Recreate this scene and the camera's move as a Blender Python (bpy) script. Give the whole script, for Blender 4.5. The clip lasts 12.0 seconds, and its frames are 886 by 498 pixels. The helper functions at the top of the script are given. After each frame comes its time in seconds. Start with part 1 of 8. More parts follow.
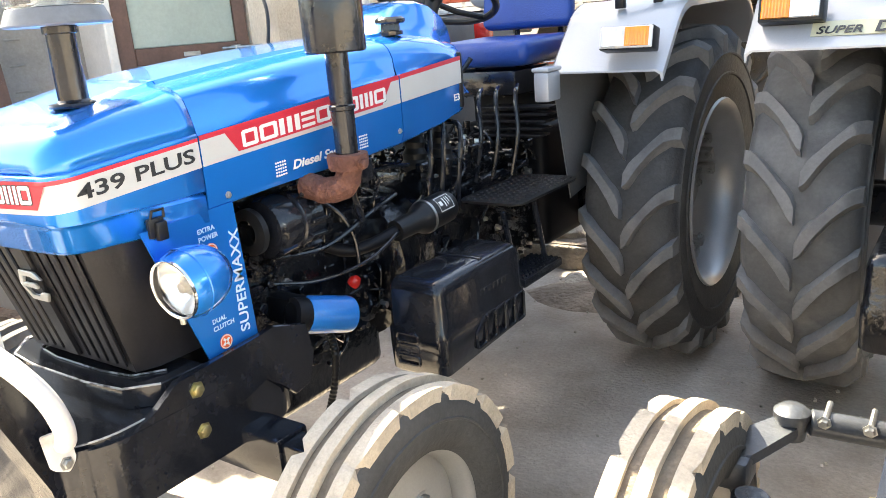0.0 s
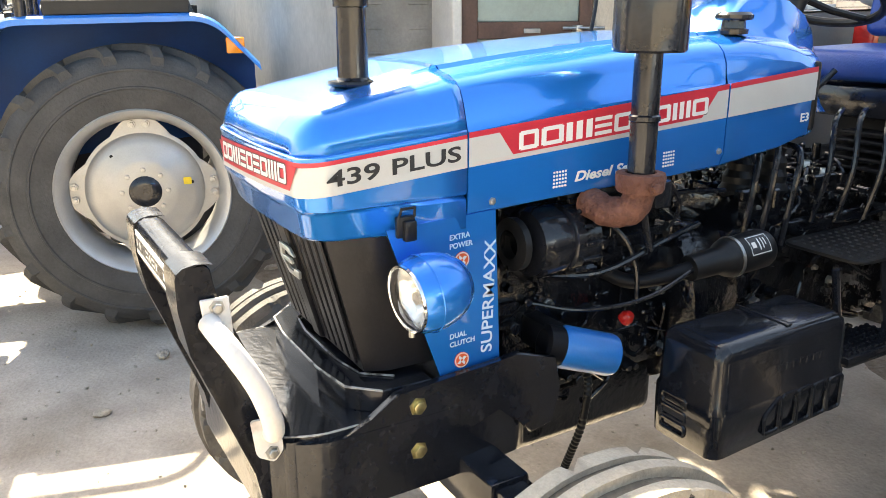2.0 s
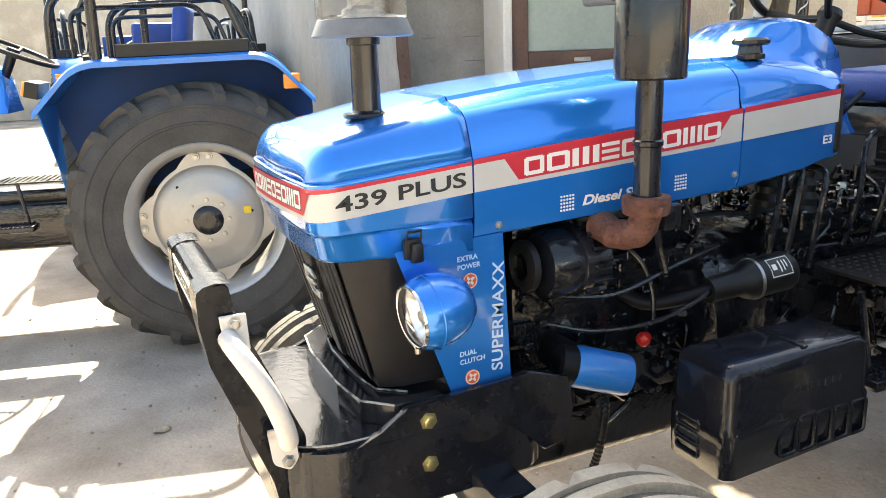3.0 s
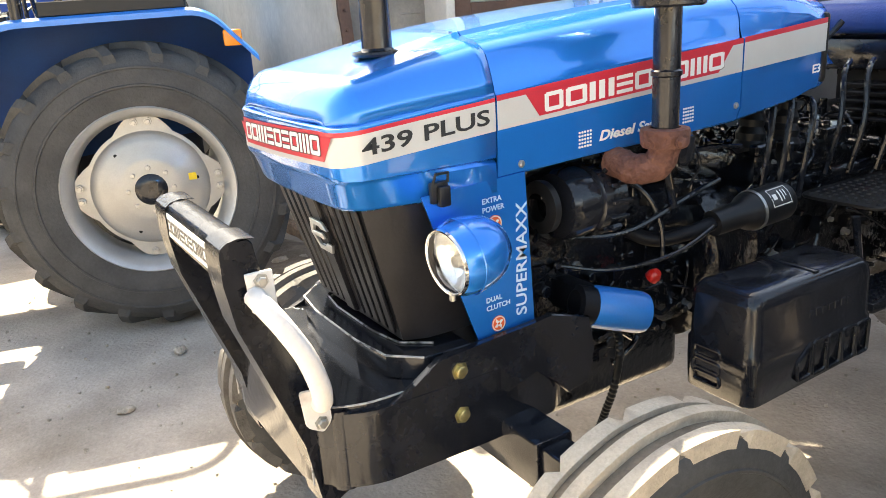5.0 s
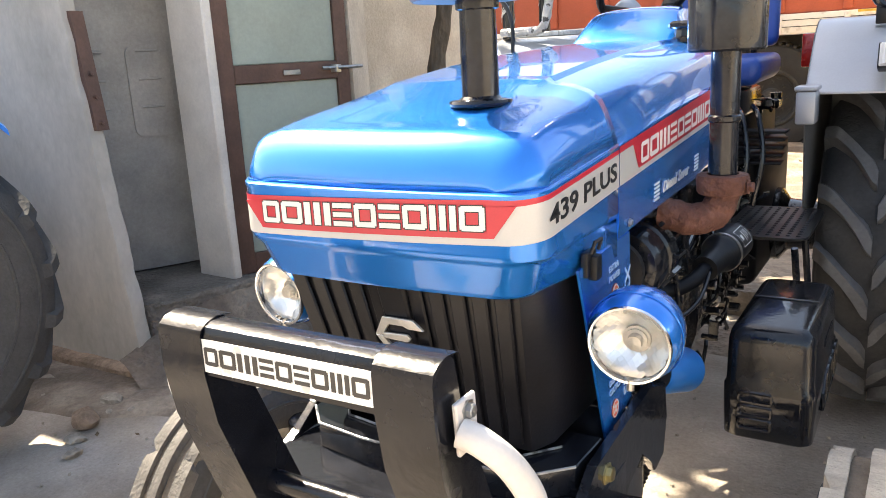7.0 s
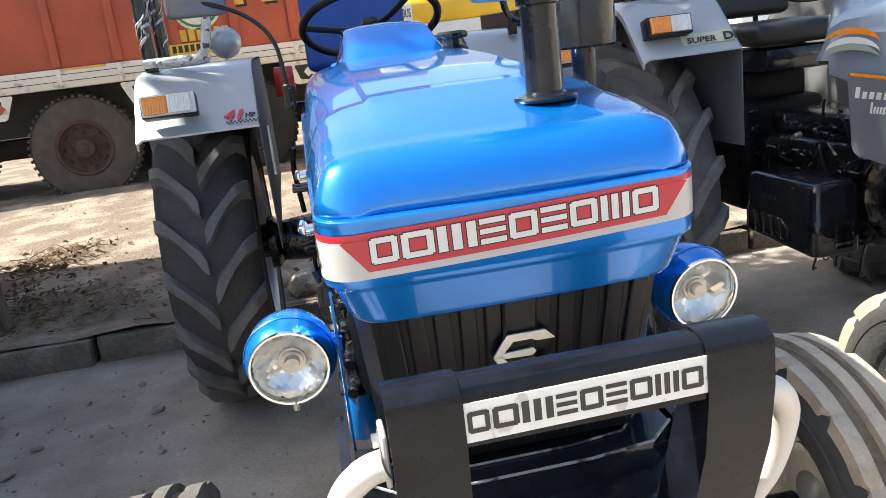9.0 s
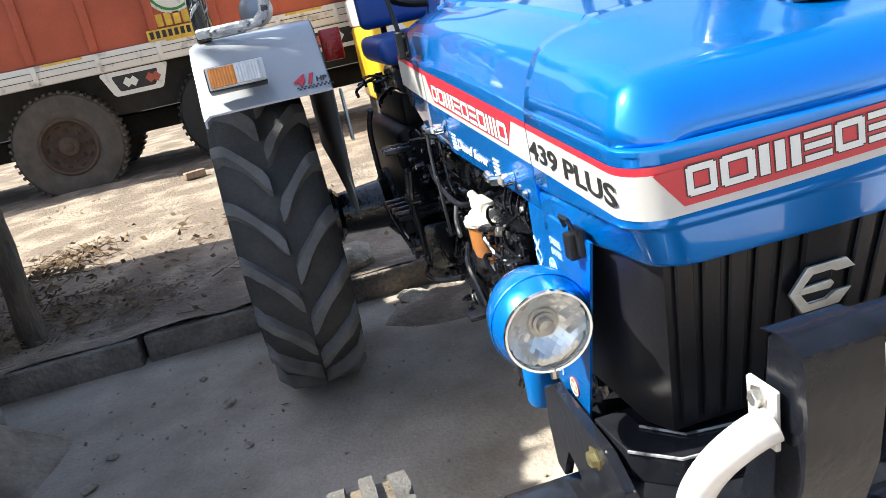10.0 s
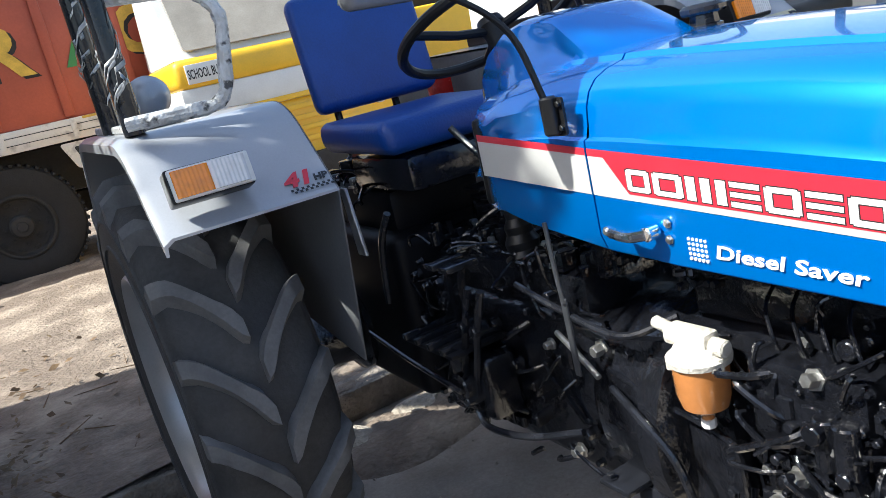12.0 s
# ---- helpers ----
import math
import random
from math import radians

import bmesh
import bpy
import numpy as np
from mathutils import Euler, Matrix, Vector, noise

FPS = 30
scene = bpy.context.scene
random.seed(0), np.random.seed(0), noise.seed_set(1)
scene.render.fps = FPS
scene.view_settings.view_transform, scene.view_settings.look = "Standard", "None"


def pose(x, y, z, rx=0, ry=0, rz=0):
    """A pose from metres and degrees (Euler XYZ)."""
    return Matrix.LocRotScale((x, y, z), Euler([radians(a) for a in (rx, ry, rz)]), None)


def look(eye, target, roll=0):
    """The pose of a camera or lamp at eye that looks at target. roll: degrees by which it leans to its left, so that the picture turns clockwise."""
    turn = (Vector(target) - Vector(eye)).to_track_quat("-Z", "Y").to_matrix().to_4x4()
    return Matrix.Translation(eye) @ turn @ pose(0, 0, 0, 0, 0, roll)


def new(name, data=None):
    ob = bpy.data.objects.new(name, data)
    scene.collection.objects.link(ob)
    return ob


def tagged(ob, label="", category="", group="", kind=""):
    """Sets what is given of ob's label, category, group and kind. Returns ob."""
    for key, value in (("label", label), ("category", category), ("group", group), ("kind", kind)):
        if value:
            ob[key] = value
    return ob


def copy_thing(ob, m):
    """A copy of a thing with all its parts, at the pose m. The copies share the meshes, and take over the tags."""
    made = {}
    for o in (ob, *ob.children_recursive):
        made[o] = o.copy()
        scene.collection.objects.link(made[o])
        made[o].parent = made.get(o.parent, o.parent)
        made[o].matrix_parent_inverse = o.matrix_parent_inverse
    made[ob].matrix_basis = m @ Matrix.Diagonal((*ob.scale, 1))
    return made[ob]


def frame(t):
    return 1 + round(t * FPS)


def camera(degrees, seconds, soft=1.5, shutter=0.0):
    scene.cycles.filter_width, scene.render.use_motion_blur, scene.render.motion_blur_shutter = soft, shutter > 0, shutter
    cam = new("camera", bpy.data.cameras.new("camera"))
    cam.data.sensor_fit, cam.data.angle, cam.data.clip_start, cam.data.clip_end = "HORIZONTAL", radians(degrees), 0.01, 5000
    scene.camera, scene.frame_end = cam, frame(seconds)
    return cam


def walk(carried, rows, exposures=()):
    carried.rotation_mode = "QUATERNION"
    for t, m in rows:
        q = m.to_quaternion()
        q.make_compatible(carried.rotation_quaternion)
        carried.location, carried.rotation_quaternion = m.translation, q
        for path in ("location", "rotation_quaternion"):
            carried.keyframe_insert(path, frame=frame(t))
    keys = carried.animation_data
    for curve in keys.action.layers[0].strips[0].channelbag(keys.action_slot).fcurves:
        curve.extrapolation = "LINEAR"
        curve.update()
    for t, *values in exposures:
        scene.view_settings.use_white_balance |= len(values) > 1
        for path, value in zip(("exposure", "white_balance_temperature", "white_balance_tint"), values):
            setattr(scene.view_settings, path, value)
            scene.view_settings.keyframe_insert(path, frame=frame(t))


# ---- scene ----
cam = camera(59.1, 12.0, 0.65)
PATH = [
    (0, (1.569, -0.871, 1.386), (0.45, 0.688, 0.824), -4.6),
    (0.5, (1.627, -0.746, 1.391), (0.406, 0.761, 0.901), -0.4),
    (1, (1.639, -0.66, 1.385), (0.233, 0.652, 0.837), -0.7),
    (1.5, (1.562, -0.637, 1.402), (-0.042, 0.44, 0.885), -0.8),
    (2, (1.451, -0.605, 1.404), (-0.206, 0.355, 0.827), -0.3),
    (2.5, (1.497, -0.568, 1.419), (-0.274, 0.235, 0.95), -1.0),
    (3, (1.577, -0.526, 1.41), (-0.187, 0.272, 0.906), -2.0),
    (3.2, (1.601, -0.522, 1.408), (-0.169, 0.267, 0.911), -3.3),
    (4.8, (1.5, -0.588, 1.37), (-0.16, 0.333, 0.74), -5.5),
    (5, (1.433, -0.686, 1.364), (-0.209, 0.287, 0.765), -3.5),
    (5.5, (1.278, -0.848, 1.371), (-0.294, 0.246, 0.792), -5.8),
    (6, (0.989, -0.919, 1.331), (-0.492, 0.269, 0.704), -7.3),
    (6.5, (0.841, -0.951, 1.357), (-0.445, 0.45, 0.739), -6.2),
    (7, (0.674, -1.055, 1.354), (-0.357, 0.59, 0.874), -3.2),
    (7.2, (0.56, -1.102, 1.365), (-0.298, 0.621, 0.824), -5.9),
    (8.8, (-0.181, -1.13, 1.368), (-0.043, 0.787, 0.816), -5.7),
    (9, (-0.259, -1.151, 1.381), (0.042, 0.759, 0.871), -7.0),
    (9.5, (-0.449, -1.107, 1.378), (-0.112, 0.808, 0.909), -5.5),
    (10, (-0.617, -0.934, 1.372), (-0.271, 0.944, 0.777), -12.2),
    (10.5, (-0.791, -0.769, 1.361), (-0.186, 1.069, 0.854), -5.7),
    (11, (-1.011, -0.614, 1.403), (-0.126, 1.097, 0.868), -4.5),
    (11.5, (-1.035, -0.37, 1.395), (-0.133, 1.358, 0.947), -10.1),
    (12, (-1.028, -0.119, 1.432), (-0.127, 1.599, 0.946), -13.2),
]
walk(cam, [(t, look(*p)) for t, *p in PATH], [(0.0, 2.70, 7650, 5), (1.0, 2.66, 7750, 4), (2.5, 2.22, 8050, 4), (3.2, 2.2, 8050, 4), (5.0, 2.32, 8050, 5), (6.2, 2.32, 8000, 8), (7.2, 1.93, 7700, 9), (8.8, 1.34, 6770, 5), (10.0, 1.28, 6420, 5), (12.0, 1.04, 6120, 6)])

# ---- world and sun ----
SUN_EL, SUN_AZ = 50.0, 104.0  # height over the ground; bearing that the light travels to, degrees from +y clockwise
sun_way = Vector((math.sin(radians(SUN_AZ)) * math.cos(radians(SUN_EL)), math.cos(radians(SUN_AZ)) * math.cos(radians(SUN_EL)), -math.sin(radians(SUN_EL))))
world = bpy.data.worlds.new("sky")
scene.world = world
world.use_nodes = True
wn = world.node_tree.nodes
sky = wn.new("ShaderNodeTexSky")
sky.sky_type = "NISHITA"
sky.sun_disc = False
sky.sun_elevation = radians(SUN_EL)
sky.sun_rotation = radians(SUN_AZ + 180)
sky.air_density, sky.dust_density = 1.0, 2.5
wn["Background"].inputs["Strength"].default_value = 0.122
world.node_tree.links.new(sky.outputs["Color"], wn["Background"].inputs["Color"])
sun = new("sun", bpy.data.lights.new("sun", "SUN"))
sun.data.energy, sun.data.angle, sun.data.color = 4.8, radians(0.53), (1.0, 0.95, 0.86)
sun.matrix_world = look((0, 0, 12), Vector((0, 0, 12)) + sun_way)

# ---- mesh tools ----
def V(*a):
    return Vector(a)


def finish(bm, material, name, angle=35, smooth=True):
    me = bpy.data.meshes.new(name)
    bmesh.ops.recalc_face_normals(bm, faces=bm.faces)
    bm.to_mesh(me)
    bm.free()
    for m in material if isinstance(material, (list, tuple)) else [material]:
        me.materials.append(m)
    if smooth:
        me.shade_smooth()
        me.set_sharp_from_angle(angle=radians(angle))
    return me


def part(name, bm, material, parent=None, label="", angle=35):
    ob = new(name, bm if isinstance(bm, bpy.types.Mesh) else finish(bm, material, name, angle))
    if parent is not None:
        ob.parent = parent
    if label:
        ob["label"] = label
    return ob


def thing(name, label, category, group="", m=None, kind=""):
    ob = new(name)
    ob.empty_display_size = 0.2
    if m is not None:
        ob.matrix_basis = m
    return tagged(ob, label, category, group, kind)


def solid(name, bm, material, label, category, group="", kind="", angle=35):
    return tagged(part(name, bm, material, None, label, angle), label, category, group, kind)


def box(bm, lo, hi, bevel=0.0, seg=2, m=None):
    """An upright box between two corners, its edges rounded."""
    t = bmesh.new()
    bmesh.ops.create_cube(t, size=1)
    lo, hi = Vector(lo), Vector(hi)
    for v in t.verts:
        v.co = Vector([lo[i] + (hi[i] - lo[i]) * (v.co[i] + 0.5) for i in range(3)])
    if bevel:
        bmesh.ops.bevel(t, geom=t.edges[:], offset=bevel, segments=seg, profile=0.5, affect="EDGES")
    return merge(bm, t, m)


def merge(bm, t, m=None, index=None):
    if m is not None:
        bmesh.ops.transform(t, matrix=m, verts=t.verts)
    made = {}
    for v in t.verts:
        made[v] = bm.verts.new(v.co)
    for f in t.faces:
        try:
            g = bm.faces.new([made[v] for v in f.verts])
            g.material_index = f.material_index if index is None else index
        except ValueError:
            pass
    t.free()
    return bm


def rings(bm, loops, close=True, caps=True):
    """Skin over a row of loops of equal length."""
    vs = [[bm.verts.new(p) for p in loop] for loop in loops]
    n = len(vs[0])
    for a, b in zip(vs, vs[1:]):
        for i in range(n if close else n - 1):
            j = (i + 1) % n
            bm.faces.new((a[i], a[j], b[j], b[i]))
    if caps:
        bm.faces.new(vs[0][::-1])
        bm.faces.new(vs[-1])
    return bm


def frame_of(axis):
    axis = Vector(axis).normalized()
    side = axis.orthogonal().normalized()
    return axis, side, axis.cross(side)


def lathe(bm, profile, origin=(0, 0, 0), axis=(0, 0, 1), seg=32, caps=False, closed=False):
    """Turned about an axis: profile rows are (radius, height)."""
    a, s, u = frame_of(axis)
    o = Vector(origin)
    loops = [[o + a * h + (s * math.cos(k) + u * math.sin(k)) * r for k in [2 * math.pi * i / seg for i in range(seg)]] for r, h in profile]
    if closed:
        loops.append(loops[0])
    rings(bm, loops, True, caps)
    if closed:
        bmesh.ops.remove_doubles(bm, verts=bm.verts, dist=1e-6)
    return bm


def cyl(bm, p0, p1, r0, r1=None, seg=20, bevel=0.0):
    p0, p1 = Vector(p0), Vector(p1)
    r1 = r0 if r1 is None else r1
    d = p1 - p0
    h = d.length
    b = min(bevel, h * 0.45)
    prof = [(r0 - b, 0), (r0, b), (r1, h - b), (r1 - b, h)] if b else [(r0, 0), (r1, h)]
    return lathe(bm, prof, p0, d, seg, True)


def spline(pts, steps=8):
    """A smooth line through the points."""
    p = [Vector(q) for q in pts]
    p = [p[0] * 2 - p[1]] + p + [p[-1] * 2 - p[-2]]
    out = []
    for i in range(1, len(p) - 2):
        a, b, c, d = p[i - 1:i + 3]
        for k in range(steps):
            t = k / steps
            out.append(0.5 * (2 * b + (c - a) * t + (2 * a - 5 * b + 4 * c - d) * t * t + (3 * b - a - 3 * c + d) * t ** 3))
    return out + [p[-2]]


def tube(bm, pts, r, seg=10, closed=False, caps=True, wobble=None):
    """A round bar along a line of points."""
    pts = [Vector(p) for p in pts]
    n = len(pts)
    dirs = [((pts[(i + 1) % n] if closed or i < n - 1 else pts[i]) - (pts[i - 1] if closed or i else pts[i])).normalized() for i in range(n)]
    up = dirs[0].orthogonal().normalized()
    loops = []
    for i in range(n):
        up = (up - dirs[i] * up.dot(dirs[i])).normalized()
        w = dirs[i].cross(up)
        q = r if wobble is None else r * wobble(i)
        loops.append([pts[i] + (up * math.cos(k) + w * math.sin(k)) * q for k in [2 * math.pi * j / seg for j in range(seg)]])
    if closed:
        vs = [[bm.verts.new(p) for p in loop] for loop in loops]
        for i in range(n):
            a, b = vs[i], vs[(i + 1) % n]
            for j in range(seg):
                bm.faces.new((a[j], a[(j + 1) % seg], b[(j + 1) % seg], b[j]))
        return bm
    return rings(bm, loops, True, caps)


def slab(bm, outline, depth, bevel=0.0):
    """A plate: a flat outline of 3D points pushed along depth."""
    t = bmesh.new()
    d = Vector(depth)
    a = [t.verts.new(Vector(p)) for p in outline]
    b = [t.verts.new(Vector(p) + d) for p in outline]
    n = len(a)
    t.faces.new(a[::-1])
    t.faces.new(b)
    for i in range(n):
        t.faces.new((a[i], a[(i + 1) % n], b[(i + 1) % n], b[i]))
    if bevel:
        bmesh.ops.bevel(t, geom=[e for e in t.edges], offset=bevel, segments=1, affect="EDGES")
    return merge(bm, t)


def fillet(pts, r, n=5):
    """Rounds the corners of a closed flat outline."""
    pts = [Vector(p) for p in pts]
    out = []
    for i, p in enumerate(pts):
        a, b = pts[i - 1] - p, pts[(i + 1) % len(pts)] - p
        q = min(r, a.length * 0.49, b.length * 0.49)
        s, e = p + a.normalized() * q, p + b.normalized() * q
        for k in range(n + 1):
            t = k / n
            out.append((1 - t) ** 2 * s + 2 * t * (1 - t) * p + t * t * e)
    return out


def bend(pts, r, n=5):
    """Rounds the corners of an open line."""
    pts = [Vector(p) for p in pts]
    out = [pts[0]]
    for i in range(1, len(pts) - 1):
        p = pts[i]
        a, b = pts[i - 1] - p, pts[i + 1] - p
        q = min(r, a.length * 0.49, b.length * 0.49)
        s, e = p + a.normalized() * q, p + b.normalized() * q
        for k in range(n + 1):
            t = k / n
            out.append((1 - t) ** 2 * s + 2 * t * (1 - t) * p + t * t * e)
    return out + [pts[-1]]


def bolt(bm, p, axis, r=0.012, h=0.01):
    lathe(bm, [(r * 1.5, 0), (r * 1.5, h * 0.25), (r, h * 0.25), (r, h), (r * 0.8, h * 1.15)], p, axis, 6, True)
    return bm


def lettering(text, size, origin, right, up, material, parent, name="lettering", label="", stretch=1.0, depth=0.0006, shear=0.0, bold=0.0, spacing=1.0):
    """Raised letters in the built-in font; origin is the lower left corner."""
    cu = bpy.data.curves.new(name, "FONT")
    cu.body, cu.size, cu.shear, cu.offset, cu.extrude, cu.space_character, cu.resolution_u = text, size, shear, bold, depth, spacing, 3
    t = new(name + "_form", cu)
    me = bpy.data.meshes.new_from_object(t.evaluated_get(bpy.context.evaluated_depsgraph_get()))
    bpy.data.objects.remove(t)
    bpy.data.curves.remove(cu)
    right, up = Vector(right).normalized(), Vector(up).normalized()
    out = right.cross(up)
    m = Matrix((right * stretch, up, out)).transposed().to_4x4()
    me.transform(Matrix.Translation(origin) @ m)
    me.materials.clear()
    me.materials.append(material)
    me.name = name
    return part(name, me, None, parent, label)


# ---- materials ----
def mat(name, col, rough=0.5, metal=0.0, var=0.15, scale=6.0, bump=0.0, bscale=90.0, coat=0.0, col2=None, mix=(0.45, 0.65), rvar=0.1, alpha=None, detail=4.0, spec=0.5, stretch=None, trans=0.0):
    """A surface with colour drift at two scales, uneven gloss and fine relief."""
    m = bpy.data.materials.new(name)
    m.use_nodes = True
    n, l = m.node_tree.nodes, m.node_tree.links
    b = n["Principled BSDF"]
    tc = n.new("ShaderNodeTexCoord")
    src = tc.outputs["Object"]
    if stretch:
        mp = n.new("ShaderNodeMapping")
        mp.inputs["Scale"].default_value = stretch
        l.new(src, mp.inputs["Vector"])
        src = mp.outputs["Vector"]
    big = n.new("ShaderNodeTexNoise")
    big.inputs["Scale"].default_value, big.inputs["Detail"].default_value = scale, detail
    fine = n.new("ShaderNodeTexNoise")
    fine.inputs["Scale"].default_value, fine.inputs["Detail"].default_value = bscale, 3
    l.new(src, big.inputs["Vector"])
    l.new(src, fine.inputs["Vector"])
    ramp = n.new("ShaderNodeValToRGB")
    c2 = col2 or tuple(min(1, c * (1 + var)) for c in col)
    c1 = col if col2 else tuple(c * (1 - var) for c in col)
    ramp.color_ramp.elements[0].color, ramp.color_ramp.elements[1].color = (*c1, 1), (*c2, 1)
    ramp.color_ramp.elements[0].position, ramp.color_ramp.elements[1].position = mix if col2 else (0.3, 0.7)
    l.new(big.outputs["Fac"], ramp.inputs["Fac"])
    grain = n.new("ShaderNodeMix")
    grain.data_type, grain.blend_type = "RGBA", "MULTIPLY"
    grain.inputs["Factor"].default_value = min(1.0, var * 1.6)
    l.new(ramp.outputs["Color"], grain.inputs["A"])
    l.new(fine.outputs["Color"], grain.inputs["B"])
    g2 = n.new("ShaderNodeHueSaturation")
    g2.inputs["Saturation"].default_value = 0.0
    g2.inputs["Value"].default_value = 1.8
    l.new(fine.outputs["Color"], g2.inputs["Color"])
    l.new(g2.outputs["Color"], grain.inputs["B"])
    l.new(grain.outputs["Result"], b.inputs["Base Color"])
    rr = n.new("ShaderNodeMapRange")
    rr.inputs["To Min"].default_value, rr.inputs["To Max"].default_value = max(0.02, rough - rvar), min(1, rough + rvar)
    l.new(big.outputs["Fac"], rr.inputs["Value"])
    l.new(rr.outputs["Result"], b.inputs["Roughness"])
    b.inputs["Metallic"].default_value = metal
    b.inputs["Coat Weight"].default_value = coat
    b.inputs["Coat Roughness"].default_value = 0.04
    b.inputs["Specular IOR Level"].default_value = spec
    b.inputs["Transmission Weight"].default_value = trans
    if alpha is not None:
        b.inputs["Alpha"].default_value = alpha
    if bump:
        bp = n.new("ShaderNodeBump")
        bp.inputs["Strength"].default_value, bp.inputs["Distance"].default_value = min(1, bump * 8), bump * 0.05
        l.new(fine.outputs["Fac"], bp.inputs["Height"])
        l.new(bp.outputs["Normal"], b.inputs["Normal"])
    return m


BLUE = mat("blue_enamel", (0.003, 0.215, 0.76), 0.26, 0.5, 0.06, 3, 0.0, 400, 1.0, rvar=0.03)
BLUE_FLAT = mat("blue_plain_paint", (0.005, 0.175, 0.60), 0.32, 0.0, 0.1, 5, 0.0, 200, 0.25)
# plain blue darkened: paints the shade on the mudguards' inner plates
BLUE_SHADED = mat("shaded_blue_paint", (0.003, 0.042, 0.16), 0.5, 0.0, 0.15, 5, 0.0, 100, 0.0, spec=0.2)
FILTER_BLUE = mat("filter_blue_paint", (0.006, 0.16, 0.50), 0.35, 0.0, 0.1, 9, 0.0, 200, 0.3)
BLACK = mat("black_enamel", (0.013, 0.014, 0.018), 0.15, 0.0, 0.3, 14, 0.04, 60, 0.2, rvar=0.06, spec=0.4)
BLACK_CAST = mat("black_painted_casting", (0.007, 0.0075, 0.010), 0.10, 0.0, 0.4, 20, 0.10, 45, 0.3, rvar=0.05, spec=0.55)
BLACK_SATIN = mat("black_satin_plastic", (0.010, 0.010, 0.011), 0.42, 0.0, 0.25, 12, 0.03, 120, rvar=0.08, spec=0.35)
BLACK_MATT = mat("black_matt_paint", (0.006, 0.006, 0.008), 0.5, 0.0, 0.25, 12, 0.03, 120, rvar=0.06, spec=0.2)
LINK_GREY = mat("oily_grey_steel", (0.085, 0.09, 0.10), 0.38, 0.5, 0.2, 14, 0.05, 80)
GUARD_BLACK = mat("black_guard_paint", (0.007, 0.008, 0.012), 0.25, 0.0, 0.3, 14, 0.05, 60, 0.1, rvar=0.1, spec=0.26)
RUBBER = mat("tyre_rubber", (0.036, 0.036, 0.037), 0.72, 0.0, 0.3, 7, 0.08, 70, col2=(0.070, 0.069, 0.067), mix=(0.35, 0.75))
LUG = mat("dusty_tyre_lug", (0.092, 0.092, 0.093), 0.78, 0.0, 0.2, 10, 0.05, 90, col2=(0.155, 0.154, 0.153), mix=(0.3, 0.6))
LUG_PALE = mat("pale_dusty_tyre_lug", (0.125, 0.124, 0.122), 0.85, 0.0, 0.2, 10, 0.05, 90, col2=(0.185, 0.181, 0.176), mix=(0.3, 0.6))
RUBBER_GREY = mat("dusty_grey_rubber", (0.10, 0.099, 0.098), 0.85, 0.0, 0.2, 8, 0.05, 70, col2=(0.155, 0.152, 0.147))
MUD = mat("brown_mud_in_grooves", (0.17, 0.135, 0.10), 0.95, 0.0, 0.25, 14, 0.15, 90)
TREAD = mat("dried_mud_on_tread", (0.50, 0.425, 0.33), 0.85, 0.0, 0.2, 16, 0.1, 120, col2=(0.34, 0.285, 0.225), mix=(0.5, 0.75))
RIM_PAINT = mat("pale_silver_rim_paint", (0.46, 0.455, 0.45), 0.36, 0.45, 0.1, 9, 0.0, 160)
TREAD_DULL = mat("dull_mud_on_tread", (0.13, 0.12, 0.11), 0.9, 0.0, 0.2, 16, 0.1, 120, col2=(0.075, 0.07, 0.065), mix=(0.4, 0.7))
SILVER = mat("silver_wheel_paint", (0.40, 0.39, 0.37), 0.42, 0.5, 0.1, 9, 0.0, 160)
FENDER_GREY = mat("silver_grey_paint", (0.38, 0.395, 0.425), 0.34, 0.2, 0.07, 4, 0.0, 200, 0.5)
STEEL = mat("bare_steel", (0.45, 0.44, 0.42), 0.35, 0.9, 0.2, 30, 0.05, 150)
ZINC = mat("yellow_zinc_bolt", (0.55, 0.47, 0.24), 0.35, 0.9, 0.2, 60)
CHROME = mat("chrome", (0.85, 0.85, 0.86), 0.08, 1.0, 0.02, 20)
RUST = mat("rusty_cast_iron", (0.13, 0.052, 0.036), 0.8, 0.1, 0.3, 22, 0.2, 90, col2=(0.215, 0.095, 0.065))
WHITE = mat("white_sticker", (0.74, 0.73, 0.70), 0.4, 0.0, 0.05, 8, 0.0, 300, 0.2)
PALE_PRINT = mat("pale_blue_white_print", (0.50, 0.64, 0.78), 0.4, 0.0, 0.05, 8, 0.0, 300, 0.2)
SILVER_STICKER = mat("silver_white_sticker", (0.54, 0.53, 0.51), 0.35, 0.1, 0.05, 8, 0.0, 300, 0.3)
PLATE_WHITE = mat("chipped_white_paint", (0.82, 0.81, 0.78), 0.5, 0.0, 0.06, 30, 0.0, 90, col2=(0.60, 0.58, 0.55), mix=(0.62, 0.66))
RED = mat("red_sticker", (0.55, 0.025, 0.045), 0.35, 0.0, 0.08, 10, 0.0, 300, 0.3)
INK = mat("black_sticker_print", (0.02, 0.02, 0.022), 0.4, 0.0, 0.05, 10, 0.0, 200, 0.2)
WHITE_TUBE = mat("worn_white_tube_paint", (0.72, 0.68, 0.64), 0.45, 0.0, 0.08, 12, 0.03, 100, col2=(0.42, 0.36, 0.33), mix=(0.6, 0.78))
CREAM = mat("cream_cast_alloy", (0.66, 0.62, 0.54), 0.45, 0.1, 0.1, 30, 0.1, 120)
SEAT_BLUE = mat("blue_vinyl", (0.008, 0.055, 0.28), 0.42, 0.0, 0.15, 6, 0.06, 160)
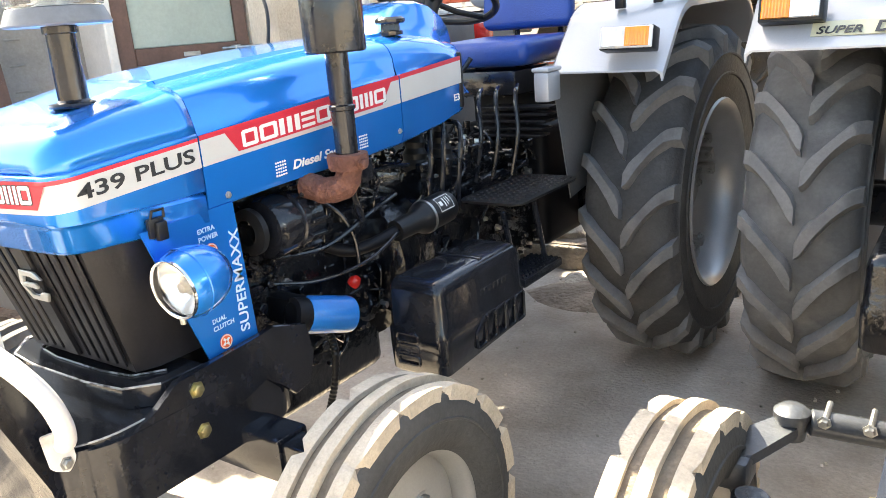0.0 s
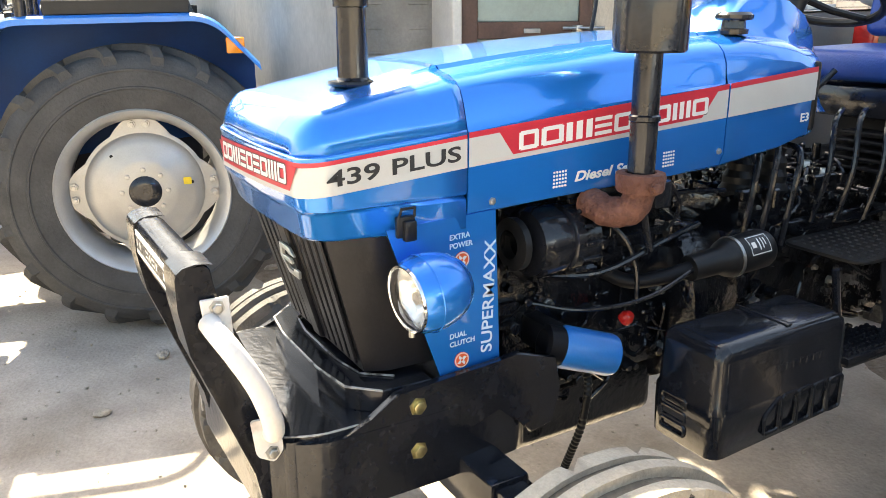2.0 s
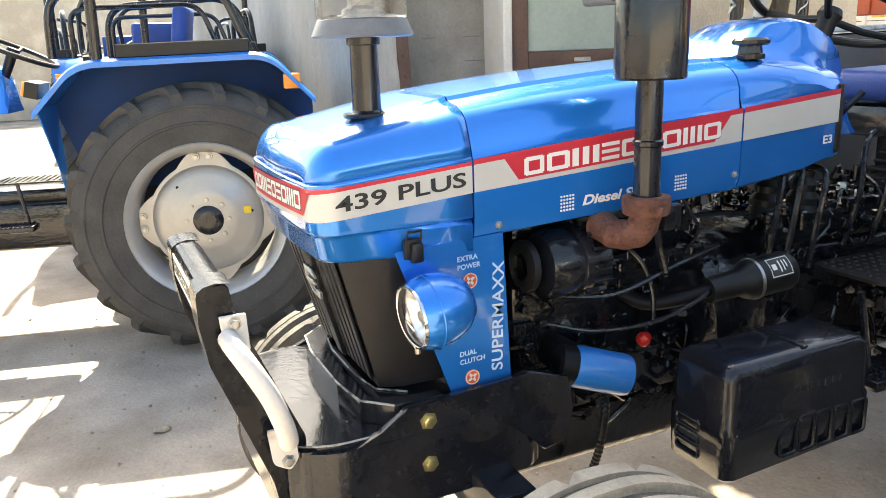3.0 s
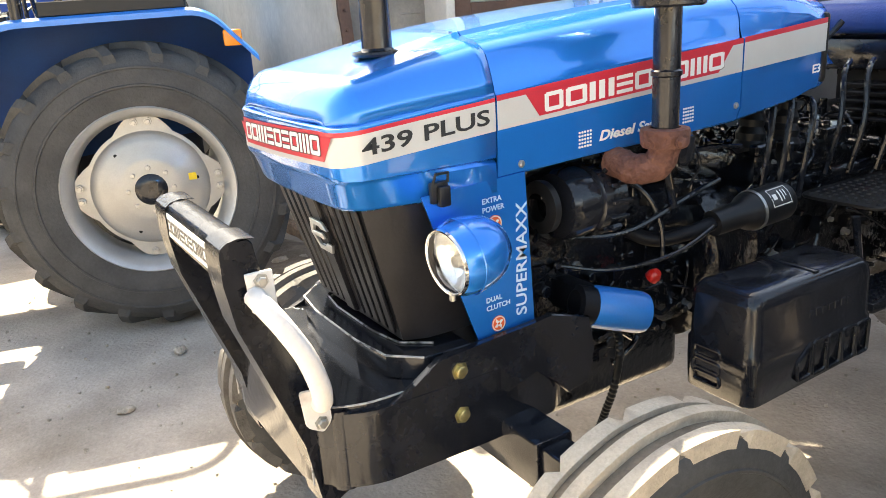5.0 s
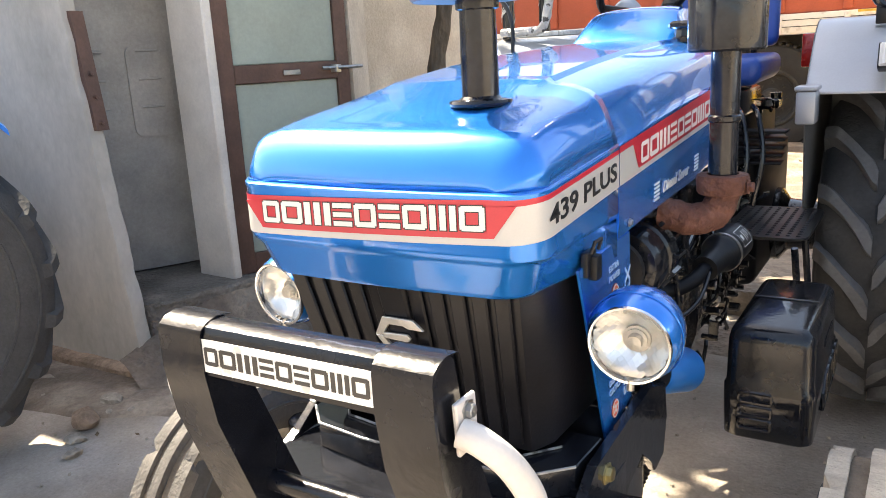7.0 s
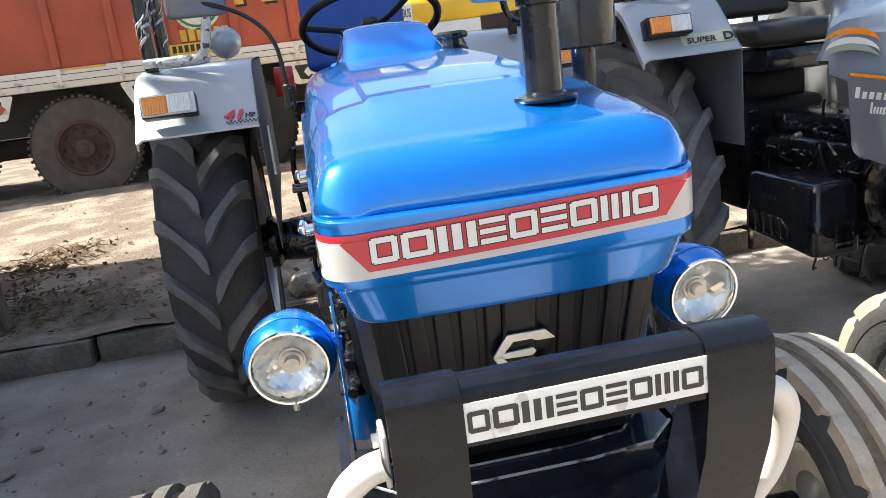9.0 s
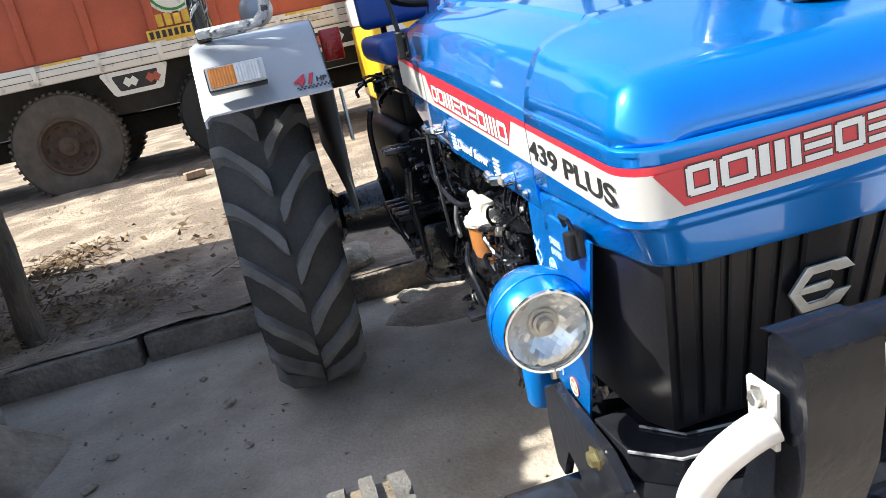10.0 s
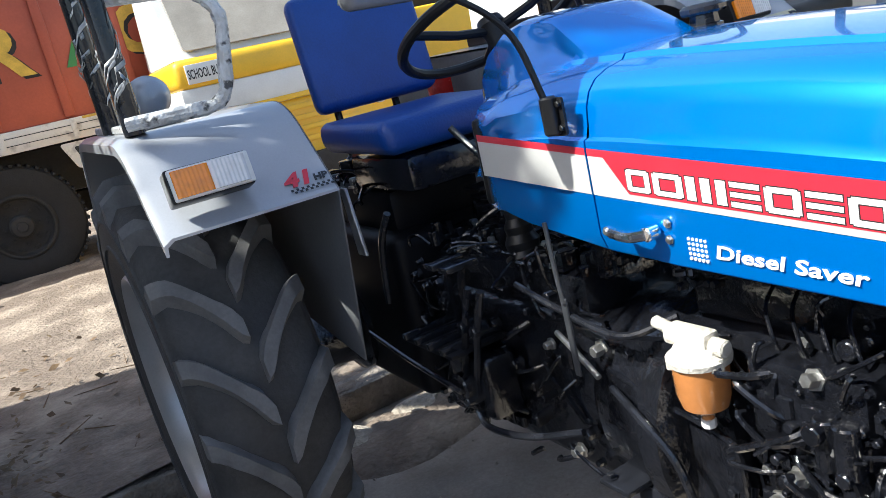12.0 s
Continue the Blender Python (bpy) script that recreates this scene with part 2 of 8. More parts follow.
SEAT_BLACK = mat("black_vinyl", (0.015, 0.015, 0.016), 0.5, 0.0, 0.15, 6, 0.06, 160)
ORANGE = mat("amber_lens", (0.85, 0.26, 0.01), 0.2, 0.0, 0.1, 30, 0.0, 60, 0.5)
CLEAR_LENS = mat("clear_ribbed_lens", (0.70, 0.68, 0.66), 0.2, 0.0, 0.08, 30, 0.0, 60, 0.5)
RED_LENS = mat("red_lens", (0.60, 0.02, 0.015), 0.25, 0.0, 0.1, 30, 0.1, 60, 0.5)
REFLECTOR = mat("lamp_reflector", (0.93, 0.91, 0.86), 0.2, 0.7, 0.05, 50, 0.0, 40, rvar=0.04)
GRILLE = mat("black_grille_plastic", (0.012, 0.012, 0.015), 0.33, 0.0, 0.25, 12, 0.03, 120, rvar=0.06, spec=0.32)
EMBLEM = mat("worn_chrome_emblem", (0.80, 0.79, 0.76), 0.34, 0.75, 0.1, 40)
DIESEL = mat("amber_diesel_bowl", (0.50, 0.20, 0.06), 0.15, 0.0, 0.1, 20, 0.0, 60, 0.8)
WORN_EDGE = mat("worn_bare_edge", (0.36, 0.36, 0.37), 0.5, 0.3, 0.3, 40, 0.0, 90, col2=(0.05, 0.05, 0.055), mix=(0.52, 0.62))
LAMP_WHITE = mat("white_lamp_plastic", (0.70, 0.69, 0.66), 0.4, 0.0, 0.08, 12, 0.0, 60)
WRAP = mat("torn_plastic_wrap", (0.46, 0.46, 0.45), 0.3, 0.0, 0.2, 25, 0.4, 30)


def glass(name, col=(1, 1, 1), rough=0.02, ior=1.45):
    m = bpy.data.materials.new(name)
    m.use_nodes = True
    b = m.node_tree.nodes["Principled BSDF"]
    b.inputs["Base Color"].default_value = (*col, 1)
    b.inputs["Roughness"].default_value = rough
    b.inputs["Transmission Weight"].default_value = 1.0
    b.inputs["IOR"].default_value = ior
    return m


GLASS = glass("clear_glass", (1, 1, 1), 0.02, 1.12)
BOWL_PLASTIC = glass("clear_plastic_bowl", (0.9, 0.88, 0.86), 0.12, 1.2)

# ---- ground, kerb and building ----
GROUND = mat("dusty_concrete", (0.265, 0.222, 0.180), 0.9, 0.0, 0.25, 1.9, 0.12, 60, col2=(0.465, 0.406, 0.348), mix=(0.36, 0.62), detail=9)
DIRT = mat("dry_sandy_dirt", (0.17, 0.132, 0.102), 0.95, 0.0, 0.35, 3, 0.5, 30, col2=(0.33, 0.272, 0.212), detail=8)
KERB = mat("worn_kerb_concrete", (0.17, 0.145, 0.12), 0.9, 0.0, 0.35, 5, 0.5, 40, col2=(0.26, 0.225, 0.19), detail=8)
PLASTER = mat("stained_cement_plaster", (0.34, 0.315, 0.275), 0.9, 0.0, 0.16, 1.7, 0.08, 26, col2=(0.53, 0.49, 0.435), mix=(0.32, 0.68), detail=9, stretch=(1, 1, 0.6))
PLASTER_WARM = mat("beige_cement_plaster", (0.46, 0.41, 0.34), 0.9, 0.0, 0.25, 2.2, 0.12, 50, col2=(0.60, 0.55, 0.47), detail=8)
POST = mat("cream_painted_post", (0.66, 0.62, 0.57), 0.7, 0.0, 0.12, 4, 0.06, 60)
BROWN = mat("brown_door_paint", (0.105, 0.055, 0.04), 0.6, 0.0, 0.25, 8, 0.06, 60)
GREEN_SHEET = mat("grey_green_door_sheet", (0.30, 0.345, 0.30), 0.5, 0.0, 0.12, 3, 0.04, 40)
SHUTTER = mat("grey_steel_door_paint", (0.36, 0.34, 0.315), 0.55, 0.1, 0.2, 4, 0.05, 50)
BARK = mat("tree_bark", (0.105, 0.085, 0.065), 0.95, 0.0, 0.4, 12, 0.8, 30, stretch=(1, 1, 0.3))
LEAF = mat("green_leaves", (0.045, 0.085, 0.02), 0.6, 0.0, 0.4, 2, 0.0, 20)
STONE = mat("broken_stone", (0.38, 0.33, 0.27), 0.95, 0.0, 0.35, 9, 0.5, 40)
BRICK = mat("pale_brick", (0.30, 0.215, 0.155), 0.9, 0.0, 0.3, 14, 0.3, 60)

KERB_Y, KERB_H = 2.87, 0.13


def height(x, y):
    """Small unevenness of the yard."""
    return 0.008 * noise.noise(Vector((x * 1.3, y * 1.3, 0))) + 0.004 * noise.noise(Vector((x * 5, y * 5, 3)))


bm = bmesh.new()
xs = [-400, -150, -60, -25, -12] + [-8 + 0.2 * i for i in range(71)] + [8, 12, 25, 60, 150, 400]
ys = [-400, -150, -60, -25, -12, -8] + [-5 + 0.2 * i for i in range(61)] + [8.5, 10, 14, 25, 60, 150, 400]
grid = [[bm.verts.new((x, y, height(x, y) if abs(x) < 9 and abs(y) < 9 else -0.01)) for x in xs] for y in ys]
for a, b in zip(grid, grid[1:]):
    for i in range(len(xs) - 1):
        bm.faces.new((a[i], a[i + 1], b[i + 1], b[i]))
tagged(solid("ground", bm, GROUND, "dusty grey concrete yard with scattered grit", "ground", angle=80), kind="structure")

# raised dirt verge beyond the kerb
bm = bmesh.new()
vx = [-30, -12] + [-7 + 0.18 * i for i in range(78)] + [12, 30]
vy = [KERB_Y + 0.03, KERB_Y + 0.07, KERB_Y + 0.12, KERB_Y + 0.2] + [KERB_Y + 0.3 + 0.22 * i for i in range(32)] + [12, 20, 40]


def verge_height(x, y):
    spill = 0.026 * max(0.0, 1 - (y - KERB_Y) / 0.5) + (0.02 * noise.noise(Vector((x * 7, y * 7, 2))) if y < KERB_Y + 0.5 else 0)
    return KERB_H - 0.012 + spill + 0.03 * noise.noise(Vector((x * 0.9, y * 0.9, 7))) + 0.018 * noise.noise(Vector((x * 4, y * 4, 1)))


grid = [[bm.verts.new((x, y, verge_height(x, y))) for x in vx] for y in vy]
for a, b in zip(grid, grid[1:]):
    for i in range(len(vx) - 1):
        bm.faces.new((a[i], a[i + 1], b[i + 1], b[i]))
tagged(solid("ground_verge", bm, DIRT, "dry sandy dirt verge behind the kerb", "ground", angle=80), kind="structure")

kerb = tagged(new("kerb"), "row of worn concrete kerb stones", "kerb", kind="structure")


def lerp_z(a, b, t):
    return a + (b - a) * t


def table_step(f):
    """Height of the dirt bank along the plinth, low at the wall corner."""
    return 0.45 + 0.55 * min(1.0, f / 0.35) if f < 0.9 else 1.0 - (f - 0.9) * 4


def building():
    """Plastered building: a blank wall, a recess with a steel door, a post, a brown door and a beige wall."""
    base = 0.2
    top, low = 2.72, 2.7
    w = bmesh.new()
    loops = []
    for i in range(55):
        z = lerp_z(-0.02, low, i / 54)
        a, c = 0.016 * noise.noise(Vector((3, 0, z * 7))), 0.012 * noise.noise(Vector((9, 0, z * 16)))
        x = -2.248 - 0.118 * z + a + 0.5 * c
        loops.append([V(-10.0, 1.02, z), V(x - 0.018, 1.02, z), V(x - 0.004, 1.026 + abs(c) * 0.6, z), V(x, 1.04, z), V(x + c * 0.5, 1.09, z), V(x - 0.01, 1.10, z), V(-10.0, 1.10, z)])
    rings(w, loops)
    tagged(part("wall_south", w, PLASTER), "stained grey plaster wall with a worn corner", "wall", kind="structure")
    w = bmesh.new()
    loops = []
    for i in range(40):
        x = -4.6 + 2.36 * i / 39
        y = 0.955 + 0.03 * noise.noise(Vector((x * 5, 2, 0)))
        h = 0.062 + 0.02 * noise.noise(Vector((x * 6, 5, 0)))
        loops.append([V(x, y, -0.02), V(x, y + 0.006, h - 0.012), V(x, y + 0.02, h), V(x, 1.0195, h + 0.004), V(x, 1.0195, -0.02)])
    rings(w, loops)
    tagged(part("wall_footing", w, BRICK), "rough brown footing ledge along the wall foot", "footing", kind="structure")
    w = bmesh.new()
    box(w, (-3.3, 1.101, -0.02), (-3.12, 2.2, low))
    tagged(part("wall_recess", w, PLASTER), "grey plaster wall inside the doorway recess", "wall", kind="structure")
    w = bmesh.new()
    slab(w, [(-1.95, 2.33, 0), (-2.16, 2.75, 0), (-5.4, 2.75, 0), (-5.4, 2.33, 0)], (0, 0, top))
    tagged(part("wall_east", w, PLASTER_WARM), "weathered beige plaster wall beside the brown door", "wall", kind="structure")
    # roof out of view, edge pulled back to place the yard's shadow
    w = bmesh.new()
    slab(w, [(-5.5, 1.5, 0), (-2.48, 1.5, 0), (-2.42, 2.1, 0), (-2.24, 2.35, 0), (-2.22, 2.8, 0), (-5.5, 2.8, 0)], (0, 0, 0.12))
    bmesh.ops.translate(w, verts=w.verts, vec=(0, 0, top))
    tagged(part("roof_slab", w, PLASTER), "unseen flat roof slab shaped to cast the building's shadow", "roof", kind="structure")
    w = bmesh.new()
    slab(w, [(-2.34, 1.12, 0), (-2.28, 1.12, 0), (-2.0, 2.22, 0), (-2.02, 2.28, 0), (-2.1, 2.32, 0), (-3.1, 2.32, 0), (-3.1, 1.12, 0)], (0, 0, base + 0.12), 0.015)
    tagged(part("plinth", w, KERB), "cracked cement plinth under the doors", "plinth", kind="structure")
    # hidden block behind the building, added only for the shadow it throws
    w = bmesh.new()
    slab(w, [(-2.75, 2.752, 0), (-2.75, 4.97, 0), (-5.4, 4.97, 0), (-5.4, 2.752, 0)], (0, 0, 3.05))
    tagged(part("wall_north", w, PLASTER_WARM), "unseen plastered block added to cast shade on the verge", "wall", kind="structure")
    w = bmesh.new()
    e0, e1 = Vector((-2.27, 0.93, 0)), Vector((-1.98, 2.30, 0))
    along = (e1 - e0).normalized()
    out = Vector((along.y, -along.x, 0))
    grid = []
    for i in range(48):
        row = []
        for k in range(17):
            q = e0 + along * (1.40 * i / 47) + out * (0.36 * k / 16 - 0.03)
            f = k / 16
            rise = (0.30 * table_step(i / 47)) * (1 - f) ** 1.5
            lump = 0.045 * noise.noise(q * 5.0) + 0.022 * noise.noise(q * 14.0 + Vector((3, 1, 0)))
            row.append(w.verts.new((q.x, q.y, max(-0.01, rise + lump * min(1, 6 * f + 0.3) * (1 - f) - 0.012))))
        grid.append(row)
    for r0, r1 in zip(grid, grid[1:]):
        for k in range(16):
            w.faces.new((r0[k], r0[k + 1], r1[k + 1], r1[k]))
    bank = part("dirt_bank", w, DIRT, None, "", 80)
    tagged(bank, "loose brown dirt banked against the doorway plinth", "dirt", kind="structure")
    # lintel over the recess and the doors, height set for its shadow
    w = bmesh.new()
    slab(w, [(-2.25, 1.5, 2.5), (-1.95, 2.33, 2.5), (-2.15, 2.33, 2.5), (-2.45, 1.5, 2.5)], (0, 0, 0.05))
    slab(w, [(-2.31, 1.101, 2.5), (-2.2, 1.499, 2.5), (-2.4, 1.499, 2.5), (-2.5, 1.101, 2.5)], (0, 0, 0.05))
    # unseen set-back course under the roof slab, set for the shadow edge
    slab(w, [(-2.50, 1.101, 2.55), (-2.44, 2.1, 2.55), (-2.15, 2.33, 2.55), (-2.5, 2.33, 2.55), (-2.7, 1.101, 2.55)], (0, 0, top - 2.55))
    tagged(part("wall_lintel", w, PLASTER), "plaster lintel over the doors", "wall", kind="structure")
    # post
    p = bmesh.new()
    slab(p, [(-2.505, 1.62, 0.2), (-2.235, 1.60, 0.2), (-2.225, 1.65, 0.2), (-2.49, 1.68, 0.2)], (0, 0, 2.3), 0.008)
    tagged(part("post", p, POST), "cream painted square post beside the brown door", "post", kind="structure")
    # steel door in the recess
    d = tagged(new("door_1"), "grey steel door with a pressed panel in the recess", "door", kind="structure")
    p = bmesh.new()
    slab(p, [(-2.97, 1.26, 0.33), (-2.5, 2.2, 0.33), (-2.54, 2.22, 0.33), (-3.01, 1.28, 0.33)], (0, 0, 2.2))
    part("leaf", p, SHUTTER, d)
    u, nn = Vector((0.447, 0.894, 0)), Vector((0.894, -0.447, 0))
    for i, (s0, s1, z0, z1) in enumerate(((0.36, 0.57, 1.03, 1.49), (0.12, 0.30, 1.03, 1.36))):
        p = bmesh.new()
        o = Vector((-2.97, 1.26, 0)) + nn * 0.001
        outline = [o + u * s0 + V(0, 0, z0), o + u * s1 + V(0, 0, z0), o + u * s1 + V(0, 0, z1), o + u * s0 + V(0, 0, z1)]
        slab(p, fillet(outline, 0.05), nn * 0.016)
        part("door_panel", p, SHUTTER, d)
        for k in range(3):
            p = bmesh.new()
            zz = z0 + 0.15 + 0.14 * k
            tube(p, [o + nn * 0.018 + u * (s0 + 0.05) + V(0, 0, zz), o + nn * 0.018 + u * (s1 - 0.05) + V(0, 0, zz)], 0.006, 6)
            part("rib", p, SHUTTER, d)
    p = bmesh.new()
    strap = [V(-2.388, 1.050, 1.12), V(-2.360, 1.050, 1.12), V(-2.360, 1.112, 1.12), V(-2.388, 1.112, 1.12)]
    rings(p, [[q + V(-0.118 * h, 0, h) for q in strap] for h in (0.0, 0.2, 0.5)])
    for h in (0.03, 0.14, 0.24):
        bolt(p, (-2.360 - 0.118 * h, 1.08, 1.12 + h), (1, 0, 0), 0.009, 0.012)
    tagged(part("wall_bracket", p, BROWN), "rusty red iron strap bolted to the wall corner", "bracket")
    # brown door with green sheets
    d = tagged(new("door_2"), "brown framed door with grey-green sheet panels", "door", kind="structure")
    a, e = Vector((-2.255, 1.66, 0)), Vector((-1.955, 2.31, 0))
    u = (e - a).normalized()
    nn = Vector((u.y, -u.x, 0))
    wide = (e - a).length

    def bar(s0, s1, z0, z1, t=0.05, name="rail", m=BROWN, off=0.0):
        p = bmesh.new()
        o = a + nn * off
        slab(p, [o + u * s0 + V(0, 0, z0), o + u * s1 + V(0, 0, z0), o + u * s1 + V(0, 0, z1), o + u * s0 + V(0, 0, z1)], -nn * t, 0.004)
        return part(name, p, m, d)

    bar(0, 0.09, 0.32, 2.5, name="frame_post")
    bar(wide - 0.07, wide, 0.32, 2.5, name="frame_post")
    for z0, z1 in ((0.32, 0.42), (1.27, 1.36), (2.4, 2.5)):
        bar(0.09, wide - 0.07, z0, z1)
    bar(0.09, wide - 0.07, 0.42, 1.27, 0.02, "sheet", GREEN_SHEET, -0.02)
    bar(0.09, wide - 0.07, 1.36, 2.4, 0.02, "sheet", GREEN_SHEET, -0.02)
    p = bmesh.new()
    o = a + nn * 0.004
    slab(p, [o + u * 0.34 + V(0, 0, 1.30), o + u * 0.43 + V(0, 0, 1.30), o + u * 0.43 + V(0, 0, 1.325), o + u * 0.34 + V(0, 0, 1.325)], nn * 0.012, 0.003)
    part("staple", p, STEEL, d, "dull steel hasp")
    p = bmesh.new()
    tube(p, [o + nn * 0.02 + u * 0.55 + V(0, 0, 1.325), o + nn * 0.02 + u * 0.78 + V(0, 0, 1.325)], 0.009, 8)
    box(p, o + u * 0.62 + V(-0.01, -0.01, 1.30), o + u * 0.62 + V(0.03, 0.03, 1.34), 0.003)
    part("latch", p, STEEL, d, "sliding steel bolt latch")


building()

# ---- tractor ----
FRONT_Y, REAR_Y = 0.15, 2.16
FRONT_R, REAR_R = 0.365, 0.648


def lerp(a, b, t):
    return a + (b - a) * t


def table(rows, x):
    if x <= rows[0][0]:
        return rows[0][1]
    for (a, p), (b, q) in zip(rows, rows[1:]):
        if x <= b:
            return lerp(p, q, (x - a) / (b - a))
    return rows[-1][1]


def rear_tyre_meshes():
    w = 0.165
    bm = bmesh.new()
    prof = [(0.355, -0.125), (0.365, -0.15), (0.42, -0.168), (0.455, -0.171), (0.458, -0.177), (0.466, -0.177), (0.469, -0.172), (0.50, -0.173), (0.53, -0.170), (0.533, -0.174), (0.54, -0.174), (0.543, -0.168), (0.555, -w), (0.597, -0.14), (0.611, -0.08), (0.615, 0)]
    prof += [(r, -h) for r, h in prof[-2::-1]]
    lathe(bm, prof, (0, 0, 0), (1, 0, 0), 72)
    tyre = finish(bm, RUBBER, "tyre", 50)
    lug = bmesh.new()
    n = 19
    side = [(0.0, 0.615), (0.09, 0.610), (0.138, 0.600), (0.160, 0.575), (0.172, 0.54)]
    for s in (-1, 1):
        for k in range(n):
            base = 2 * math.pi * (k + (0.5 if s > 0 else 0)) / n
            loops = []
            steps = 12
            for i in range(steps + 1):
                t = i / steps
                x = lerp(0.004, 0.170, t)
                r = table(side, abs(x))
                tip = lerp(0.650, 0.645, t) if t < 0.75 else lerp(0.645, 0.605, (t - 0.75) / 0.25)
                half = (table([(0.0, 0.026), (0.05, 0.036), (0.13, 0.037), (0.26, 0.028), (0.5, 0.0235), (1.0, 0.026)], t)) / 0.64
                mid = base - 0.28 * (1 - (1 - t) ** 1.42)
                lp = []
                for rr, g in ((r - 0.01, 1.42), (tip - 0.005, 0.97), (tip, 0.86), (tip, -0.86), (tip - 0.005, -0.97), (r - 0.01, -1.42)):
                    ang = mid + half * g
                    lp.append((s * x, -math.cos(ang) * rr, -math.sin(ang) * rr))
                loops.append(lp if s > 0 else lp[::-1])
            rings(lug, loops)
    return tyre, finish(lug, LUG, "tread", 40)


def rear_rim_mesh():
    bm = bmesh.new()
    prof = [(0.366, 0.150), (0.372, 0.143), (0.367, 0.134), (0.350, 0.127), (0.343, 0.10), (0.328, 0.07), (0.328, -0.07), (0.343, -0.10), (0.350, -0.127), (0.367, -0.134), (0.372, -0.143), (0.366, -0.150), (0.357, -0.143), (0.342, -0.130), (0.334, -0.1), (0.318, -0.06), (0.318, 0.06), (0.334, 0.1), (0.342, 0.130), (0.357, 0.143)]
    lathe(bm, prof, (0, 0, 0), (1, 0, 0), 64, closed=True)
    return finish(bm, RIM_PAINT, "rim", 40)


def rear_disc_mesh(gap=0.270, prof=((0.075, 0.015), (0.10, 0.012), (0.17, 0.008), (0.215, 0.02), (0.245, 0.05), (0.256, 0.060), (0.285, 0.066), (0.318, 0.066))):
    """Dished centre, scalloped at the rim where the clamps sit."""
    bm = bmesh.new()
    seg = 144
    loops = []
    for r, h in prof:
        lp = []
        for i in range(seg):
            a = 2 * math.pi * i / seg
            off = (a % (math.pi / 2)) - math.pi / 4
            q = r if r < 0.25 else min(r, lerp(gap, 0.318, min(1, max(0, (abs(off) - 0.30) / 0.28))))
            lp.append((h, math.cos(a) * q, math.sin(a) * q))
        loops.append(lp)
    rings(bm, loops, True, False)
    back = [[(p[0] - 0.014, p[1], p[2]) for p in lp] for lp in loops]
    rings(bm, back, True, False)
    return finish(bm, SILVER, "disc", 40)


def hub_mesh():
    bm = bmesh.new()
    lathe(bm, [(0.0, 0.03), (0.03, 0.032), (0.055, 0.03), (0.07, 0.018), (0.072, 0.0), (0.072, -0.25)], (0, 0, 0), (1, 0, 0), 32)
    return finish(bm, BLACK, "hub", 40)


TYRE_ME, LUG_ME = rear_tyre_meshes()
RIM_ME, DISC_ME, HUB_ME = rear_rim_mesh(), rear_disc_mesh(), hub_mesh()
DISC_DEEP_ME = DISC_ME.copy()
DISC_FULL_ME = rear_disc_mesh(0.272, ((0.070, 0.112), (0.125, 0.112), (0.145, 0.108), (0.17, 0.100), (0.21, 0.093), (0.238, 0.083), (0.250, 0.070), (0.256, 0.062), (0.285, 0.060), (0.318, 0.060)))
DISC_DEEP_ME.transform(Matrix.Translation((-0.09, 0, 0)))
bm = bmesh.new()
bolt(bm, (0, 0, 0), (1, 0, 0), 0.016, 0.018)
cyl(bm, (0, 0, 0), (0.03, 0, 0), 0.008, seg=8)
NUT_ME = finish(bm, STEEL, "wheel_nut")
bm = bmesh.new()
cyl(bm, (0, 0, 0.0), (0.010, 0, 0.0), 0.017, seg=14, bevel=0.003)
bolt(bm, (0.010, 0, 0.0), (1, 0, 0), 0.011, 0.010)
CLAMP_ME = finish(bm, STEEL, "rim_bolt")
bm = bmesh.new()
for dy in (-0.075, 0.0, 0.075):
    box(bm, (-0.035, dy - 0.022, 0.285), (0.045, dy + 0.022, 0.325), 0.006)
    for x in (-0.02, 0.03):
        bolt(bm, (x, dy, 0.286), (0, 0, -1), 0.012, 0.014)
        cyl(bm, (x, dy, 0.286), (x, dy, 0.262), 0.006, seg=8)
RIM_CLAMP_ME = finish(bm, SILVER, "rim_clamp")


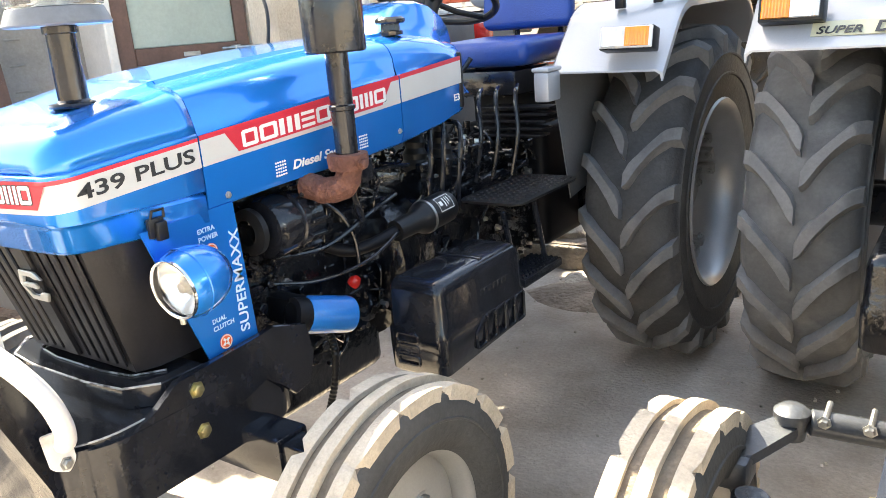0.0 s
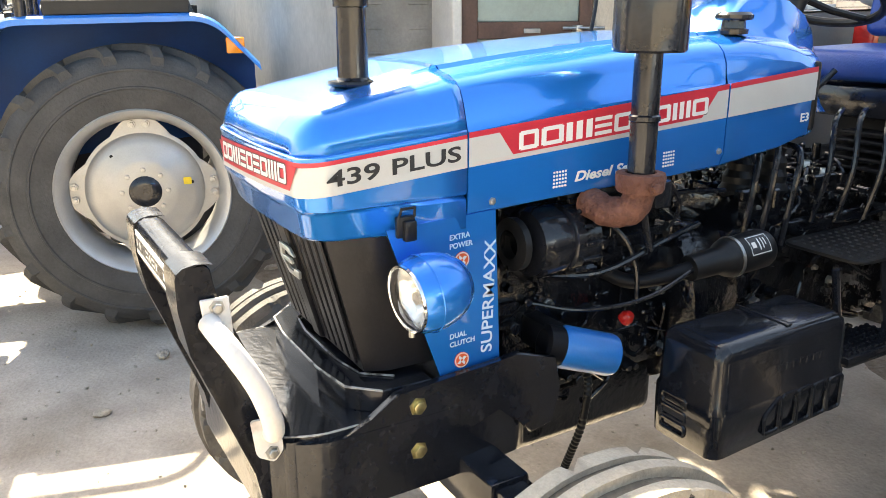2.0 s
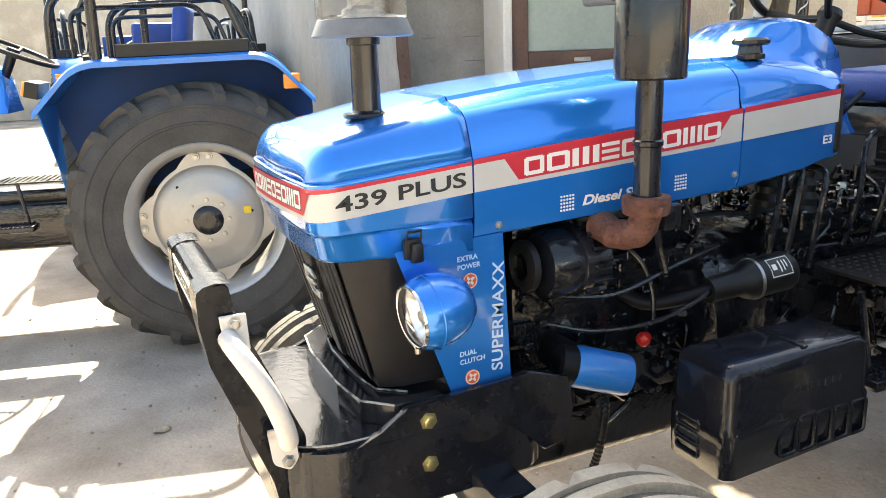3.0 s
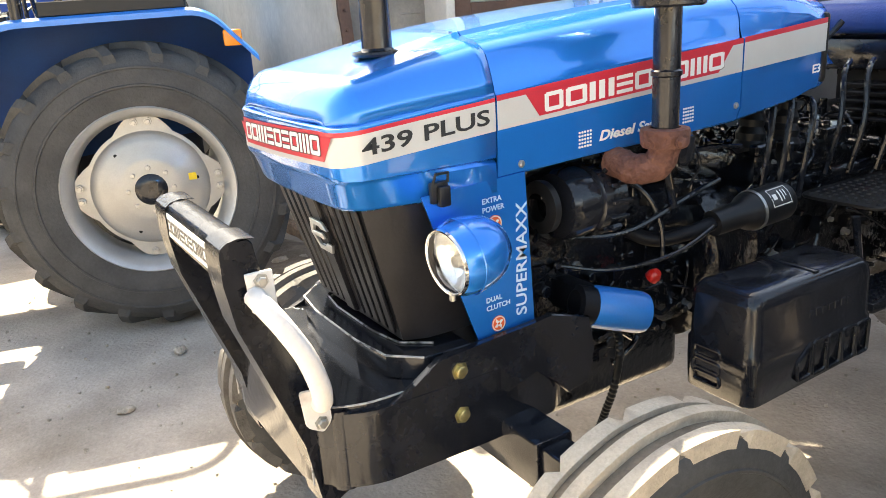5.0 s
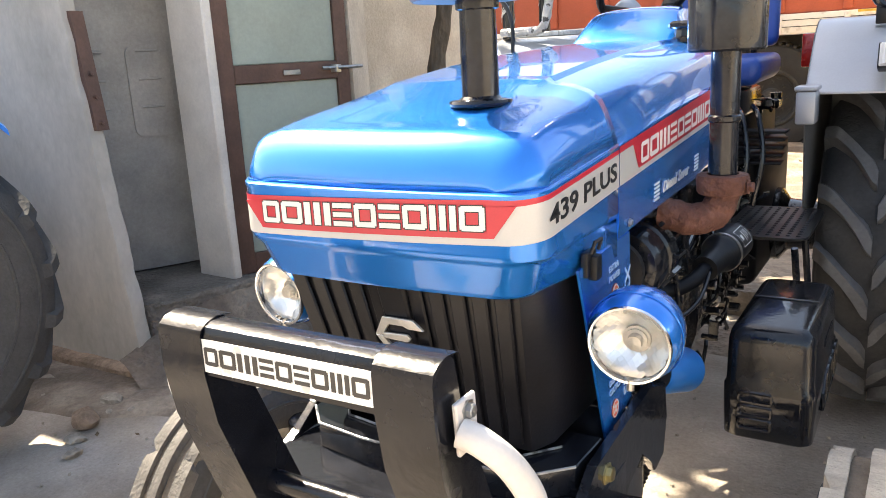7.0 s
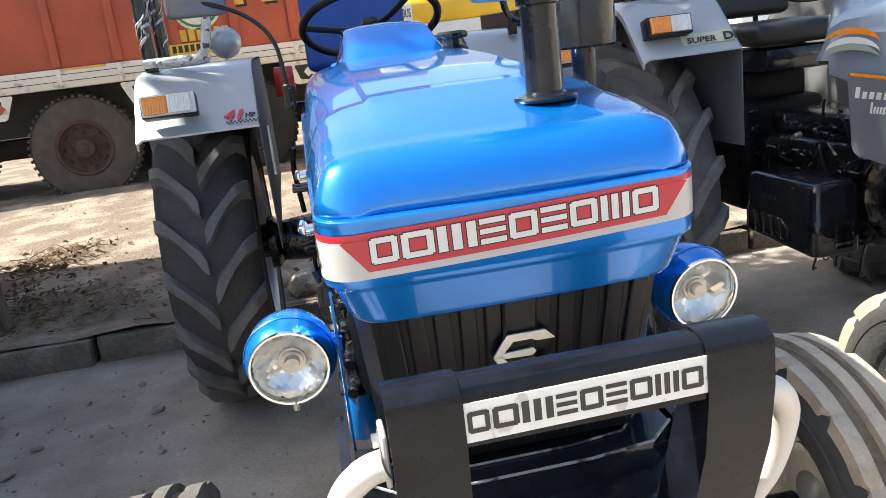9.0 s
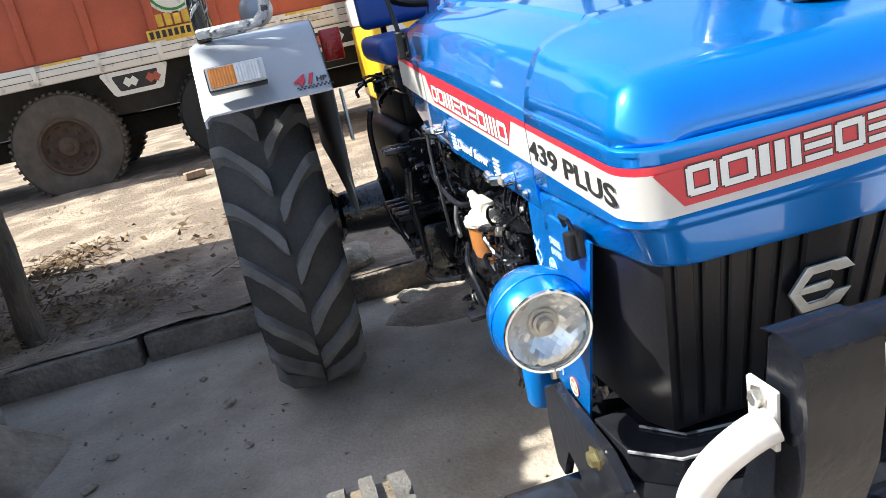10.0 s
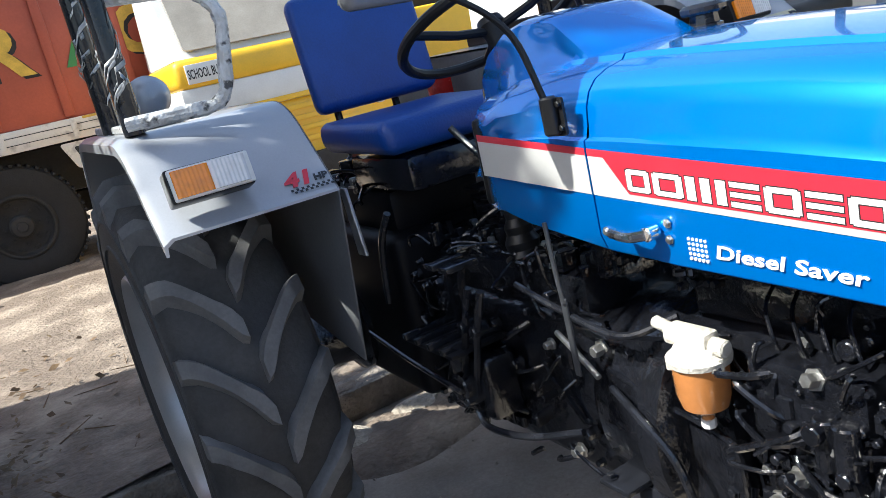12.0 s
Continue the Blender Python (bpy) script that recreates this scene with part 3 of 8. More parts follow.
def rear_wheel(parent, side, x, grey=False, clean=False, back=0.0):
    """A whole rear wheel: the disc carries tyre, rim, hub and nuts. side: +1 outer face to +x."""
    deep = 0.0 if grey or clean else -0.09
    w = part("rear_wheel", DISC_FULL_ME if clean else DISC_DEEP_ME if deep else DISC_ME, None, parent, "silver dished wheel centre")
    w.matrix_basis = pose(x, REAR_Y + back, REAR_R, 0, 0, 0 if side > 0 else 180)
    if grey:
        tyre = TYRE_ME.copy()
        tyre.materials[0] = RUBBER_GREY
        pale = LUG_ME.copy()
        pale.materials[0] = LUG_PALE
    if clean:
        pale = LUG_ME.copy()
        pale.materials[0] = RUBBER
    part("tyre", TYRE_ME if not grey else tyre, None, w, "large black tractor tyre")
    lg = part("tread", pale if grey or clean else LUG_ME, None, w, "chevron tread lugs")
    if side < 0:
        lg.matrix_basis = Matrix.Scale(-1, 4, (0, 1, 0))
    if not grey and not clean:
        lg.matrix_basis = lg.matrix_basis @ Matrix.Rotation(math.radians(-6 if side > 0 else 3), 4, "X")
    if clean:
        lg.matrix_basis = lg.matrix_basis @ Matrix.Diagonal((0.95, 0.985, 0.985, 1))
    part("rim", RIM_ME, None, w).matrix_basis = Matrix.Diagonal((1.08, 1.0, 1.0, 1))
    face = 0.098 if clean else deep
    part("hub", HUB_ME, None, w, "black hub cap").location = (face, 0, 0)
    for k in range(8):
        a = 2 * math.pi * k / 8
        o = part("wheel_nut", NUT_ME, None, w)
        ring = 0.098 if clean else 0.112
        o.location = (0.01 + face, math.cos(a) * ring, math.sin(a) * ring)
        if clean:
            o.scale = (0.5, 0.72, 0.72)
    for k in range(4):
        for da in (-0.1, 0.1):
            a = 2 * math.pi * k / 4 + da
            o = part("rim_bolt", CLAMP_ME, None, w)
            o.matrix_basis = Matrix.Translation((0.064 + deep, math.cos(a) * 0.298, math.sin(a) * 0.298)) @ Matrix.Rotation(a - math.pi / 2, 4, "X")
        if deep:
            o = part("rim_clamp", RIM_CLAMP_ME, None, w, "welded rim clamp with bolts")
            o.matrix_basis = Matrix.Rotation(math.pi / 2 * k + 0.35, 4, "X")
    return w


def front_wheel_meshes():
    bm = bmesh.new()
    prof = [(0.215, -0.055), (0.225, -0.07), (0.26, -0.083), (0.284, -0.083), (0.286, -0.086), (0.291, -0.086), (0.293, -0.082), (0.30, -0.082), (0.335, -0.072), (0.345, -0.06), (0.345, 0.06), (0.335, 0.072), (0.30, 0.082), (0.293, 0.082), (0.291, 0.086), (0.286, 0.086), (0.284, 0.083), (0.26, 0.083), (0.225, 0.07), (0.215, 0.055)]
    lathe(bm, prof, (0, 0, 0), (1, 0, 0), 64)
    tyre = finish(bm, RUBBER, "tyre", 45)
    ribs = []
    for x0, x1, r, notch in ((-0.0135, 0.0135, 0.366, 0), (0.042, 0.075, 0.358, 1), (-0.075, -0.042, 0.358, 1)):
        bm = bmesh.new()
        seg = 120
        loops = []
        for q, e in ((0.335, 0), (1, 0), (1, 1), (0.335, 1)):
            lp = []
            for i in range(seg):
                a = 2 * math.pi * i / seg
                step = 0.5 + 0.5 * (1 if i % 8 else -1) if notch else 0
                wave = 0.0006 * math.sin(a * 17)
                rr = (0.325 if q != 1 else r - (0.012 * (1 - step) if notch and (e == 1) == (x0 > 0) else 0))
                x = (x1 if e else x0) + wave
                if notch and (e == 1) == (x0 > 0):
                    x -= math.copysign(0.012, x0) * (1 - step)
                lp.append((x, math.cos(a) * rr, math.sin(a) * rr))
            loops.append(lp)
        loops.append(loops[0])
        rings(bm, loops, True, False)
        ribs.append(finish(bm, TREAD, "tread_rib", 30))
    bm = bmesh.new()
    lathe(bm, [(0.222, 0.062), (0.226, 0.055), (0.215, 0.048), (0.205, 0.03), (0.195, 0.0), (0.19, -0.03), (0.205, -0.048), (0.226, -0.055), (0.222, -0.062)], (0, 0, 0), (1, 0, 0), 48)
    lathe(bm, [(0.195, 0.0), (0.17, 0.02), (0.12, 0.028), (0.085, 0.02), (0.06, 0.02), (0.055, 0.055), (0.04, 0.07), (0.0, 0.074)], (0, 0, 0), (1, 0, 0), 48)
    return tyre, ribs, finish(bm, SILVER, "rim", 40)


FT_ME, FRIB_MES, FRIM_ME = front_wheel_meshes()
bm = bmesh.new()
lathe(bm, [(0.340, -0.068), (0.3465, -0.06), (0.3475, 0.0), (0.3465, 0.06), (0.340, 0.068)], (0, 0, 0), (1, 0, 0), 72)
FMUD_ME = finish(bm, MUD, "groove_mud", 45)


def front_wheel(parent, side, x, turn=0.0, dy=-0.04, pale=False):
    w = part("front_wheel", FRIM_ME, None, parent, "silver pressed front rim")
    q = 0.972 if side > 0 else 0.945 if pale else 0.915
    w.matrix_basis = pose(x, FRONT_Y + (0.02 if side > 0 else dy), FRONT_R * q, 0, 0, (0 if side > 0 else 180) + turn) @ Matrix.Scale(q, 4)
    part("tyre", FT_ME, None, w, "narrow ribbed front tyre")
    part("groove_mud", FMUD_ME, None, w, "brown mud in the tread grooves")
    for me in FRIB_MES:
        if side < 0 and not pale:
            me = me.copy()
            me.materials[0] = TREAD_DULL
        part("tread_rib", me, None, w, "tread rib coated in pale dried mud")
    for k in range(6):
        a = 2 * math.pi * k / 6
        o = part("wheel_nut", NUT_ME, None, w)
        o.location = (0.024, math.cos(a) * 0.1, math.sin(a) * 0.1)
    return w


def fender(parent, s, paint, inner=0.40, outer=0.775, low=(1.62, 0.74), back=0.0, plate=None):
    """Rear mudguard: a folded sheet over the tyre with a rolled outer lip and an inner side plate. s: side."""
    line = [(p.x, p.y) for p in bend([V(y, z, 0) for y, z in ((1.465 + back, 1.19), (1.665 + back, 1.40), (2.50, 1.415), (2.70, 1.20))], 0.09, 6)]
    bm = bmesh.new()
    loops = []
    for y, z in line:
        loops.append([(s * inner, y, z), (s * (outer - 0.02), y, z), (s * outer, y, z - 0.012), (s * outer, y + 0.004, z - 0.035), (s * (outer - 0.006), y + 0.004, z - 0.035), (s * (outer - 0.008), y, z - 0.016), (s * (outer - 0.024), y, z - 0.006), (s * inner, y, z - 0.006)])
    rings(bm, loops)
    f = part("fender", bm, paint, parent, "rear mudguard sheet over the tyre")
    bm = bmesh.new()
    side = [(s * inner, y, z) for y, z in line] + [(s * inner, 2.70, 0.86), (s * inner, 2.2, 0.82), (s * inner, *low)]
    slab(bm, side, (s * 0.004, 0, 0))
    part("inner_plate", bm, plate or (paint if paint is not FENDER_GREY else FENDER_SHADED), f, "inner side sheet of the mudguard")
    return f


# silver-grey darkened so that the inner sheets' shade is in the colour
FENDER_SHADED = mat("shaded_silver_grey_paint", (0.115, 0.118, 0.122), 0.8, 0.0, 0.15, 5, 0.0, 100)


def side_lamp(parent, s, x, y=1.455, z=1.285, rim=None):
    """Amber and clear indicator in a slanted frame on the mudguard's front."""
    m = pose(x, y, z, -14, 0, 0)
    bm = bmesh.new()
    box(bm, (-0.086, -0.010, -0.036), (0.086, 0.05, 0.036), 0.005, 2, m)
    h = part("indicator_lamp", bm, BLACK_SATIN, parent, "indicator lamp with amber and clear halves")
    if rim is not None:
        bm = bmesh.new()
        box(bm, (-0.082, -0.019, -0.033), (0.086, -0.009, 0.033), 0.004, 2, m)
        part("rim", bm, rim, h, "pale plastic lamp rim")
    for k, (m2, name) in enumerate(((ORANGE, "amber_lens"), (CLEAR_LENS, "clear_lens"))):
        bm = bmesh.new()
        a = 0.0 if k == 0 else -0.076
        if s < 0:
            a = -a - 0.076
        front = [V(a, -0.011, -0.028), V(a, -0.021, -0.028)]
        front += [V(a + 0.003 + i * 0.0043, -0.0262 if i % 2 else -0.0245, -0.028) for i in range(17)]
        front += [V(a + 0.0757, -0.021, -0.028), V(a + 0.0757, -0.011, -0.028)]
        slab(bm, [m @ p for p in front], m.to_3x3() @ V(0, 0, 0.056))
        part(name, bm, m2, h)
    return h


def z_top(y):
    return table([(0.1, 1.312), (0.3, 1.334), (0.5, 1.35), (0.75, 1.364), (0.95, 1.368), (1.1, 1.355), (1.2, 1.30)], y)


def half_width(y):
    return table([(0.0, 0.264), (0.13, 0.264), (0.8, 0.258), (1.2, 0.244)], y)


def bottom(y):
    return table([(0.13, 1.046), (0.35, 1.056), (0.8, 1.068), (1.05, 1.092), (1.2, 1.125)], y)


def band(y, x=0.265):
    """Lower and upper edge of the sticker band along the bonnet; it sits a little lower on the right."""
    d = -0.0075 * (1 - x / 0.265)
    return table([(-0.19, 1.110), (0.13, 1.136), (1.2, 1.204)], y) + d, table([(-0.19, 1.171), (0.13, 1.199), (1.2, 1.284)], y) + d


def bonnet_section(y, inset=0.0):
    zt, hw, zb = z_top(y), half_width(y) - inset, bottom(y)
    h = [(0.0, zt), (0.09, zt - 0.001), (0.150, zt - 0.004), (0.158, zt - 0.012), (0.195, zt - 0.019), (0.221, zt - 0.030), (0.237, zt - 0.045), (0.247, zt - 0.067), (hw - 0.006, zt - 0.1), (hw - 0.003, zt - 0.112), (hw, zt - 0.116), (hw, zb + 0.03), (hw - 0.003, zb + 0.003), (hw - 0.008, zb)]
    k = hw / 0.264
    h = [(x * k if x < 0.256 else x, z) for x, z in h]
    inner = [(x - 0.005, z - 0.004) for x, z in h[::-1]]
    inner[-1] = (0, zt - 0.006)
    right = h + inner
    return [V(x, y, z) for x, z in h[::-1]] + [V(-x, y, z) for x, z in h[1:]] + [V(-x, y, z) for x, z in inner[:-1]] + [V(x, y, z) for x, z in inner[::-1]]


def band_strip(parent, name, s, y0, y1, f0, f1, material, lean0=0.0, lean1=0.0, lift=0.0009, n=14, label=""):
    """A strip of film along the bonnet's side between two shares of the band's height; lean slants its ends."""
    bm = bmesh.new()
    lo, hi = [], []
    for i in range(n + 1):
        ya, yb = lerp(y0, y1, i / n), lerp(y0 + lean0, y1 + lean1, i / n)
        b, t = band(ya, s * 0.265)
        lo.append(V(s * (half_width(ya) + lift), ya, lerp(b, t, f0)))
        b, t = band(yb, s * 0.265)
        hi.append(V(s * (half_width(yb) + lift), yb, lerp(b, t, f1)))
    v0, v1 = [bm.verts.new(p) for p in lo], [bm.verts.new(p) for p in hi]
    for i in range(n):
        bm.faces.new((v0[i], v0[i + 1], v1[i + 1], v1[i]))
    return part(name, bm, material, parent, label)


MARK_FORMS = (  # plain bars in a unit cell: x0, x1, z0, z1
    ((0, 0.22, 0.06, 0.94), (0.78, 1, 0.06, 0.94), (0.08, 0.92, 0.78, 1), (0.08, 0.92, 0, 0.22)),
    ((0.0, 1.0, 0.79, 1), (0.0, 1.0, 0.4, 0.6), (0.0, 1.0, 0, 0.21)),
    ((0, 0.24, 0, 1), (0.38, 0.62, 0, 1), (0.76, 1, 0, 1)),
)


def mark_blocks(parent, origin, right, up, wide, high, material, edge=None, bow=0.0):
    """A brand mark drawn as a row of nine plain barred shapes, with a dark edge behind each where one is given."""
    right, up = Vector(right).normalized(), Vector(up).normalized()
    out = right.cross(up)
    order = ((0, 0.95), (0, 1.12), (2, 1.36), (1, 0.92), (0, 1.02), (1, 0.94), (0, 1.02), (2, 1.08), (0, 1.0))
    unit = wide / (sum(w for _, w in order) + 0.13 * 8)
    x = 0.0
    for form, w in order:
        for m, grow, lift in ((edge, 0.0015, 0.0), (material, 0.0, 0.0003)):
            if m is None:
                continue
            bm = bmesh.new()
            for k, (x0, x1, z0, z1) in enumerate(MARK_FORMS[form]):
                o = Vector(origin) + right * x + out * (lift + 0.00004 * k)
                a, b, c, d = x0 * w * unit - grow, x1 * w * unit + grow, z0 * high - grow, z1 * high + grow
                slab(bm, [o + right * a + up * c, o + right * b + up * c, o + right * b + up * d, o + right * a + up * d], out * 0.0002)
            for v in bm.verts:
                v.co.y += bow * (v.co.x / 0.2128) ** 2
            part("mark_shape" if not grow else "mark_edge", bm, m, parent)
        x += (w + 0.13) * unit


def nose_loop(w, yf, rc, z, n=5, bow=0.006, y_end=0.1335):
    """A U-shaped line round the nose at one height, from the left rear end to the right rear end."""
    pts = [V(w, lerp(y_end, yf + rc, i / n), z) for i in range(n)]
    for i in range(9):
        a = math.pi / 2 * i / 8
        pts.append(V(w - rc + rc * math.cos(a), yf + bow + rc - rc * math.sin(a) - bow * math.sin(a) * 0, z))
    half = pts[:]
    m = 6
    front = []
    for i in range(1, m + 1):
        x = (w - rc) * (1 - i / m)
        front.append(V(x, yf + bow - bow * (1 - (x / max(w - rc, 1e-4)) ** 2), z))
    half += front
    return half + [V(-p.x, p.y, p.z) for p in half[-2::-1]]


def ledge_z(y):
    """Height of the ledge above the sticker band; it rises towards the seam."""
    return lerp(1.1785, 1.2055, (y + 0.185) / 0.318)


def nose_top():
    """Cross lines of the nose above its ledge: a rounded brow, then a top that rises to the seam."""
    seam = (1.0, 0.992, 0.967, 0.902, 0.846, 0.756, 0.634, 0.455, 0.20, 0.0)
    blunt = (1.0, 0.998, 0.988, 0.982, 0.955, 0.905, 0.805, 0.62, 0.32, 0.0)
    across = (0.0, 0.09, 0.150, 0.158, 0.195, 0.221, 0.237, 0.247, 0.2575, 0.2632)
    rows = []
    for i in range(10):
        a = math.pi / 2 * i / 9
        y = -0.182 + 0.072 * (1 - math.cos(a))
        rows.append((y, lerp(ledge_z(y) - 1.1932, 0.066, math.sin(a))))
    rise = [(-0.11, 0.066), (-0.06, 0.0785), (0.0, 0.093), (0.05, 0.104), (0.10, 0.115), (0.1335, 0.1225)]
    rows += [(lerp(-0.11, 0.1335, i / 12), table(rise, lerp(-0.11, 0.1335, i / 12))) for i in range(1, 13)]
    loops = []
    for y, h in rows:
        back = max(0.0, -0.128 - y)
        k = (0.2112 + math.sqrt(max(0.0, 0.052 ** 2 - min(back, 0.052) ** 2))) / 0.2632
        f = min(1, max(0, (y + 0.12) / 0.25))
        f = f * f * (3 - 2 * f)
        bow = 0.006 * min(1, max(0, (-0.13 - y) / 0.03))
        base = ledge_z(y)
        half = [V(x * k, y + bow * min(1, x / 0.212) ** 2, base + (1.1932 + h - base) * lerp(a, b, f)) for x, a, b in zip(across, blunt, seam)]
        loops.append(half[::-1] + [V(-p.x, p.y, p.z) for p in half[1:]])
    return loops


def bonnet(t):
    # rear panel, between the seam and the tank cover
    bm = bmesh.new()
    ys = [0.137 + (0.815 - 0.137) * i / 14 for i in range(15)]
    rings(bm, [bonnet_section(y) for y in ys])
    hood = part("bonnet_panel", bm, BLUE, t, "glossy blue pressed steel bonnet panel", 24)
    bm = bmesh.new()
    ys = [0.819 + (1.12 - 0.819) * i / 8 for i in range(9)]
    loops = [bonnet_section(y) for y in ys]
    for k, (dy, q) in enumerate(((0.035, 0.985), (0.06, 0.95), (0.072, 0.88))):
        c = V(0, 0, 1.22)
        lp = []
        for p in bonnet_section(1.12):
            lp.append(V(p.x * q, 1.12 + dy, c.z + (p.z - c.z) * q))
        loops.append(lp)
    rings(bm, loops)
    cover = part("tank_cover", bm, BLUE, t, "blue rear bonnet cover over the fuel tank", 24)
    # closing bulkheads behind the seams
    bm = bmesh.new()
    box(bm, (-0.225, 0.120, 1.08), (0.225, 0.135, 1.25))
    part("bulkhead", bm, BLUE, t)
    bm = bmesh.new()
    box(bm, (-0.235, 1.15, 1.12), (0.235, 1.17, 1.29), 0.01)
    part("bulkhead", bm, BLACK_SATIN, t)
    # nose
    rows = [(0.221, -0.152, 0.05, 1.022), (0.231, -0.162, 0.05, 1.027), (0.236, -0.166, 0.05, 1.034), (0.251, -0.1765, 0.05, 1.076), (0.2555, -0.1800, 0.05, 1.082), (0.2625, -0.1835, 0.052, 1.087), (0.264, -0.185, 0.052, 1.094), (0.264, -0.185, 0.052, 1.182), (0.2655, -0.1862, 0.052, 1.185), (0.2655, -0.1862, 0.052, 1.190), (0.2632, -0.1822, 0.053, 1.194)]
    bm = bmesh.new()
    loops = []
    for w, yf, rc, z in rows:
        lp = nose_loop(w, yf, rc, z)
        for p in lp:
            p.z += (ledge_z(p.y) - 1.194) * min(1, max(0, (z - 1.10) / 0.082))
        if z < 1.08:
            for p in lp:
                if abs(p.x) > w - 0.001:
                    q = (p.y + 0.1) / 0.228
                    p.x = math.copysign(lerp(abs(p.x), 0.262, min(1, max(0, q))), p.x)
        loops.append(lp)
    rings(bm, loops, False, False)
    rings(bm, nose_top(), False, False)
    nose = part("nose_panel", bm, BLUE, t, "rounded glossy blue bonnet nose", 32)
    nose.modifiers.new("thick", "SOLIDIFY").thickness = 0.004
    # films on the nose
    path = nose_loop(0.2648, -0.1858, 0.052, 0, 8)

    def film(name, a, b, f0, f1, material, lift=0.0, label="", lean=0):
        bm = bmesh.new()
        pts = path[a:b + 1]
        lo, hi = [], []
        for i, p in enumerate(pts):
            d = V(p.x, p.y + 0.02, 0).normalized() * lift
            zb, zt = band(p.y, p.x)
            lo.append(bm.verts.new((p.x + d.x, p.y + d.y, lerp(zb, zt, f0))))
            hi.append(bm.verts.new((p.x + d.x, p.y + d.y, lerp(zb, zt, f1))))
        for i in range(len(pts) - 1):
            bm.faces.new((lo[i], lo[i + 1], hi[i + 1], hi[i]))
        return part(name, bm, material, nose, label)

    n = len(path) - 1
    film("white_film", 0, n, 0.0, 0.84, SILVER_STICKER, 0.0006, "silver-white sticker band")
    film("red_film", 0, n, 0.84, 1.0, RED, 0.0006, "thin red sticker line")
    # red block on the front with slanted ends
    bm = bmesh.new()
    m = 12
    lo, hi = [], []
    for i in range(m + 1):
        for f, row, wide in ((0.16, lo, 0.205), (0.86, hi, 0.238)):
            x = lerp(-wide, wide, i / m)
            y = -0.1858 - 0.0012 + 0.006 * (x / 0.2128) ** 2
            zb, zt = band(y, x)
            row.append(bm.verts.new((x, y, lerp(zb, zt, f))))
    for i in range(m):
        bm.faces.new((lo[i], lo[i + 1], hi[i + 1], hi[i]))
    part("red_block", bm, RED, nose, "red sticker block on the nose")
    mark_blocks(nose, (-0.200, -0.1874, 1.1165), (1, 0, 0.029), (0, 0, 1), 0.394, 0.034, WHITE, INK, 0.006)
    # films on the sides
    for s in (1, -1):
        band_strip(hood, "white_film", s, 0.138, 0.815, 0.0, 0.84, SILVER_STICKER, label="silver-white sticker band")
        band_strip(hood, "red_film", s, 0.138, 0.815, 0.84, 1.0, RED)
        band_strip(cover, "white_film", s, 0.820, 1.135, 0.0, 0.84, SILVER_STICKER)
        band_strip(cover, "red_film", s, 0.820, 1.135, 0.84, 1.0, RED)
        band_strip(hood, "red_block", s, 0.235, 0.735, 0.14, 0.86, RED, -0.032, 0.045, 0.0016)
        if s > 0:
            mark_blocks(hood, (half_width(0.25) + 0.0012, 0.248, band(0.248)[0] + 0.0135), (-0.0091, 1, 0.071), (0, 0, 1), 0.505, 0.036, WHITE, INK)
            for txt, y in (("439", -0.138), ("PLUS", -0.021)):
                lettering(txt, 0.0385, (0.2664, y, 1.1285 + (y + 0.147) * 0.085), (0, 1, 0.085), (0, 0, 1), INK, nose, "model_lettering", "black model lettering", 1.71, 0.0004, 0, 0.0007, 1.0)
            lettering("Diesel Saver", 0.028, (half_width(0.385) + 0.0012, 0.385, 1.083), (-0.009, 1, 0.04), (0, 0, 1), WHITE, hood, "side_lettering", "white lettering", 1.36, 0.0004, 0.25, 0.0008)
            lettering("E3", 0.028, (half_width(1.1) + 0.0015, 1.085, 1.150), (0, 1, 0.05), (0, 0, 1), WHITE, cover, "rear_lettering", "white lettering", 1.2, 0.0004, 0, 0.0006)
        else:
            mark_blocks(hood, (-half_width(0.735) - 0.0016, 0.735, band(0.735, -0.265)[0] + 0.0155), (-0.0091, -1, -0.071), (0, 0, 1), 0.505, 0.033, WHITE, INK)
            for txt, y in (("439", 0.130), ("PLUS", 0.008)):
                lettering(txt, 0.038, (-0.2664, y, 1.1345 + (y - 0.123) * 0.085), (0, -1, -0.085), (0, 0, 1), INK, nose, "model_lettering", "black model lettering", 1.84, 0.0004, 0, 0.0007, 1.0)
            lettering("Diesel Saver", 0.0265, (-half_width(0.585) - 0.0014, 0.590, 1.088), (-0.009, -1, -0.04), (0, 0, 1), WHITE, hood, "side_lettering", "white lettering", 1.58, 0.0004, 0.15, 0.0006)
        # dot squares at both ends of the side lettering
        for y0 in (0.335, 0.63) if s > 0 else (0.318, 0.605):
            bm = bmesh.new()
            for i in range(5):
                for k in range(5):
                    y = y0 + i * 0.0072
                    z = (1.077 if s > 0 else 1.070) + k * 0.0072 + (y - 0.335) * 0.04
                    cyl(bm, (s * (half_width(y) - 0.001), y, z), (s * (half_width(y) + 0.001), y, z), 0.0026, seg=6)
            part("dot_square", bm, [WHITE], hood, "square of small white dots")
        # crease along the lower side
        for y, z in ((0.19, 1.067), (0.80, 1.106)):
            bm = bmesh.new()
            bolt(bm, (s * half_width(y), y, z), (s, 0, 0), 0.0055, 0.005)
            part("screw", bm, STEEL, hood)
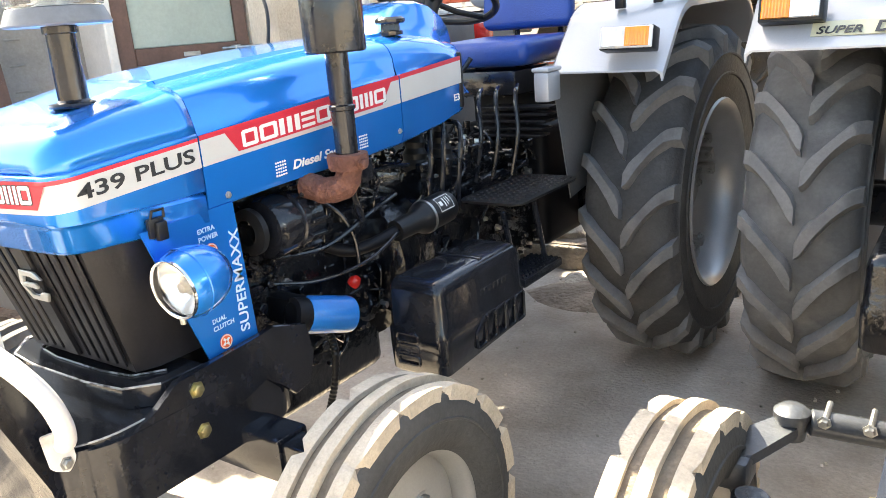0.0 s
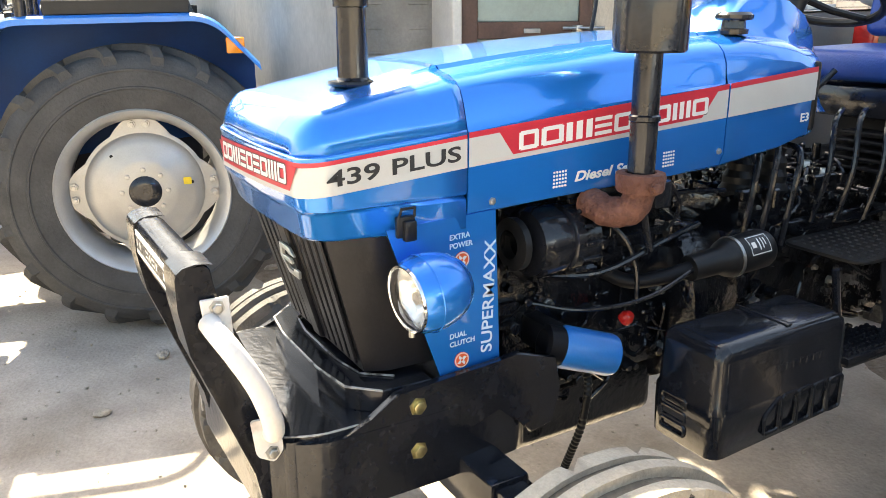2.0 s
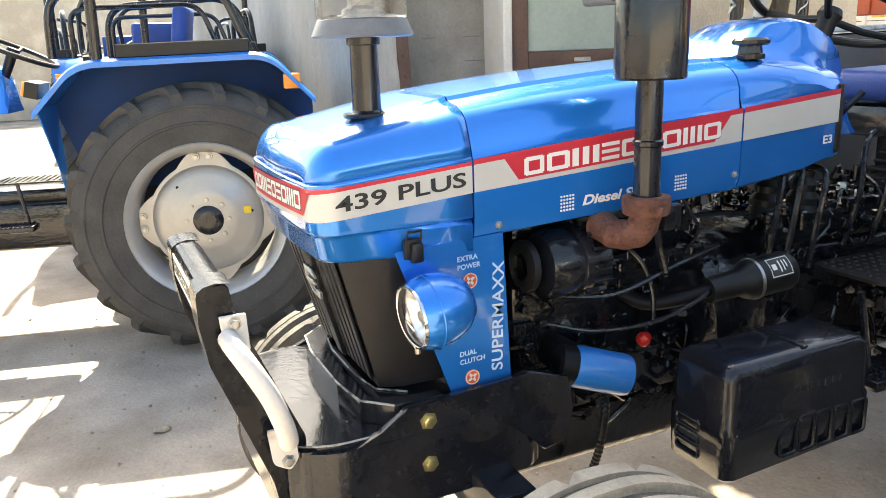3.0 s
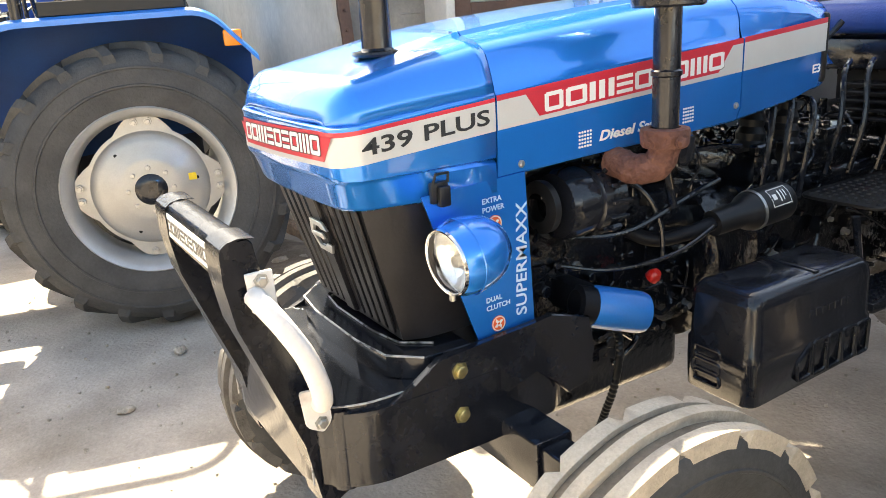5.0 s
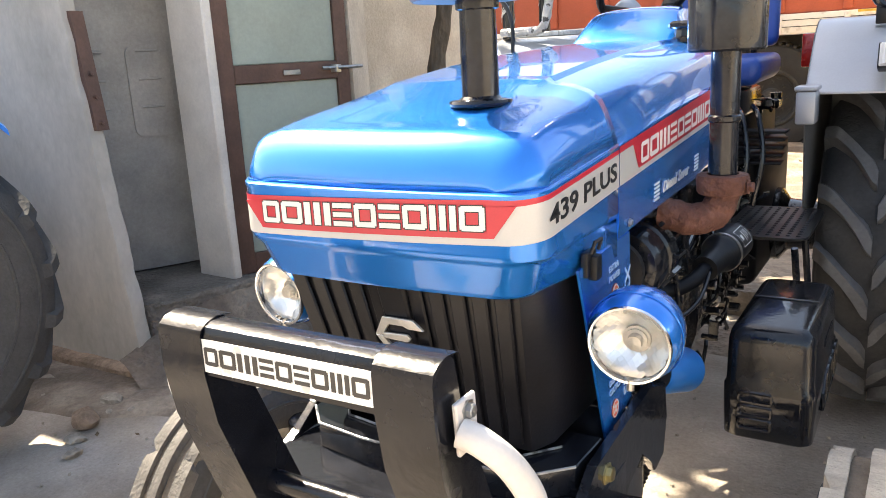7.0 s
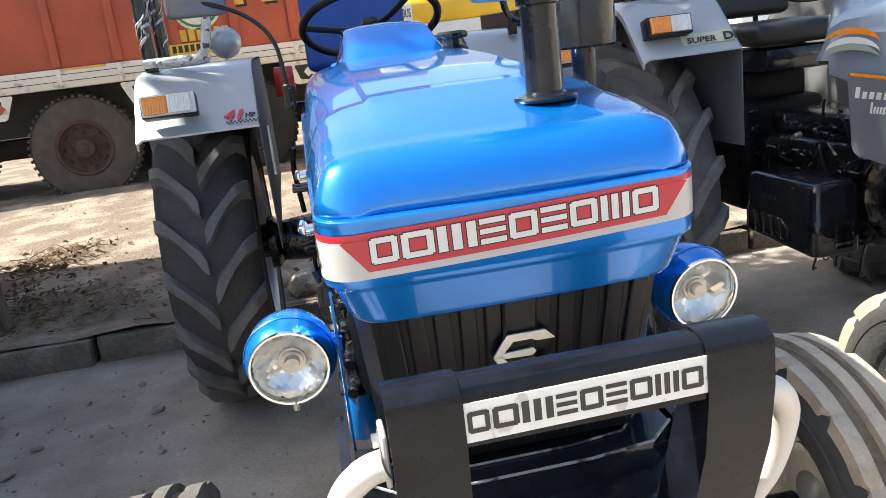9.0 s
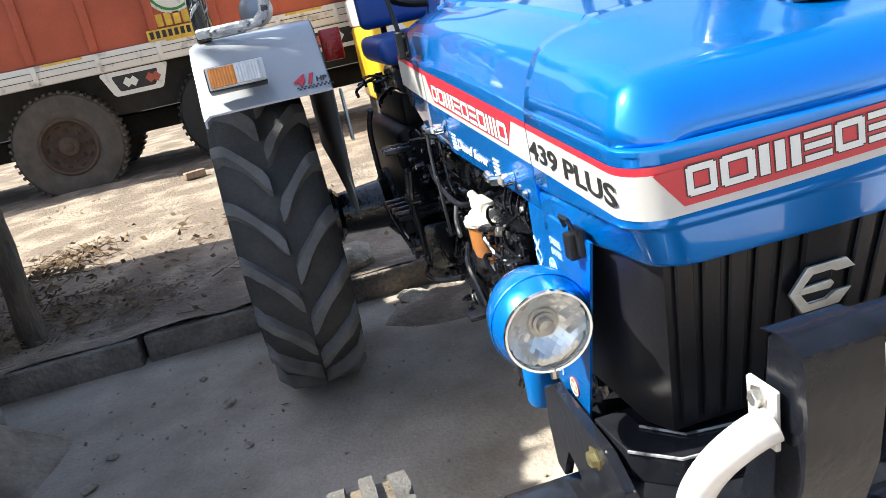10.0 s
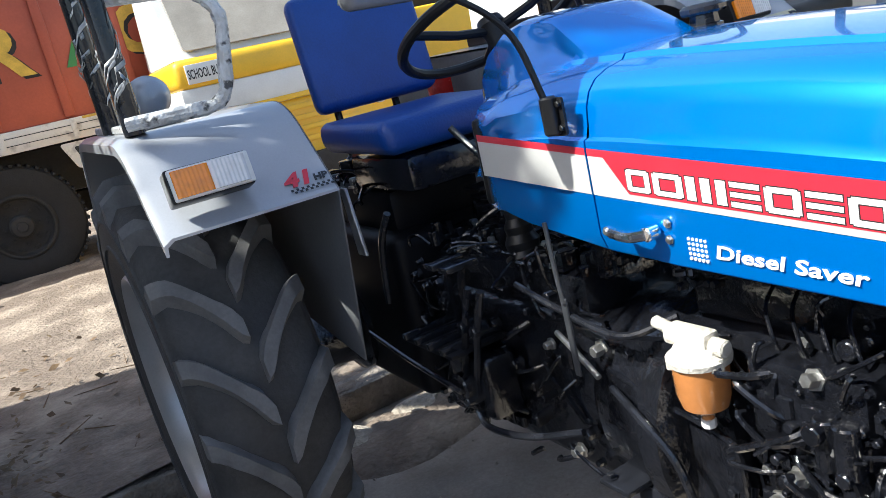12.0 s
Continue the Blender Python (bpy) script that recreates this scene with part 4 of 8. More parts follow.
    # toggle clips on the nose
    for s in (1, -1):
        bm = bmesh.new()
        box(bm, (s * 0.262 - 0.006, -0.016, 1.036), (s * 0.262 + 0.006, 0.020, 1.075), 0.003)
        box(bm, (s * 0.27 - 0.008, -0.010, 1.03), (s * 0.27 + 0.008, 0.014, 1.068), 0.004, 2, Matrix.Rotation(s * 0.02, 4, "Z"))
        tube(bm, [(s * 0.272, -0.014, 1.075), (s * 0.278, -0.012, 1.092), (s * 0.278, 0.014, 1.092), (s * 0.272, 0.016, 1.075)], 0.003, 6)
        bmesh.ops.translate(bm, verts=bm.verts, vec=(0, 0.004, -0.012 if s > 0 else -0.020))
        part("toggle_clip", bm, BLACK_SATIN, nose, "black toggle clip")
    # side panels with lettering
    for s in (1, -1):
        bm = bmesh.new()
        outline = [(s * 0.2605, -0.03, 1.04), (s * 0.2605, 0.200, 1.05), (s * 0.2605, 0.214, 0.744), (s * 0.2605, 0.085, 0.712)]
        slab(bm, outline, (-s * 0.004, 0, 0))
        p = part("side_panel", bm, BLUE, t, "blue side panel under the bonnet nose")
        x = s * 0.2612
        if s > 0:
            lettering("SUPERMAXX", 0.036, (x, 0.194, 0.760), (0, 0.03, 1), (0, -1, 0.05), PALE_PRINT, p, "panel_lettering", "white upright lettering", 1.14, 0.0004, 0, 0.0004)
            for txt, z in (("EXTRA", 1.003), ("POWER", 0.986), ("DUAL", 0.806), ("CLUTCH", 0.789)):
                lettering(txt, 0.0145, (x, 0.098, z), (0, 1, 0.05), (0, 0, 1), PALE_PRINT, p, "small_lettering", "", 1.0, 0.0003, 0, 0.0003)
        else:
            lettering("SUPERMAXX", 0.037, (x, 0.168, 0.756), (0, 0.03, 1), (0, 1, 0.05), PALE_PRINT, p, "panel_lettering", "white upright lettering", 1.14, 0.0004, 0, 0.0004)
            for txt, z in (("DIESEL", 1.003), ("SAVER", 0.986)):
                lettering(txt, 0.0145, (x, 0.124, z), (0, -1, -0.05), (0, 0, 1), PALE_PRINT, p, "small_lettering", "", 1.0, 0.0003, 0, 0.0003)
        for z, m in ((0.962, BADGE if s > 0 else BADGE_BLUE), (0.758, BADGE)):
            bm = bmesh.new()
            cyl(bm, (x, 0.125, z), (x + s * 0.001, 0.125, z), 0.0165, seg=24)
            b = part("badge", bm, m, p, "small round badge")
            bm = bmesh.new()
            lathe(bm, [(0.0135, 0.0005), (0.0135, 0.0014), (0.0155, 0.0014), (0.0155, 0.0005)], (x, 0.125, z), (s, 0, 0), 24)
            part("badge_ring", bm, WHITE, b)
            bm = bmesh.new()
            for k in range(4):
                a = math.pi / 2 * k + 0.5
                slab(bm, [(x + s * 0.001, 0.125 + math.cos(a + d) * q, z + math.sin(a + d) * q) for d, q in ((-0.9, 0.004), (0, 0.012), (0.5, 0.009), (0.9, 0.004))], (s * 0.0005, 0, 0))
            part("badge_sign", bm, WHITE, b)
    return hood


BADGE = mat("orange_red_badge", (0.70, 0.10, 0.02), 0.4, 0, 0.1, 30)
BADGE_BLUE = mat("teal_badge", (0.04, 0.35, 0.50), 0.4, 0, 0.1, 30)


def grille(t):
    """Slanted black slatted grille and its housing."""
    def yy(z):
        return lerp(-0.050, -0.128, (z - 0.745) / 0.29)

    bm = bmesh.new()
    wt, wb = 0.212, 0.188
    front = [V(-wb, yy(0.745), 0.745), V(wb, yy(0.745), 0.745), V(wt, yy(1.035), 1.035), V(-wt, yy(1.035), 1.035)]
    back = [V(p.x * 1.12, 0.20, p.z) for p in front]
    mid = [V(p.x * 1.10, p.y + 0.045, p.z) for p in front]
    rings(bm, [front, mid, back])
    g = part("grille", bm, GRILLE, t, "black slatted radiator grille")
    n = 11
    for i in range(n):
        u = (i + 0.5) / n * 2 - 1
        if abs(u) < 0.13:
            continue
        bm = bmesh.new()
        for_w = 0.0125
        a, b = V(u * wb * 0.97, yy(0.76) - 0.002, 0.76), V(u * wt * 0.97, yy(1.03) - 0.002, 1.03)
        slab(bm, [a + V(-for_w, 0, 0), a + V(for_w, 0, 0), b + V(for_w, 0, 0), b + V(-for_w, 0, 0)], (0, -0.0055, -0.0015), 0.0025)
        part("slat", bm, GRILLE, g)
    bm = bmesh.new()
    a, b = V(0, yy(0.76) - 0.002, 0.76), V(0, yy(1.03) - 0.002, 1.03)
    slab(bm, [a + V(-0.022, 0, 0), a + V(0.022, 0, 0), b + V(0.026, 0, 0), b + V(-0.026, 0, 0)], (0, -0.014, -0.003), 0.004)
    part("slat", bm, GRILLE, g)
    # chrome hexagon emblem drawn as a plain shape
    bm = bmesh.new()
    z0 = 0.933
    o = V(0.004, yy(z0) - 0.018, z0)
    u, w = V(1, 0, 0), V(0, -0.26, 0.97).normalized()
    for pts in ([(-0.048, 0.0), (-0.026, 0.036), (0.030, 0.036), (0.046, 0.018), (0.018, 0.018), (0.010, 0.024), (-0.018, 0.024), (-0.034, 0.0)], [(-0.048, -0.0005), (-0.034, -0.0005), (-0.018, -0.024), (0.010, -0.024), (0.020, -0.014), (0.046, -0.014), (0.030, -0.036), (-0.026, -0.036)], [(-0.0335, 0.005), (0.012, 0.007), (0.018, 0.0), (0.012, -0.007), (-0.0335, -0.005)]):
        slab(bm, [o + u * x + w * z for x, z in pts], (0, -0.006, 0), 0.0008)
    part("emblem", bm, EMBLEM, g, "chrome hexagonal emblem")
    return g


def headlight(t, s):
    """Blue bullet headlamp on a stalk, with faceted reflector, glass and chrome rim."""
    o = V(s * 0.336, -0.030, 0.937)
    ax = V(s * 0.06, -1, -0.10).normalized()
    bm = bmesh.new()
    lathe(bm, [(0.0595, 0.0), (0.0655, -0.012), (0.069, -0.028), (0.0698, -0.046), (0.067, -0.068), (0.059, -0.090), (0.044, -0.110), (0.022, -0.122), (0.0, -0.125)], o, ax, 40)
    h = part("headlight", bm, BLUE, t, "blue bullet headlight shell", 60)
    bm = bmesh.new()
    lathe(bm, [(0.0685, -0.034), (0.0712, -0.032), (0.0700, -0.030)], o, ax, 40)
    part("band", bm, BLUE, h)
    bm = bmesh.new()
    lathe(bm, [(0.0595, -0.005), (0.0612, -0.001), (0.0600, 0.0035), (0.0568, 0.003), (0.0562, -0.004)], o, ax, 40)
    part("bezel", bm, CHROME, h, "chrome bezel")
    # reflector of flat facets, each with its own lean
    _, ua, ub = frame_of(ax)
    lean = random.Random(5)
    bm = bmesh.new()
    n = 16
    cell = 0.112 / n
    for i in range(n):
        for k in range(n):
            cx, cy = (i + 0.5 - n / 2) * cell, (k + 0.5 - n / 2) * cell
            if math.hypot(cx, cy) > 0.056:
                continue
            gx, gy = lean.uniform(-0.16, 0.16), lean.uniform(-0.05, 0.05)
            vs = []
            for dx, dy in ((-0.5, -0.5), (0.5, -0.5), (0.5, 0.5), (-0.5, 0.5)):
                px, py = cx + dx * cell, cy + dy * cell
                r = math.hypot(px, py)
                if r > 0.056:
                    px, py = px * 0.056 / r, py * 0.056 / r
                    r = 0.056
                vs.append(bm.verts.new(o + ua * px + ub * py - ax * (0.040 - 0.034 * (r / 0.056) ** 2 + dx * cell * gx + dy * cell * gy)))
            bm.faces.new(vs)
    lathe(bm, [(0.056, -0.003), (0.056, -0.012), (0.05, -0.024), (0.03, -0.050), (0.0, -0.052)], o, ax, 28)
    part("reflector", bm, REFLECTOR, h, "faceted bright reflector", 1)
    bm = bmesh.new()
    lathe(bm, [(0.021, -0.040), (0.021, -0.030), (0.017, -0.030), (0.017, -0.026), (0.012, -0.026), (0.011, -0.014), (0.0, -0.013)], o + ub * 0.004, ax, 24)
    part("bulb_shield", bm, STEEL, h)
    bm = bmesh.new()
    lathe(bm, [(0.055, 0.002), (0.043, 0.0085), (0.026, 0.0125), (0.0, 0.014), (0.0, 0.011), (0.026, 0.0095), (0.043, 0.0055), (0.055, -0.001)], o, ax, 32)
    part("lens", bm, GLASS, h, "clear glass lens").visible_shadow = False
    bm = bmesh.new()
    cyl(bm, (s * 0.25, 0.03, 0.94), o - ax * 0.075, 0.018, seg=12)
    part("stalk", bm, BLUE, h)
    bm = bmesh.new()
    cyl(bm, o - ax * 0.008 - V(0, 0, 0.055), o - ax * 0.008 - V(0, 0, 0.072), 0.006, seg=8)
    part("bezel_screw", bm, STEEL, h)
    return h


def front_frame(t):
    """Heavy black front bracket under the grille, with side rails and bolts."""
    bm = bmesh.new()
    # tray
    tray = [V(-0.20, 0.03, 0), V(0.20, 0.03, 0), V(0.272, -0.02, 0), V(0.272, -0.185, 0), V(0.225, -0.268, 0), V(-0.225, -0.268, 0), V(-0.272, -0.185, 0), V(-0.272, -0.02, 0)]
    outline = fillet([p + V(0, 0, 0.675) for p in tray], 0.04)
    slab(bm, outline, (0, 0, 0.012), 0.003)
    f = part("front_frame", bm, BLACK, t, "heavy black front bracket")
    bm = bmesh.new()
    body = [V(-0.22, 0.20, 0), V(0.265, 0.30, 0), V(0.288, 0.10, 0), V(0.288, -0.18, 0), V(0.225, -0.278, 0), V(-0.225, -0.278, 0), V(-0.288, -0.18, 0), V(-0.288, 0.06, 0)]
    slab(bm, fillet([p + V(0, 0, 0.525) for p in body], 0.05), (0, 0, 0.150), 0.006)
    part("front_box", bm, BLACK, f)
    for s in (1, -1):
        bm = bmesh.new()
        rail = [(s * 0.270, -0.15, 0.545), (s * 0.270, 0.06, 0.545), (s * 0.270, 0.12, 0.62), (s * 0.270, 0.20, 0.645), (s * 0.270, 0.25, 0.60), (s * 0.270, 0.28, 0.565), (s * 0.270, 0.335, 0.575), (s * 0.270, 0.355, 0.65), (s * 0.270, 0.34, 0.725), (s * 0.270, 0.24, 0.755), (s * 0.270, 0.20, 0.745), (s * 0.270, -0.03, 0.735), (s * 0.270, -0.08, 0.695), (s * 0.270, -0.15, 0.672)]
        if s < 0:
            rail = [(x, y if y < 0.06 else lerp(0.06, y, 0.55), z) for x, y, z in rail]
        slab(bm, rail, (s * 0.016, 0, 0), 0.003)
        r = part("side_rail", bm, BLACK, f, "thick black side rail")
        for z in (0.699, 0.606):
            bm = bmesh.new()
            bolt(bm, (s * 0.286, 0.014, z), (s, 0, 0), 0.0125, 0.010)
            part("bolt", bm, ZINC, r, "yellow zinc hexagon bolt")
        bm = bmesh.new()
        lathe(bm, [(0.028, 0), (0.028, 0.16)], (s * 0.235, -0.215, 0.52), (0, 0, 1), 16)
        part("corner_roll", bm, BLACK, f)
    # ledge round the grille foot, its worn edge and the worn edges of the tray
    bm = bmesh.new()
    ledge = [V(0.262, 0.06, 0.728), V(0.258, -0.045, 0.728), V(0.205, -0.098, 0.728), V(0.10, -0.112, 0.728), V(-0.10, -0.112, 0.728), V(-0.205, -0.098, 0.728), V(-0.258, -0.045, 0.728), V(-0.262, 0.06, 0.728)]
    slab(bm, [p - V(0, 0, 0.041) for p in ledge], (0, 0, 0.047), 0.002)
    l = part("grille_ledge", bm, BLACK, f, "black ledge under the grille with a worn edge")
    for pts, r in (([p + V(0, 0, 0.0055) for p in ledge[1:7]], 0.0026), ([V(p.x * 0.84, p.y + 0.045, 0.7365) for p in ledge[1:7]], 0.0022)):
        bm = bmesh.new()
        tube(bm, pts, r, 6)
        part("worn_edge", bm, WORN_EDGE, l, "edge worn to bare metal")
    bm = bmesh.new()
    tube(bm, [p + V(0, 0, 0.0115) for p in outline if p.y < 0.0], 0.0022, 6)
    part("worn_edge", bm, WORN_EDGE, f, "edge worn to bare metal")
    for s in (1, -1):
        bm = bmesh.new()
        tube(bm, [V(s * 0.224, -0.2755, 0.532), V(s * 0.224, -0.2755, 0.672)], 0.0022, 6)
        part("worn_edge", bm, WORN_EDGE, f, "edge worn to bare metal")
    return f


def guard(t):
    """Front guard: a capped top bar with a plate, two dog-leg side plates, a round cross bar and white tubes."""
    prof = [(-0.345, 0.955), (-0.342, 1.004), (-0.350, 1.016), (-0.362, 1.021), (-0.384, 1.021), (-0.396, 1.016), (-0.402, 1.004), (-0.402, 0.948), (-0.394, 0.946), (-0.393, 1.001), (-0.388, 1.010), (-0.358, 1.010), (-0.352, 1.000), (-0.353, 0.955)]
    bm = bmesh.new()
    rings(bm, [[V(x, y, z) for y, z in prof] for x in (-0.142, 0.142)])
    g = part("front_guard", bm, GUARD_BLACK, t, "black welded front guard with a folded top bar")
    line = [(-0.402, 1.012), (-0.390, 1.020), (-0.356, 1.020), (-0.348, 1.012), (-0.340, 0.95), (-0.235, 0.70), (-0.215, 0.50), (-0.275, 0.47), (-0.300, 0.62), (-0.392, 0.875), (-0.404, 0.95)]
    face = [(-0.350, 1.0215), (-0.372, 1.0245), (-0.392, 1.020), (-0.403, 1.012), (-0.406, 1.002), (-0.406, 0.95), (-0.394, 0.872), (-0.303, 0.62), (-0.28, 0.48)]
    for s in (1, -1):
        for x in (s * 0.222, s * 0.152):
            bm = bmesh.new()
            slab(bm, [(x, y, z) for y, z in line], (-s * 0.008, 0, 0), 0.002)
            part("side_plate", bm, GUARD_BLACK, g)
        bm = bmesh.new()
        rings(bm, [[V(s * 0.143, y, z), V(s * 0.227, y, z), V(s * 0.227, y + 0.006, z - 0.002), V(s * 0.143, y + 0.006, z - 0.002)] for y, z in face])
        part("front_strap", bm, GUARD_BLACK, g, "worn black front strap")
    bm = bmesh.new()
    slab(bm, [(-0.150, -0.4025, 0.9535), (0.147, -0.4025, 0.957), (0.147, -0.4025, 1.003), (-0.150, -0.4025, 1.001)], (0, -0.0012, 0))
    p = part("name_plate", bm, PLATE_WHITE, g, "chipped white painted name plate")
    mark_blocks(p, (-0.140, -0.4038, 0.9645), (1, 0, 0.006), (0, 0, 1), 0.278, 0.026, INK)
    bm = bmesh.new()
    cyl(bm, (-0.20, -0.300, 0.735), (0.20, -0.300, 0.735), 0.017, seg=16)
    part("cross_bar", bm, GUARD_BLACK, g, "round black cross bar")
    for s in (1, -1):
        bm = bmesh.new()
        pts = spline([(s * 0.232, -0.360, 0.925), (s * 0.258, -0.355, 0.915), (s * 0.285, -0.335, 0.880), (s * 0.298, -0.308, 0.825), (s * 0.292, -0.288, 0.765), (s * 0.272, -0.278, 0.725), (s * 0.256, -0.276, 0.712)], 6)
        tube(bm, pts, 0.0185, 14)
        b = part("guard_tube", bm, WHITE_TUBE, g, "bent tube in worn white paint")
        bm = bmesh.new()
        slab(bm, [(s * 0.228, -0.372, 0.965), (s * 0.228, -0.325, 0.965), (s * 0.228, -0.322, 0.895), (s * 0.228, -0.366, 0.895)], (s * 0.007, 0, 0), 0.002)
        part("tube_flange", bm, WHITE_TUBE, b, "white flange plate")
        bm = bmesh.new()
        slab(bm, fillet([(s * 0.247, -0.312, 0.740), (s * 0.247, -0.262, 0.735), (s * 0.247, -0.258, 0.672), (s * 0.247, -0.275, 0.652), (s * 0.247, -0.305, 0.67)], 0.008), (s * 0.007, 0, 0))
        part("tube_flange", bm, WHITE_TUBE, b, "white flange plate")
        for q in ((s * 0.235, -0.346, 0.949), (s * 0.254, -0.278, 0.672)):
            bm = bmesh.new()
            bolt(bm, q, (s, 0, 0), 0.009, 0.008)
            part("bolt", bm, STEEL, b)
    for o in [g] + list(g.children_recursive):
        o.data.transform(Matrix.Translation((0.005, 0.018, 0)))
    return g


def stack(t):
    """Air cleaner stack with its clear bowl."""
    c = (0.102, -0.012)
    bm = bmesh.new()
    lathe(bm, [(0.0, 1.272), (0.047, 1.279), (0.049, 1.283), (0.047, 1.287), (0.032, 1.289), (0.0285, 1.293), (0.0268, 1.415), (0.032, 1.417), (0.032, 1.432), (0.0, 1.432)], (*c, 0), (0, 0, 1), 32)
    s = part("air_cleaner", bm, BLACK, t, "black air cleaner stack on a round flange")
    s.matrix_basis = Matrix.Identity(4)
    bm = bmesh.new()
    lathe(bm, [(0.030, 1.430), (0.094, 1.430), (0.098, 1.434), (0.086, 1.462), (0.082, 1.464), (0.0, 1.464)], (*c, 0), (0, 0, 1), 40)
    part("cone", bm, GREY_METAL, s, "grey cone under the bowl")
    bm = bmesh.new()
    lathe(bm, [(0.084, 1.465), (0.087, 1.467), (0.091, 1.56), (0.089, 1.565), (0.085, 1.56), (0.0815, 1.47)], (*c, 0), (0, 0, 1), 40)
    part("bowl", bm, BOWL_PLASTIC, s, "clear scuffed plastic bowl").visible_shadow = False
    bm = bmesh.new()
    lathe(bm, [(0.040, 1.464), (0.038, 1.48), (0.026, 1.488), (0.024, 1.56)], (*c, 0), (0, 0, 1), 24)
    part("core", bm, WRAP, s)
    bm = bmesh.new()
    lathe(bm, [(0.096, 1.558), (0.098, 1.575), (0.06, 1.60), (0.0, 1.61)], (*c, 0), (0, 0, 1), 32)
    part("lid", bm, BLACK_SATIN, s)
    return s


GREY_METAL = mat("grey_cone_plastic", (0.17, 0.175, 0.185), 0.45, 0.2, 0.15, 12, 0.02, 80)


def exhaust(t):
    bm = bmesh.new()
    c = (0.350, 0.478)
    lathe(bm, [(0.0, 1.334), (0.066, 1.334), (0.0695, 1.338), (0.0695, 1.82), (0.05, 1.85), (0.0, 1.85)], (*c, 0), (0, 0, 1), 36)
    m = part("exhaust_muffler", bm, BLACK, t, "tall glossy black vertical exhaust muffler")
    bm = bmesh.new()
    cyl(bm, (*c, 1.09), (*c, 1.335), 0.0265, seg=24)
    lathe(bm, [(0.0265, 1.205), (0.030, 1.208), (0.030, 1.216), (0.0265, 1.219)], (*c, 0), (0, 0, 1), 24)
    part("pipe", bm, BLACK, m, "black exhaust pipe")
    bm = bmesh.new()
    lathe(bm, [(0.030, 1.108), (0.047, 1.106), (0.049, 1.098), (0.047, 1.075), (0.044, 1.07)], (*c, 0), (0, 0, 1), 24)
    tube(bm, spline([(*c, 1.10), (0.350, 0.476, 1.060), (0.336, 0.468, 1.030), (0.300, 0.445, 1.022), (0.268, 0.44, 1.030), (0.245, 0.44, 1.032)], 6), 0.031, 18, wobble=lambda i: 1.0 + 0.03 * math.sin(i * 1.7))
    bolt(bm, (0.398, 0.47, 1.085), (1, 0, 0), 0.01)
    part("elbow", bm, RUST, m, "rusty cast iron exhaust elbow")
    bm = bmesh.new()
    box(bm, (0.30, 0.545, 1.02), (0.33, 0.59, 1.075), 0.004)
    part("bracket_tag", bm, BLACK, m)
    return m


